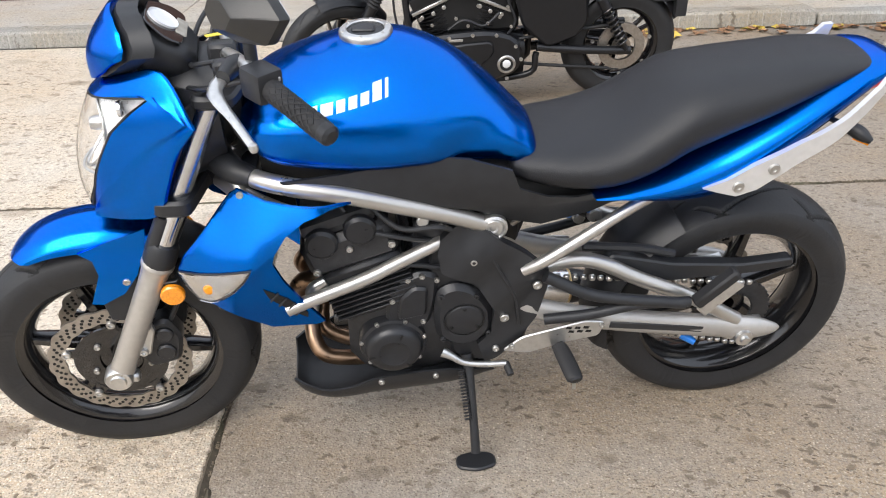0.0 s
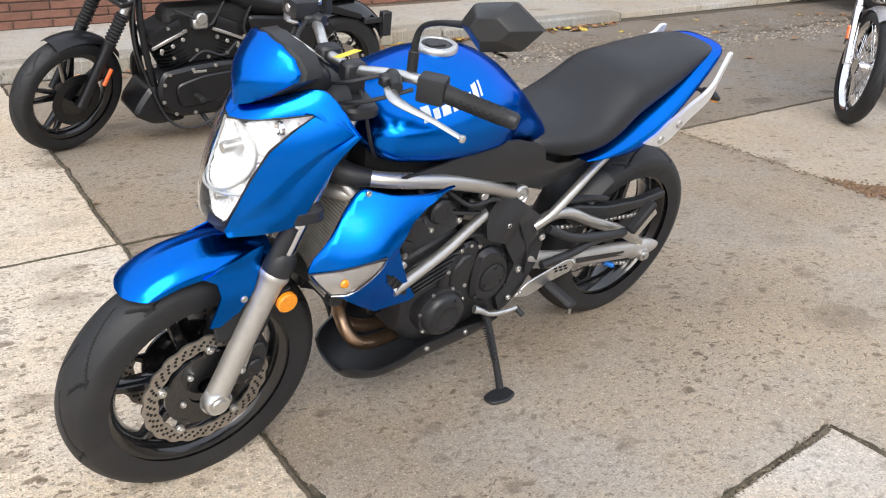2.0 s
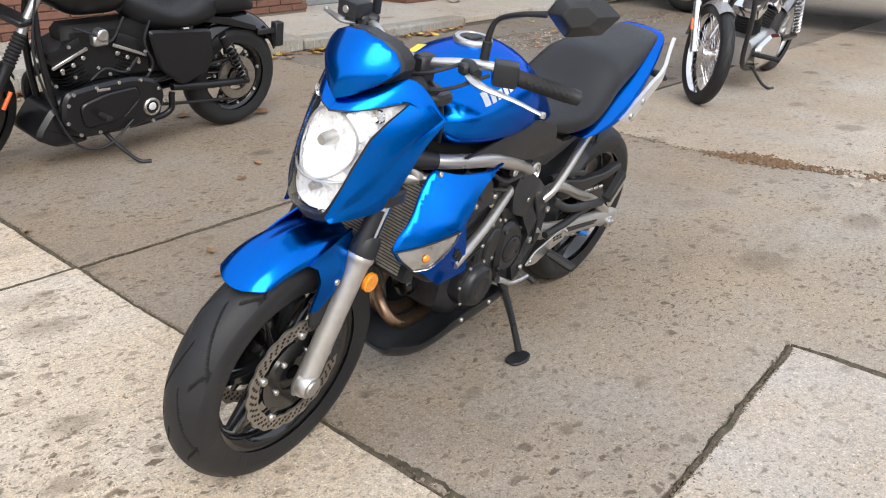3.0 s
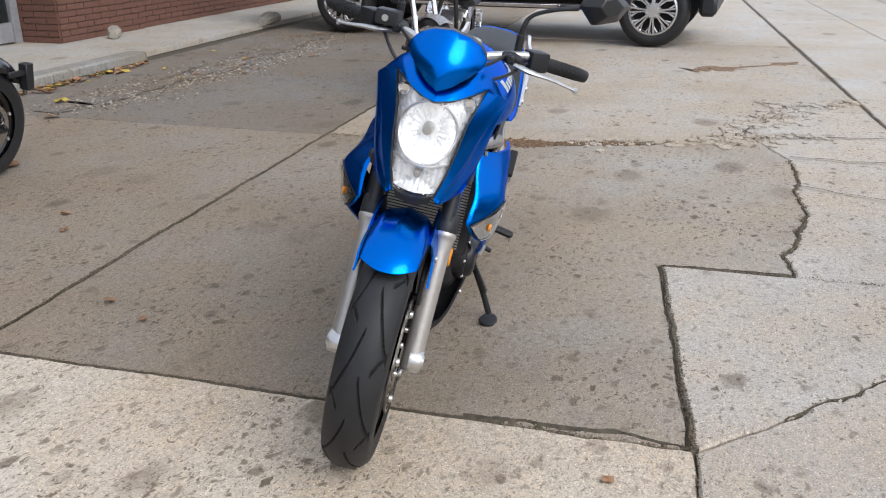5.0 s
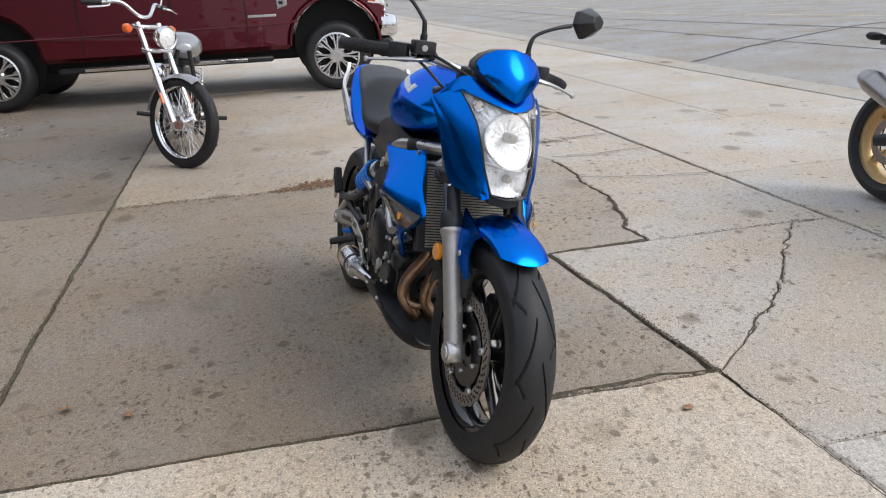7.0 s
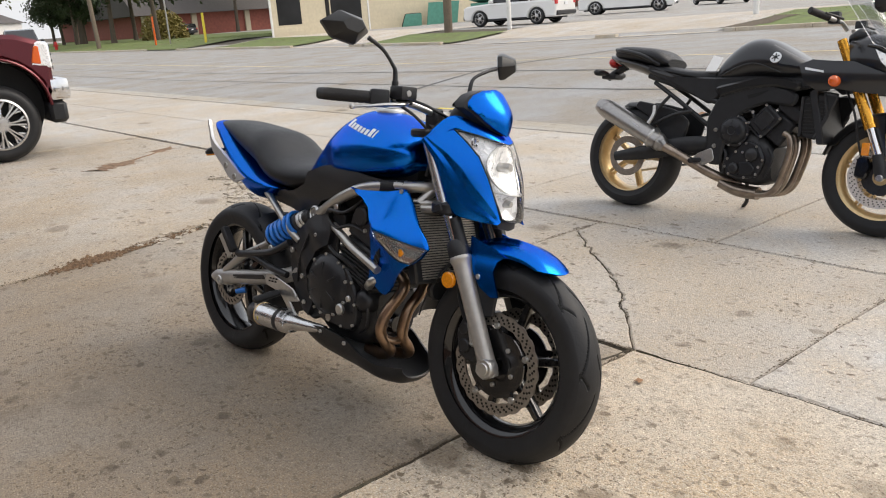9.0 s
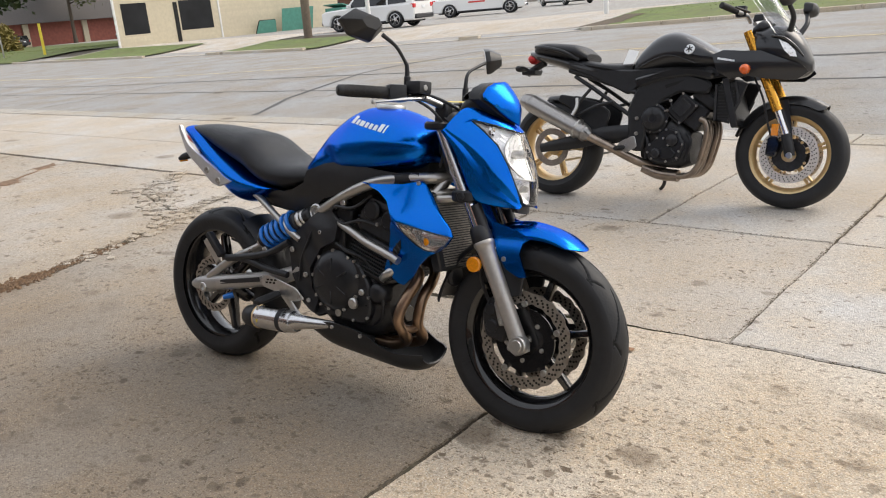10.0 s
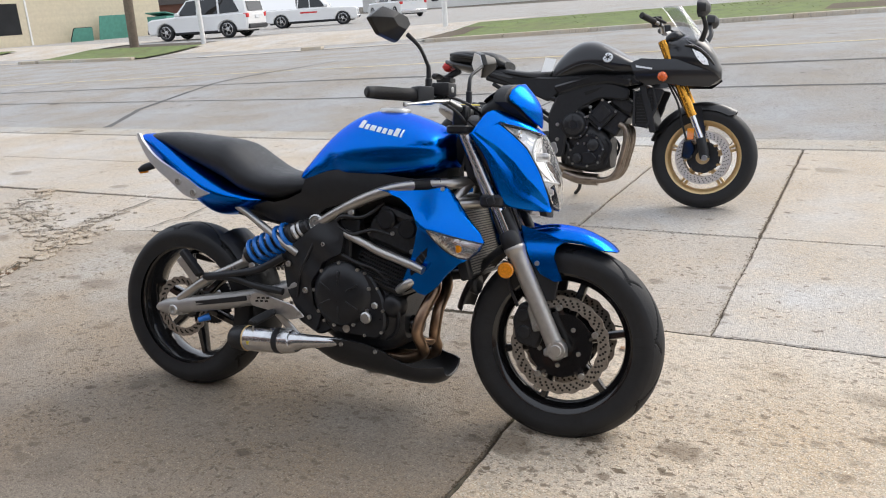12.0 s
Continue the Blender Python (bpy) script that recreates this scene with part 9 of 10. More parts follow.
def car(name, m, label, category, paint, L, W, H, kind="suv", wheel_r=0.37):
    """A parked car; x points forwards."""
    c = thing(name, m, label, category)
    f, r = L * 0.5 - 0.92, -L * 0.5 + 1.02
    z1 = H * 0.56
    low = [(-L / 2, 0.50), (-L / 2 + 0.05, 0.30)] + arch(r, wheel_r + 0.06, 0.30, 8) + arch(f, wheel_r + 0.06, 0.30, 8) + [(L / 2 - 0.08, 0.30), (L / 2, 0.48), (L / 2 - 0.03, z1 - 0.12), (L / 2 - 0.25, z1 - 0.02)]
    if kind == "suv":
        low += [(L * 0.22, z1 + 0.04), (-L / 2 + 0.02, z1 + 0.05)]
        cab = [(L * 0.24, z1), (L * 0.10, H - 0.08), (0.0, H), (-L * 0.36, H - 0.04), (-L * 0.47, H - 0.14), (-L / 2 + 0.04, z1)]
        wins = ([(L * 0.19, z1 + 0.06), (L * 0.09, H - 0.12), (0.0, H - 0.09), (0.0, z1 + 0.06)], [(-0.06, z1 + 0.06), (-0.06, H - 0.09), (-L * 0.20, H - 0.10), (-L * 0.21, z1 + 0.06)], [(-L * 0.23, z1 + 0.06), (-L * 0.22, H - 0.10), (-L * 0.36, H - 0.13), (-L * 0.42, z1 + 0.1)])
    else:
        low += [(L * 0.18, z1 + 0.04), (-L / 2, z1 + 0.02)]
        cab = [(L * 0.20, z1), (L * 0.08, H - 0.06), (L * 0.02, H), (-L * 0.12, H - 0.02), (-L * 0.15, z1)]
        wins = ([(L * 0.16, z1 + 0.06), (L * 0.07, H - 0.11), (L * 0.0, H - 0.08), (L * 0.0, z1 + 0.06)], [(-0.06, z1 + 0.06), (-0.06, H - 0.08), (-L * 0.11, H - 0.09), (-L * 0.13, z1 + 0.06)])
    part("body", prism(low, -W / 2, W / 2, 0.06, lambda z: 1 - 0.06 * max(0, z - 0.7)), paint, c)
    part("cabin", prism(cab, -W / 2 + 0.08, W / 2 - 0.08, 0.06, lambda z: 1 - 0.22 * max(0, z - z1)), paint, c)
    for s in (1, -1):
        for o in wins:
            part("side_window", prism(o, s * (W / 2 - 0.30), s * (W / 2 - 0.065), 0.01, lambda z: 1 - 0.22 * max(0, z - z1)), CAR_GLASS, c)
        part("tail_lamp", block(-L / 2 - 0.012, -L / 2 + 0.20, s * (W / 2 - 0.12) - 0.10, s * (W / 2 - 0.12) + 0.10, z1 - 0.16, z1 + 0.02, 0.02), RED, c)
        part("headlamp", block(L / 2 - 0.25, L / 2 - 0.02, s * (W / 2 - 0.16) - 0.13, s * (W / 2 - 0.16) + 0.12, z1 - 0.26, z1 - 0.12, 0.03), REFLECTOR, c)
        part("side_mirror", block(L * 0.15, L * 0.19, s * (W / 2 + 0.08) - 0.09, s * (W / 2 + 0.08) + 0.09, z1 + 0.05, z1 + 0.2, 0.03), paint, c)
        for x in (f, r):
            road_wheel(c, x, s * (W / 2 - 0.12), wheel_r, 0.24, 5, WHEEL_SILVER)
        part("sill_trim", block(r + wheel_r + 0.08, f - wheel_r - 0.08, s * (W / 2 - 0.01) - 0.02, s * (W / 2 - 0.01) + 0.02, 0.27, 0.36, 0.01), BLACK_PLASTIC, c)
    if kind == "suv":
        part("rear_window", moved(block(-0.01, 0.01, -W / 2 + 0.25, W / 2 - 0.25, -0.22, 0.20, 0.004), Matrix.Translation((-L * 0.485, 0, z1 + 0.32)) @ Matrix.Rotation(radians(12), 4, "Y")), CAR_GLASS, c)
    else:
        part("rear_window", block(-L * 0.15 - 0.01, -L * 0.14, -W / 2 + 0.3, W / 2 - 0.3, z1 + 0.1, H - 0.15, 0.004), CAR_GLASS, c)
        part("load_bed", block(-L / 2 + 0.08, -L * 0.16, -W / 2 + 0.1, W / 2 - 0.1, z1 + 0.005, z1 + 0.03, 0.005), DARK, c)
    part("rear_bumper", block(-L / 2 - 0.06, -L / 2 + 0.10, -W / 2 + 0.06, W / 2 - 0.06, 0.36, 0.56, 0.04), BLACK_PLASTIC if kind == "suv" else CHROME, c)
    part("number_plate", block(-L / 2 - 0.02, -L / 2 - 0.005, -0.16, 0.16, z1 - 0.2, z1 - 0.08, 0.003), WHITE_DECAL, c)
    part("front_bumper", block(L / 2 - 0.14, L / 2 + 0.05, -W / 2 + 0.06, W / 2 - 0.06, 0.34, 0.54, 0.04), BLACK_PLASTIC if kind == "suv" else CHROME, c)
    part("underbody", block(-L / 2 + 0.3, L / 2 - 0.3, -W / 2 + 0.25, W / 2 - 0.25, 0.22, 0.5, 0.03), DARK, c)
    return c


suv = car("white_suv", site(26.4, -25.3, 0, 14), "white suv parked beside the sided building", "car", WHITE_PAINT, 5.0, 1.95, 1.78, "suv", 0.39)
pk = car("white_pickup", site(29.8, -38.0, 0, -150), "white pickup truck with red sign bars on its door", "pickup truck", WHITE_PAINT, 5.6, 2.0, 1.85, "pickup", 0.40)
part("sign_bar", block(-0.6, 0.4, 1.005, 1.012, 0.78, 0.86, 0.002), RED, pk, "red lettering bar")
part("sign_bar", block(-0.6, 0.4, -1.012, -1.005, 0.78, 0.86, 0.002), RED, pk, "red lettering bar")
car("grey_pickup", site(31.0, -50.0, 0, -35), "pale work truck in the yard across the street", "pickup truck", WHITE_PAINT, 6.0, 2.1, 1.95, "pickup", 0.42)
car("dark_pickup", site(52.0, -9.8, 0, 170), "dark pickup truck far down the street", "pickup truck", GREY_PAINT, 5.6, 2.0, 1.85, "pickup", 0.40)
for i, (u, v, a, p) in enumerate(((92, -52, 80, WHITE_PAINT), (96, -55, 78, GREY_PAINT), (89, -50, 82, WHITE_PAINT), (100, -58, 80, GREY_PAINT), (100, -40, 20, GREY_PAINT))):
    tagged(car("parked_car", site(u, v, 0, a), "small car in a distant parking lot", "car", p, 4.6, 1.8, 1.5, "suv", 0.33), group="cars in the far lot")

# ---- shop behind the motorcycles ----
BRICK = material("red_brown_brick", (0.165, 0.080, 0.056), 0.85, 0, 0, 0.25, 30, 0.5, 90, 0.4, 6, (0.10, 0.055, 0.042), island=0.18)
MORTAR = material("mortar", (0.17, 0.135, 0.11), 0.95, 0, 0, 0.2, 30, 0.5, 90)
CREAM = material("cream_siding", (0.55, 0.49, 0.36), 0.6, 0, 0, 0.08, 6, spots=0.3, spot_scale=1.5, spot_color=(0.45, 0.40, 0.30), island=0.03)
WHITE_TRIM = material("white_trim", (0.72, 0.72, 0.70), 0.5, 0, 0, 0.06, 10, spots=0.3, spot_scale=4, spot_color=(0.5, 0.48, 0.45))
WINDOW = material("shop_glass", (0.015, 0.02, 0.022), 0.05, 0, 0.6, 0.2, 4)
CURB = concrete("kerb_concrete", (0.33, 0.32, 0.29), 1.0, 0.3, (0.14, 0.15, 0.11), 0.6)
GREEN = material("green_tarp", (0.10, 0.30, 0.24), 0.5, 0, 0, 0.15, 4)
DOOR_GREY = material("door_frame_grey", (0.35, 0.36, 0.38), 0.4, 0.3)
BARK = material("bark", (0.10, 0.08, 0.06), 0.95, 0, 0, 0.4, 30, 0.8, 60)
FOLIAGE = material("autumn_foliage", (0.07, 0.085, 0.025), 0.7, 0, 0, 0.5, 1.2, spots=0.5, spot_scale=0.5, spot_color=(0.15, 0.10, 0.03))
ROOF = material("roof_shingle", (0.10, 0.09, 0.085), 0.9, 0, 0, 0.3, 10)

walk_sh = thing("shop_walk", Matrix.Identity(4), "raised concrete walk along the shop front", "sidewalk", kind="structure")


def lot_block(name, u0, u1, v0, v1, z0, z1, mat, parent, bevel=0.01, label=""):
    return part(name, moved(block(u0, u1, v0, v1, z0, z1, bevel), LOT), mat, parent, label)


for a in (-10, -7, -4.2, -1.4, 1.4, 3.4):
    b = {-10: -7, -7: -4.2, -4.2: -1.4, -1.4: 1.4, 1.4: 3.4, 3.4: 5.6}[a]
    lot_block("kerb_stone", a + 0.006, b - 0.006, 6.36, 6.58, -0.02, 0.115 - (0.03 if a == 3.4 else 0), CURB, walk_sh, 0.02)
    lot_block("walk_slab", a + 0.004, b - 0.004, 6.58, 8.2, -0.02, 0.11 - (0.03 if a == 3.4 else 0), C_WALK, walk_sh, 0.006)
for a in (5.6, 8.6, 11.6):
    lot_block("walk_slab", a + 0.004, a + 2.996, 6.55, 9.6, -0.02, 0.045, C_WALK, walk_sh, 0.006)
lot_block("walk_slab", 14.6, 30, 6.35, 9.6, -0.02, 0.04, C_WALK, walk_sh, 0.006)

shop = thing("wall_shop", Matrix.Identity(4), "low red brick shop front with display windows", "building", kind="structure")
lot_block("wall_core", -12, 4.6, 7.82, 8.3, 0.0, 0.95, MORTAR, shop, 0)
lot_block("wall_core", -12, 4.6, 7.9, 8.3, 0.95, 4.2, WINDOW, shop, 0, "dark display window")
lot_block("window_sill", -12, 4.6, 7.70, 7.86, 0.95, 1.02, WHITE_TRIM, shop, 0.008)
lot_block("upper_wall", -12, 16, 7.75, 9.2, 3.2, 4.4, BRICK, shop, 0)
lot_block("door_frame", 4.6, 4.72, 8.3, 8.42, 0.0, 3.2, DOOR_GREY, shop, 0.01)
lot_block("door_frame", 6.0, 6.12, 8.3, 8.42, 0.0, 3.2, DOOR_GREY, shop, 0.01)
lot_block("shop_door", 4.72, 6.0, 8.34, 8.40, 0.06, 2.3, WINDOW, shop, 0.01, "glazed shop door")
lot_block("door_rail", 4.72, 6.0, 8.31, 8.42, 0.06, 0.28, DOOR_GREY, shop, 0.01)
lot_block("pillar_core", 6.15, 7.75, 7.82, 8.6, 0.0, 3.2, MORTAR, shop, 0)
lot_block("wall_core", 7.6, 16, 7.87, 8.3, 0.0, 0.50, MORTAR, shop, 0)
lot_block("display_window", 7.75, 16, 8.05, 8.3, 0.50, 3.2, WINDOW, shop, 0, "dark display window with goods behind")
lot_block("window_sill", 7.75, 16, 7.78, 8.06, 0.50, 0.66, WHITE_TRIM, shop, 0.01, "broad white window sill")
for u in (9.9, 12.2, 14.4):
    lot_block("mullion", u - 0.03, u + 0.03, 7.98, 8.1, 0.66, 3.2, ALLOY, shop, 0.005)
lot_block("shop_body", -12, 16.2, 9.2, 16, 0.0, 4.4, BRICK, shop, 0)
lot_block("parapet_coping", -12.1, 16.3, 7.65, 16.1, 4.4, 4.55, CURB, shop, 0.01)
for i, (u, h, w, m) in enumerate(((8.2, 0.30, 0.35, BLACK_PLASTIC), (8.8, 0.42, 0.3, BLACK_PLASTIC), (9.35, 0.35, 0.4, GREY_PAINT), (10.3, 0.32, 0.32, BLACK_PLASTIC), (10.9, 0.30, 0.45, GREEN), (11.6, 0.4, 0.3, BLACK_PLASTIC))):
    g = part("goods_bundle", moved(hull([(-w, h * 0.5, 0.0, 0.05, 0.1), (-w * 0.6, h, 0.0, 0.12, h * 0.5), (w * 0.5, h * 0.9, 0, 0.12, h * 0.4), (w, h * 0.3, 0, 0.05, 0.08)], 16, 10), LOT @ Matrix.Translation((u, 7.95, 0.66))), m, None)
    tagged(g, "dark bundled goods on the shop window ledge", "goods", group="window goods")

# bricks: long thin courses
bl, bh, jt = 0.29, 0.060, 0.010
near, rest = [], []


def lay(u0, u1, v, z0, z1, depth, axis="u"):
    row = 0
    z = z0
    while z + bh <= z1 + 1e-6:
        u = u0 - (bl + jt) * (0.5 if row % 2 else 0)
        while u < u1:
            a, b = max(u, u0), min(u + bl, u1)
            if b - a > 0.05:
                (near if -2.2 < a < 5 and axis == "u" and z < 0.75 else rest).append((a, b, v, z, depth, axis))
            u += bl + jt
        z += bh + jt
        row += 1


lay(-10, 4.6, 7.82, 0.115, 0.95, 0.02)
lay(7.75, 16, 7.87, 0.05, 0.50, 0.02)
lay(6.15, 7.75, 7.82, 0.05, 1.6, 0.02)
lay(7.82, 8.35, 6.15, 0.05, 1.6, 0.02, "v")
near.sort(key=lambda b: abs(b[0] - 1.2) + b[3])
near, extra = near[:300], near[300:]
rest += extra
shared = {}
for a, b, v, z, d, axis in near:
    key = round(b - a, 3)
    if key not in shared:
        bm = block(-(b - a) / 2, (b - a) / 2, -d, 0.01, 0, bh, 0.004)
        me = bpy.data.meshes.new("brick")
        bm.to_mesh(me)
        bm.free()
        me.materials.append(BRICK)
        shared[key] = me
    ob = new("brick", shared[key])
    ob.parent = shop
    ob.matrix_basis = LOT @ Matrix.Translation(((a + b) / 2, v, z + random.uniform(-0.001, 0.001)))
verts, faces = [], []
for a, b, v, z, d, axis in rest:
    k = len(verts)
    for zz in (z, z + bh):
        for (p, q) in ((a, v - d), (b, v - d), (b, v + 0.01), (a, v + 0.01)):
            verts.append(tuple(LOT @ (Vector((p, q, zz)) if axis == "u" else Vector((q, p, zz)))))
    faces += [(k, k + 1, k + 5, k + 4), (k + 1, k + 2, k + 6, k + 5), (k + 3, k, k + 4, k + 7), (k + 4, k + 5, k + 6, k + 7)]
part("brickwork", fixed(mesh(verts, faces)), BRICK, shop, "rows of red brown bricks", kind="stuff")

# leaves and litter
def leaf_mesh(r):
    n = 9
    pts = [(0, 0, 0.006)]
    for i in range(n):
        a = 2 * math.pi * i / n
        q = r * (1.0 if i % 2 else 0.62) * random.uniform(0.8, 1.2)
        pts.append((q * math.cos(a), q * math.sin(a), random.uniform(0.0, 0.018)))
    return mesh(pts, [(0, 1 + i, 1 + (i + 1) % n) for i in range(n)])


leaf_meshes = []
for k in range(6):
    bm = leaf_mesh(0.045)
    me = bpy.data.meshes.new("leaf")
    bm.to_mesh(me)
    bm.free()
    me.materials.append(LEAF_Y if k == 5 else LEAF)
    leaf_meshes.append(me)


def leaf(u, v, s=1.0, k=None, z=0.0):
    ob = new("fallen_leaf", leaf_meshes[random.randrange(6) if k is None else k])
    ob.matrix_basis = site(u, v, 0.008 + z, random.uniform(0, 360)) @ Matrix.Rotation(random.uniform(-0.2, 0.2), 4, "X") @ Matrix.Diagonal((s, s, s, 1))
    return tagged(ob, "dry curled leaf on the concrete", "leaf", "fallen leaves")


for i in range(230):
    leaf(random.uniform(0.2, 5.4), 6.28 - abs(random.gauss(0, 0.09)), random.uniform(0.6, 1.3))
for u, v, s, k in ((2.2, 6.05, 2.0, 5), (2.9, 5.4, 1.5, 1), (1.35, 5.0, 1.3, 2), (1.75, 4.75, 1.2, 1), (3.4, 5.7, 1.5, 5), (1.1, 3.9, 0.7, 0), (0.9, 3.75, 0.6, 3), (0.2, 2.9, 0.55, 2), (-0.1, 3.8, 0.6, 1), (2.9, -4.0, 2.2, 0), (0.3, 3.1, 0.6, 0), (-0.30, 1.30, 0.5, 2)):
    leaf(u, v, s, k)
for i in range(40):
    leaf(random.uniform(4.5, 8.5), random.gauss(5.3, 0.35), random.uniform(0.6, 1.2))
crumb_v, crumb_f = [], []


def crumbs(n, path, spread, size):
    for i in range(n):
        t = random.random() * (len(path) - 1)
        k = int(t)
        p = Vector(path[k]).lerp(Vector(path[k + 1]), t - k) + Vector((random.gauss(0, spread), random.gauss(0, spread)))
        r = size * random.uniform(0.4, 1.6)
        c = LOT @ Vector((p.x, p.y, height(p.x, p.y) + r * 0.2))
        b = len(crumb_v)
        for q in range(4):
            a = q * math.pi / 2 + random.random()
            crumb_v.append((c.x + r * math.cos(a), c.y + r * math.sin(a), c.z))
        crumb_v.append((c.x, c.y, c.z + r * 0.7))
        crumb_f.extend([(b + q, b + (q + 1) % 4, b + 4) for q in range(4)])


crumbs(500, CRACK_B + [(4.4, 0.4)], 0.022, 0.006)
crumbs(900, [(3.2, 5.5), (4.5, 5.3), (6, 5.2), (8, 5.3)], 0.24, 0.010)
for path, n in (([(-0.115, 1.09), (0.5, 1.13), (1.165, 1.18)], 1500), ([(-0.115, 1.09), (-0.115, 3.3)], 1500), ([(-0.115, 3.33), (2.95, 3.335)], 1200), ([(-0.115, 3.35), (-0.115, 6.2)], 700), ([(-2.5, 1.06), (-0.115, 1.08)], 900),
                (CRACK_V, 1400), (CRACK_N, 200), ([(1.165, 1.18), (1.18, 0.68), (1.165, -0.3)], 700), ([(-3, -0.3), (9, -0.3)], 2400), ([(-0.57, 1.06), (-0.57, -2.8)], 900), (CRACK_B, 1800), ([(-2.0, 3.335), (-0.115, 3.335)], 500)):
    crumbs(n // 2, path, 0.008, 0.0035)
part("rubble", mesh(crumb_v, crumb_f), concrete("rubble_mix", (0.17, 0.14, 0.10), 1.0, 0.3), None, "broken concrete crumbs and dry litter along the cracks", kind="stuff")["category"] = "rubble"
crumb_v, crumb_f = [], []
crumbs(900, [(3.10, 1.8), (3.25, 1.3), (3.34, 0.88), (3.5, 0.71), (3.64, 0.45), (3.7, 0.13)], 0.040, 0.009)
crumbs(600, [(3.4, 0.85), (3.93, 0.6), (4.24, 0.36), (4.53, 0.33)], 0.060, 0.010)
crumbs(500, [(4.8, 0.42), (4.66, 0.27), (4.8, 0.0), (5.02, -0.3)], 0.050, 0.009)
crumbs(900, [(3.2, 5.5), (4.5, 5.3), (6, 5.2), (8, 5.3)], 0.20, 0.011)
part("pale_rubble", mesh(crumb_v, crumb_f), concrete("pale_rubble_mix", (0.40, 0.355, 0.295), 1.0, 0.3), None, "pale crumbs broken off the concrete edges", kind="stuff")["category"] = "rubble"
for path in ([(3.10, 1.8), (3.25, 1.3), (3.34, 0.88), (3.5, 0.71), (3.64, 0.45), (3.7, 0.13), (3.72, -0.25)], [(3.5, 0.75), (3.93, 0.6), (4.24, 0.36), (4.53, 0.33)], [(4.85, 0.5), (4.66, 0.27), (4.8, 0.0), (5.02, -0.28)], [(4.3, 0.40), (4.1, 0.52), (3.95, 0.50)],
             [(3.1, 0.46), (3.05, 0.1), (3.1, -0.28)], [(2.46, 0.5), (2.3, 0.1), (2.25, -0.28)], [(3.0, 5.5), (4.6, 5.3), (6.2, 5.25), (8.4, 5.35)], [(4.0, 5.45), (5.2, 5.6), (6.6, 5.5)]):
    strip("crack", path, 0.016, DIRT, pavement, 0.0075, 0.05, 0.05)
MOSS = material("mossy_joint_dirt", (0.085, 0.070, 0.050), 0.95, 0, 0, 0.6, 35, 0.8, 140, 0.6, 6, (0.060, 0.068, 0.028))


def dirt_bed(path, width, z, taper=1.0, seed=0.0, mat=None, label="dark soil and moss in a slab joint"):
    """A ragged low ridge of soil and moss lying in a joint."""
    pts = []
    for a, b in zip(path, path[1:]):
        a, b = Vector(a), Vector(b)
        m = max(1, int((b - a).length / 0.012))
        pts += [a + (b - a) * (j / m) for j in range(m)]
    n = len(pts)
    verts, faces = [], []
    for i, p in enumerate(pts):
        t = (pts[min(i + 1, n - 1)] - pts[max(i - 1, 0)]).normalized()
        nn = Vector((-t.y, t.x))
        q = Vector(jag(p, 0.012))
        w = width * (1 + (taper - 1) * i / n)
        clump = max(0.05, 0.62 + 1.7 * noise.noise(Vector((p.x * 3.1, p.y * 3.1, seed))))
        for sd in (-1.0, 0.0, 1.0):
            r = 0.5 + 0.55 * noise.noise(Vector((p.x * 45, p.y * 45, seed + 3 * sd))) + 0.35 * noise.noise(Vector((p.x * 14, p.y * 14, seed + 7 * sd)))
            e = q + nn * (w * 0.5 * sd * max(0.1, r) * clump)
            verts.append(tuple(LOT @ Vector((e.x, e.y, height(e.x, e.y) + z + (0.004 * clump * max(0.2, r) if sd == 0 else -0.010)))))
    for i in range(n - 1):
        for k in (0, 1):
            faces.append((3 * i + k, 3 * i + k + 1, 3 * i + 4 + k, 3 * i + 3 + k))
    return part("joint_dirt", fixed(mesh(verts, faces)), mat or MOSS, pavement, label)


dirt_bed([(-0.115, 1.10), (0.5, 1.135), (1.165, 1.185)], 0.055, 0.004, seed=1.3)
dirt_bed([(1.165, 1.18), (1.185, 0.68)], 0.05, 0.004, seed=2.1)
dirt_bed([(-0.105, 1.08), (-0.075, 1.30), (-0.098, 1.72)], 0.19, 0.005, 0.25, seed=3.3)
dirt_bed([(-0.115, 1.6), (-0.115, 3.335), (-0.115, 6.2)], 0.042, 0.005, seed=4.9)
dirt_bed([(-0.115, 3.335), (2.95, 3.335), (6.1, 3.335)], 0.035, 0.003, seed=5.7)
dirt_bed([(-3.0, 3.335), (-0.115, 3.335)], 0.040, 0.006, seed=6.2)
dirt_bed([(-3.0, 1.062), (-0.115, 1.085)], 0.020, 0.006, seed=7.4)
SOIL_RED = material("reddish_soil", (0.21, 0.135, 0.085), 0.95, 0, 0, 0.5, 25, 0.8, 90, 0.6, 8, (0.13, 0.09, 0.06))
dirt_bed([(6.35, 0.95), (6.62, 0.55), (6.85, 0.20), (7.2, -0.15)], 0.46, 0.006, 0.8, 13.5, SOIL_RED, "reddish soil heaped over a broken joint")
dirt_bed(CRACK_V[::3], 0.045, 0.001, seed=8.8)
dirt_bed(CRACK_N[::3], 0.020, 0.001, seed=9.1)
dirt_bed(CRACK_B[3:], 0.034, 0.001, seed=10.4)

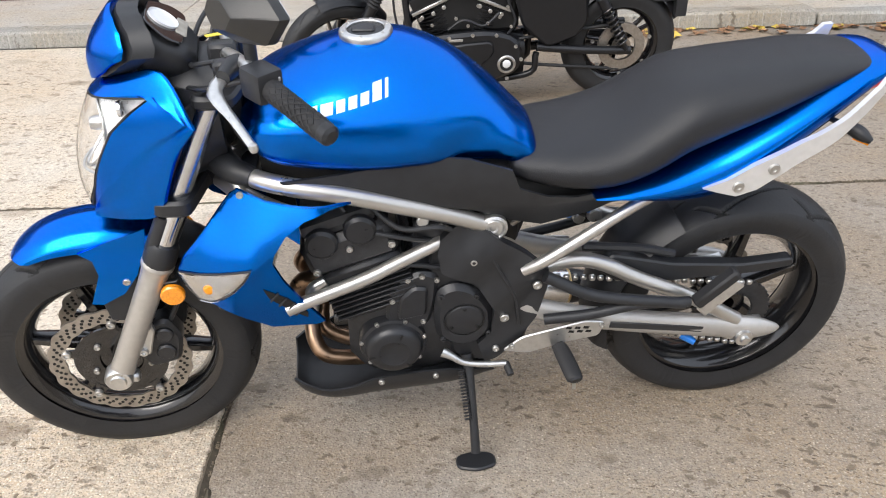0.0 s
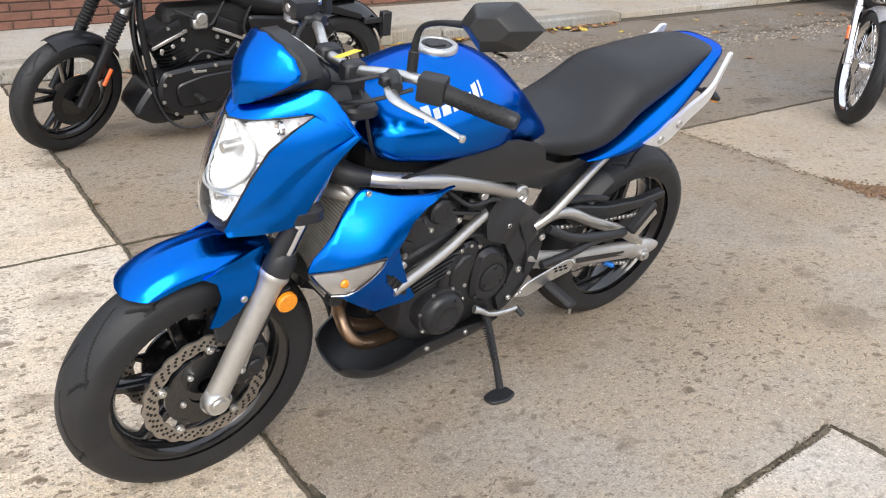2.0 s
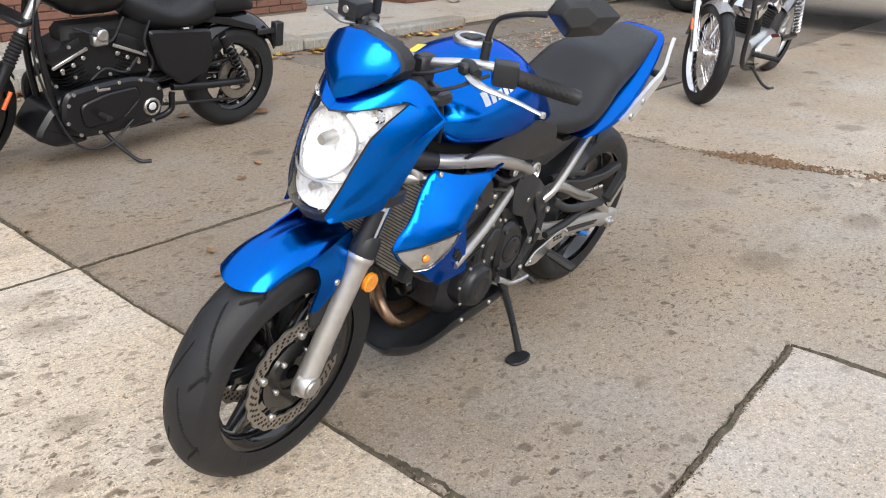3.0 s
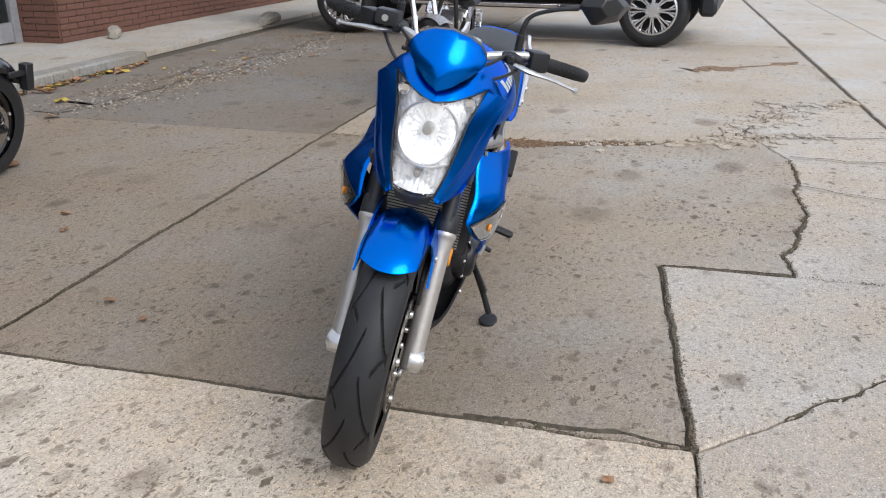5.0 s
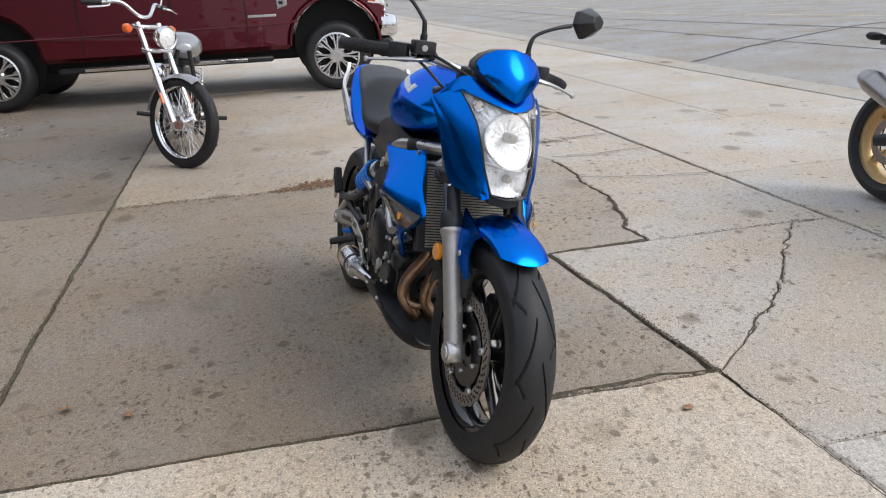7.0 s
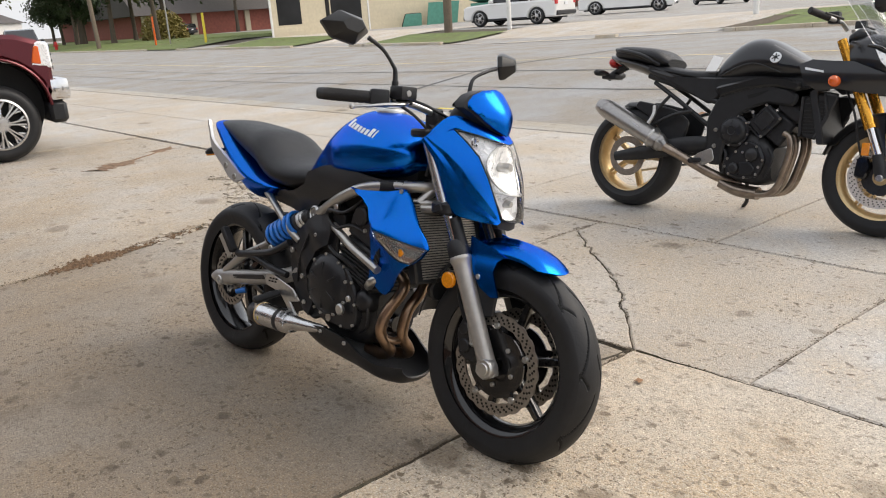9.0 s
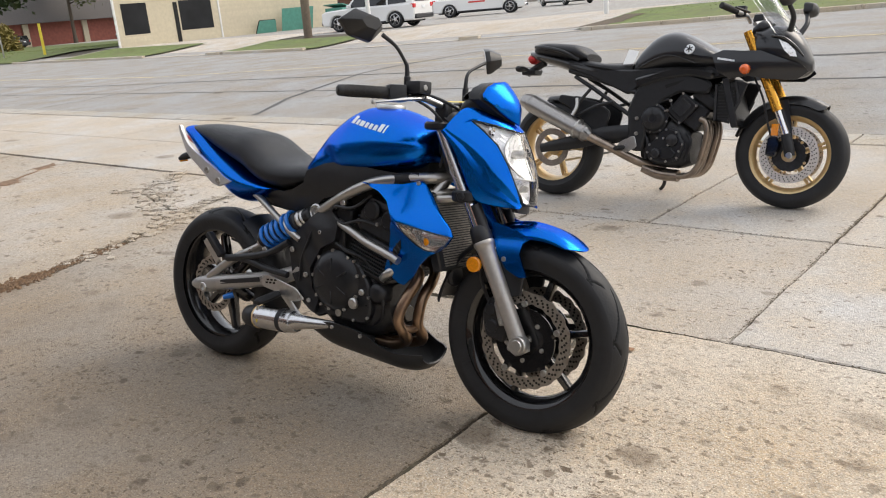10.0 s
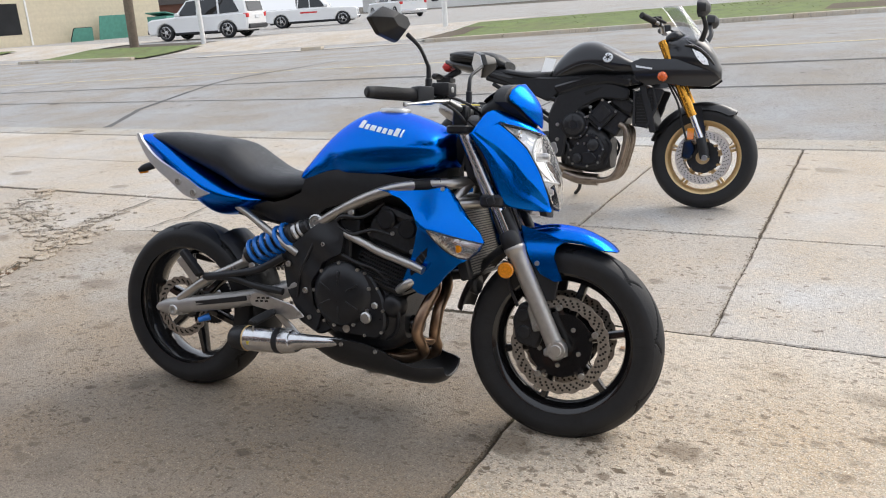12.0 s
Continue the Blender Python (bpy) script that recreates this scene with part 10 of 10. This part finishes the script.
# chips broken loose where the slabs have gone to pieces
chip_v, chip_f = [], []
for path, spread, count in (([(3.10, 1.7), (3.30, 1.1), (3.42, 0.80), (3.62, 0.50), (3.7, 0.15)], 0.07, 80), ([(3.4, 0.85), (3.93, 0.6), (4.24, 0.38), (4.55, 0.33)], 0.09, 95), ([(4.82, 0.45), (4.66, 0.27), (4.8, 0.0), (5.0, -0.25)], 0.08, 45)):
    for i in range(count):
        t = random.random() * (len(path) - 1)
        k = int(t)
        p = Vector(path[k]).lerp(Vector(path[k + 1]), t - k) + Vector((random.gauss(0, spread), random.gauss(0, spread)))
        r, a0, m, b = random.uniform(0.014, 0.060), random.uniform(0, 6.3), random.randint(5, 7), len(chip_v)
        h = random.uniform(0.004, 0.011)
        rim = [(p.x + r * random.uniform(0.65, 1.1) * math.cos(a0 + 6.283 * q / m), p.y + r * random.uniform(0.55, 0.9) * math.sin(a0 + 6.283 * q / m)) for q in range(m)]
        for zz, f in ((-0.01, 1.0), (h * 0.7, 1.0), (h, 0.88)):
            chip_v += [tuple(LOT @ Vector((p.x + (x - p.x) * f, p.y + (y - p.y) * f, height(p.x, p.y) + zz))) for x, y in rim]
        for lv in (0, 1):
            chip_f += [(b + lv * m + q, b + lv * m + (q + 1) % m, b + (lv + 1) * m + (q + 1) % m, b + (lv + 1) * m + q) for q in range(m)]
        chip_f.append(tuple(b + 2 * m + q for q in range(m)))
part("concrete_chips", fixed(mesh(chip_v, chip_f)), concrete("chip_concrete", (0.50, 0.455, 0.39), 1.0, 0.2), None, "pale angular chips of broken slab edge", 20, "stuff")["category"] = "rubble"
crumb_v, crumb_f = [], []
crumbs(700, [(2.97, 2.30), (3.02, 2.05), (3.10, 1.75), (3.20, 1.35)], 0.028, 0.009)
crumbs(420, [(3.0, 2.18), (3.05, 1.95)], 0.045, 0.011)
part("leaf_litter", mesh(crumb_v, crumb_f), material("brown_leaf_litter", (0.15, 0.092, 0.052), 0.9, 0, 0, 0.6, 60, spots=0.7, spot_scale=40, spot_color=(0.27, 0.19, 0.12)), None, "brown crushed leaf litter caught in a joint", 10, "stuff")["category"] = "leaf litter"
DAMP = concrete("damp_concrete", (0.21, 0.185, 0.155), 1.0, 0.5, (0.10, 0.085, 0.065), 0.6)
strip("dirt_band", [(3.1, 5.55), (4.6, 5.35), (6.2, 5.3), (8.2, 5.4)], 0.30, DAMP, pavement, 0.0065, 0.16, 0.06, "damp leaf dirt along the gutter")
st = part("concrete_chunk", moved(hull([(-0.12, 0.08, 0, 0.05, 0.03), (0, 0.15, 0, 0.09, 0.05), (0.10, 0.10, 0, 0.05, 0.04)], 9, 5), site(6.75, 7.55, 0.05, 30)), CURB, None)
tagged(st, "loose lump of broken concrete by the wall", "rubble")
st = part("concrete_chunk", moved(hull([(-0.40, 0.12, 0, 0.06, 0.05), (0, 0.17, 0, 0.12, 0.06), (0.35, 0.11, 0, 0.06, 0.05)], 9, 6), site(9.0, 6.6, 0.02, 10)), CURB, None)
tagged(st, "long lump of broken kerb on the lot", "rubble")

# ---- across the street ----
verge = thing("verge", Matrix.Identity(4), "grass verge and kerb across the street", "verge", kind="structure")


def raised(name, u0, u1, v0, v1, z, mat, step=0.7, label=""):
    us, vs = steps((u0, u1, step)), steps((v0, v1, step))
    top = sheet(us, vs, z)
    return part(name, top, mat, verge, label)


FAR_KERB = concrete("pale_kerb_concrete", (0.60, 0.545, 0.46), 1.0, 0.2, (0.36, 0.31, 0.25), 0.5)
KERBS = ((-60, 10.6), (14.2, 15), (22.4, 28.6), (33.5, 47), (52, 120))
for a, b in KERBS:
    n = max(1, int((b - a) / 2.4))
    for i in range(n):
        u0, u1 = a + (b - a) * i / n, a + (b - a) * (i + 1) / n
        bm = block(u0 + 0.01, u1 - 0.01, -17.18, -17.0, -0.1, 0.11, 0.015)
        for v in bm.verts:
            v.co.z += height(v.co.x, v.co.y)
        part("kerb_stone", moved(bm, LOT), FAR_KERB, verge)
raised("far_drive", -90, 200, -90, -17.0, 0.004, ASPHALT, 6, "pale concrete drives and yards")
raised("drive_apron", 10.4, 22.6, -26, -17.02, 0.012, C_LIGHT, 1.0)
raised("drive_apron", 28.4, 44.0, -26, -17.02, 0.012, C_LIGHT, 1.0)
LAWNS = ((-60, 10.8, -21.2, -17.18), (22.0, 28.2, -20.2, -17.18), (34.0, 43.0, -21.0, -17.18), (47.5, 110, -24.0, -17.18), (47.0, 66, -44, -24.0), (66, 130, -40, -24))
for a, b, c, d in LAWNS:
    raised("lawn", a, b, c, d, 0.07, GRASS, 1.2)
blades_v, blades_f = [], []
for a, b, c, d in LAWNS[:5]:
    a, b = max(a, -12), min(b, 64)
    for i in range(int((b - a) * (d - c) * 22)):
        u, v = random.uniform(a, b), random.uniform(max(c, -30), d)
        p = LOT @ Vector((u, v, height(u, v) + 0.065))
        t = random.uniform(0, 6.3)
        h, r = random.uniform(0.008, 0.022), random.uniform(0.015, 0.04)
        k = len(blades_v)
        blades_v += [(p.x - r * math.cos(t), p.y - r * math.sin(t), p.z), (p.x + r * math.cos(t), p.y + r * math.sin(t), p.z), (p.x + random.uniform(-0.03, 0.03), p.y + random.uniform(-0.03, 0.03), p.z + h)]
        blades_f.append((k, k + 1, k + 2))
gr_ob = part("grass", mesh(blades_v, blades_f), GRASS, None, "patchy autumn grass on the verges", kind="stuff")
gr_ob["category"] = "grass"
strip("bare_soil", [(10.3, -19.8), (10.6, -17.4)], 1.2, SOIL, verge, 0.085, 0.15, 0.3)
strip("bare_soil", [(0.2, -18.6), (-1.5, -18.4)], 1.4, SOIL, verge, 0.085, 0.15, 0.3)

# cream building
FAR_PANE = material("dark_far_pane", (0.016, 0.017, 0.019), 0.35, 0, 0, 0.4, 0.8)
FAR_PANE.node_tree.nodes["Principled BSDF"].inputs["Specular IOR Level"].default_value = 0.25
cb = thing("cream_building", Matrix.Identity(4), "cream lap-sided building with dark windows", "building", kind="structure")
U0, ZB = 44.0, height(44, -24) - 0.05


def wall_piece(v0, v1, z0, z1, u=U0):
    for i in range(int(round((z1 - z0) / 0.16))):
        z = z0 + i * 0.16
        bm = mesh([(u - 0.03, v0, z), (u - 0.03, v1, z), (u - 0.005, v1, z + 0.165), (u - 0.005, v0, z + 0.165), (u, v0, z), (u, v1, z)], [(0, 1, 2, 3), (0, 4, 5, 1)])
        part("siding_board", moved(bm, LOT), CREAM, cb)


part("building_core", moved(plate([(U0, -39.6), (58, -39.6), (58, -30.6), (U0, -22.0)], ZB, ZB + 4.4, 0.002, 0, "z"), LOT), CREAM, cb)
SPANS = [(-39.6, -28.75), (-28.75, -26.2), (-26.2, -24.2), (-24.2, -22.35), (-22.35, -22.0)]
for v0, v1 in SPANS:
    if (v0, v1) in ((-28.75, -26.2), (-24.2, -22.35)):
        wall_piece(v0, v1, ZB, ZB + 0.64)
        wall_piece(v0, v1, ZB + 2.56, ZB + 4.32)
        wn_ = part("window", moved(block(U0 - 0.02, U0 + 0.05, v0, v1, ZB + 0.62, ZB + 2.58, 0.01), LOT), CREAM, cb)
        part("pane", moved(block(U0 - 0.03, U0 + 0.02, v0 + 0.10, v1 - 0.10, ZB + 0.72, ZB + 2.48, 0.005), LOT), FAR_PANE, wn_)
    elif (v0, v1) == (-26.2, -24.2):
        wall_piece(v0, v1, ZB + 2.56, ZB + 4.32)
        part("entrance_recess", moved(block(U0 - 0.004, U0 + 0.02, v0 + 0.05, v1 - 0.05, ZB, ZB + 2.5, 0.0), LOT), CREAM, cb)
        # near-black slab paints the shade of an open doorway
        part("entrance_door", moved(block(U0 - 0.05, U0 + 0.02, v0 + 0.02, v0 + 0.28, ZB, ZB + 2.4, 0.01), LOT), DARK, cb, "dark open doorway")
    else:
        wall_piece(v0, v1, ZB, ZB + 4.32)
part("roof_edge", moved(plate([(U0 - 0.2, -39.8), (58.2, -39.8), (58.2, -30.5), (U0 - 0.2, -21.8)], ZB + 4.38, ZB + 4.6, 0.02, 0, "z"), LOT), WHITE_TRIM, cb)
for v in (-22.0, -29.2):
    part("corner_trim", moved(block(U0 - 0.05, U0 + 0.05, v - 0.06, v + 0.06, ZB, ZB + 4.4, 0.005), LOT), WHITE_TRIM, cb)
g = thing("leaning_windscreen", site(43.3, -32.2, 0, 0), "car windscreen leaning on the cream wall", "car glass")
part("glass_pane", moved(plate([(-0.85, 0), (0.85, 0), (0.68, 0.85), (-0.68, 0.85)], -0.02, 0.02, 0.005, 0.1), Matrix.Rotation(radians(90), 4, "Z") @ Matrix.Rotation(radians(-18), 4, "X")), GREEN, g)
fr_ = [(-0.85, 0), (0.85, 0), (0.68, 0.85), (-0.68, 0.85)]
part("rubber_seal", moved(tube([(p[0], -0.02, p[1]) for p in rounded(fr_, 0.1, 3)], 0.03, 6, smooth=False, loop=True), Matrix.Rotation(radians(90), 4, "Z") @ Matrix.Rotation(radians(-18), 4, "X")), DARK, g)
g = thing("green_sheet", site(43.4, -35.0, 0, 0), "translucent green sheet leaning on the cream wall", "panel")
part("sheet", moved(plate([(-1.4, 0), (1.4, 0), (1.4, 1.5), (-1.4, 1.5)], -0.01, 0.01, 0.002), Matrix.Rotation(radians(90), 4, "Z") @ Matrix.Rotation(radians(-12), 4, "X")), GREEN, g)
g = thing("dumpster", site(40.5, -36.5, 0, 5), "green steel dumpster beside the building", "dumpster")
part("bin", block(-0.8, 0.8, -0.7, 0.7, 0.1, 1.2, 0.04), GREEN, g)
part("lid", moved(block(-0.85, 0.85, -0.75, 0.75, 0, 0.06, 0.01), Matrix.Translation((0, 0, 1.25)) @ Matrix.Rotation(radians(12), 4, "X")), GREEN, g)


def tree(u, v, h, r, crown=True, leaves=2600, lean=0.0, label="bare-limbed street tree", seed=1):
    rnd = random.Random(seed)
    t = thing("tree", site(u, v, 0.0, rnd.uniform(0, 360)), label, "tree")
    top = Vector((lean, 0.1, h))
    trunk = tube([(0, 0, -0.1), (0.0, 0.0, h * 0.12), (lean * 0.4, 0.04, h * 0.4), tuple(top * 0.7), tuple(top)], [r * 1.35, r, r * 0.85, r * 0.5, r * 0.15], 12)
    tips = []
    for i in range(16):
        b = Vector((lean * 0.5, 0, h * rnd.uniform(0.38, 0.85)))
        a, L = rnd.uniform(0, 6.28), h * rnd.uniform(0.22, 0.38)
        e = b + Vector((math.cos(a) * L, math.sin(a) * L, L * rnd.uniform(0.3, 0.9)))
        add(trunk, tube([tuple(b), tuple(b.lerp(e, 0.5) + Vector((0, 0, -0.08 * L))), tuple(e)], [r * 0.35, r * 0.2, r * 0.05], 7, n=4))
        tips += [b.lerp(e, q) for q in (0.55, 0.75, 0.9, 1.0)]
    part("trunk", trunk, BARK, t)
    if crown:
        V, Fc = [], []
        for i in range(leaves):
            c = rnd.choice(tips) + Vector((rnd.gauss(0, 1), rnd.gauss(0, 1), rnd.gauss(0, 0.8))) * h * 0.075
            s = rnd.uniform(0.10, 0.26) * h / 7
            n1 = Vector((rnd.gauss(0, 1), rnd.gauss(0, 1), rnd.gauss(0, 1))).normalized()
            n2 = n1.orthogonal().normalized()
            k = len(V)
            V += [tuple(c + n1 * s), tuple(c + n2 * s * 0.6), tuple(c - n1 * s), tuple(c - n2 * s * 0.6)]
            Fc.append((k, k + 1, k + 2, k + 3))
        part("crown", mesh(V, Fc), FOLIAGE, t)
    return t


def post(name, u, v, h, r, mat, label, lean=0.0, cat="post"):
    p = part(name, add(tube([(0, 0, -0.1), (0, 0, 0.02), (lean * 0.5, 0, h * 0.5), (lean, 0, h)], [r, r, r, r * 0.96], 14)), mat, None)
    p.matrix_basis = site(u, v)
    return tagged(p, label, cat)


WOOD_POLE = material("weathered_pole", (0.17, 0.135, 0.10), 0.9, 0, 0, 0.3, 20, 0.5, 40)
post("utility_pole", 26.7, -21.15, 9.0, 0.19, WOOD_POLE, "weathered wooden utility pole on the verge", -0.25, "pole")
post("white_post", 22.8, -21.1, 1.75, 0.09, WHITE_TRIM, "short white painted bollard post", 0.03)
post("white_post", 12.1, -21.3, 2.3, 0.09, WHITE_TRIM, "tall white painted post by the drive", 0.03)
post("white_post", 56.7, -19.7, 1.6, 0.07, WHITE_TRIM, "white marker post with an orange top", 0.0)
post("marker_top", 56.7, -19.7, 2.0, 0.072, ORANGE, "orange sleeve on a marker post", 0.0)
post("yellow_post", 49.4, -20.1, 1.9, 0.08, YELLOW, "yellow gas line marker post", 0.0)
sg = thing("street_sign", site(54.5, -19.85), "green street name blade on a steel post", "street sign")
part("post", rod((0, 0, -0.1), (0, 0, 3.6), 0.05, 10), STEEL, sg)
part("blade", block(-0.02, 0.02, -0.45, 0.45, 3.45, 3.68, 0.005), GREEN, sg)
hy = thing("fire_hydrant", site(78, -19.0), "small red fire hydrant on the lawn", "hydrant")
part("barrel", lathe([(0, 0), (0.18, 0), (0.18, 0.05), (0.13, 0.06), (0.13, 0.55), (0.16, 0.58), (0.12, 0.70), (0.04, 0.78), (0, 0.8)], 18, "z"), RED, hy)
part("nozzle", rod((0, -0.24, 0.42), (0, 0.24, 0.42), 0.06, 12), RED, hy)

# red brick hall, trees and houses far off
rb = thing("red_brick_hall", site(118, -44, 0, 0), "long red brick hall with a dark roof", "building")
part("wall", block(-16, 16, -22, 8, 0, 2.7, 0.02), material("far_red_brick", (0.30, 0.105, 0.08), 0.85, 0, 0, 0.2, 3.0), rb)
part("roof", plate([(-17.2, 2.7), (17.2, 2.7), (9, 8.6), (-9, 8.6)], -23, 9, 0.05), ROOF, rb)
for v_ in (-21.5, -14.0, -6.5, 1.0, 7.5):
    part("pilaster", block(-16.25, -15.9, v_ - 0.35, v_ + 0.35, 0, 2.65, 0.02), CREAM, rb)
for k, (u, v, w_, d_, h_) in enumerate(((150, -78, 14, 10, 6), (165, -100, 16, 12, 7), (140, -118, 12, 10, 6), (170, -30, 14, 12, 6.5), (95, -95, 18, 14, 5), (60, -120, 30, 12, 5), (20, -130, 26, 14, 6), (-20, -110, 20, 12, 6))):
    hs = thing("house", site(u, v, 0, 12 * k), "pale distant house with a gabled roof", "house", "distant houses")
    part("wall", block(-w_ / 2, w_ / 2, -d_ / 2, d_ / 2, 0, h_ * 0.6, 0.02), WHITE_TRIM if k % 2 else BRICK, hs)
    part("roof", plate([(-w_ / 2 - 0.5, h_ * 0.6), (w_ / 2 + 0.5, h_ * 0.6), (0, h_)], -d_ / 2 - 0.5, d_ / 2 + 0.5, 0.02), ROOF, hs)
    for q in (-0.3, 0.0, 0.3):
        part("window", block(q * w_ - 0.6, q * w_ + 0.6, -d_ / 2 - 0.04, d_ / 2 + 0.04, 1.0, 2.4, 0.02), WINDOW, hs)
for k, (u, v, h) in enumerate(((72, -26, 9), (88, -30, 10), (80, -45, 11), (100, -48, 12), (66, -40, 10), (110, -70, 13), (128, -85, 13), (150, -60, 13), (120, -20, 10), (140, -10, 12), (90, -70, 12), (62, -50, 9), (112, -6, 11), (118, -12, 12), (124, -18, 11), (130, -26, 12), (135, -13, 13), (108, -15, 10), (140, -21, 12), (126, -7, 12), (104, -9, 9), (116, -21, 10))):
    tree(u, v, h, 0.22, True, 2200, 0.2, "half-bare autumn tree in the distance", k + 3)
bush = thing("shrub", site(74, -27.5), "yellowing round shrub by the hall", "shrub")
rnd = random.Random(5)
V, Fc = [], []
for i in range(2200):
    d = Vector((rnd.gauss(0, 1), rnd.gauss(0, 1), abs(rnd.gauss(0, 1)))).normalized() * rnd.uniform(0.6, 1.0)
    c = Vector((d.x * 2.2, d.y * 2.2, 0.1 + d.z * 2.6))
    n1 = Vector((rnd.gauss(0, 1), rnd.gauss(0, 1), rnd.gauss(0, 1))).normalized()
    n2 = n1.orthogonal().normalized()
    k = len(V)
    V += [tuple(c + n1 * 0.16), tuple(c + n2 * 0.1), tuple(c - n1 * 0.16), tuple(c - n2 * 0.1)]
    Fc.append((k, k + 1, k + 2, k + 3))
part("leafage", mesh(V, Fc), material("yellow_shrub", (0.20, 0.16, 0.04), 0.7, 0, 0, 0.4, 1.0), bush)

EVERGREEN = material("dark_evergreen", (0.035, 0.055, 0.022), 0.75, 0, 0, 0.5, 1.5, spots=0.4, spot_scale=0.6, spot_color=(0.09, 0.075, 0.025))
for k, (u, v, h, r) in enumerate(((76.0, -23.5, 8.5, 0.22), (88.0, -24.5, 10.0, 0.26), (98.0, -27.0, 9.0, 0.24), (82.0, -31.0, 9.5, 0.22), (91.0, -22.6, 5.2, 0.16), (93.5, -24.2, 5.8, 0.16), (90.5, -25.6, 5.0, 0.15), (87.0, -23.6, 5.4, 0.15))):
    tr_ = tree(u, v, h, r, True, 3200, 0.3, "dense dark green tree behind the far lawn", 40 + k)
    for ob in tr_.children:
        if ob.name.startswith("crown"):
            ob.data.materials[0] = EVERGREEN
post("utility_pole", 66.3, -18.9, 9.5, 0.17, WOOD_POLE, "leaning wooden utility pole by the far kerb", 1.1, "pole")
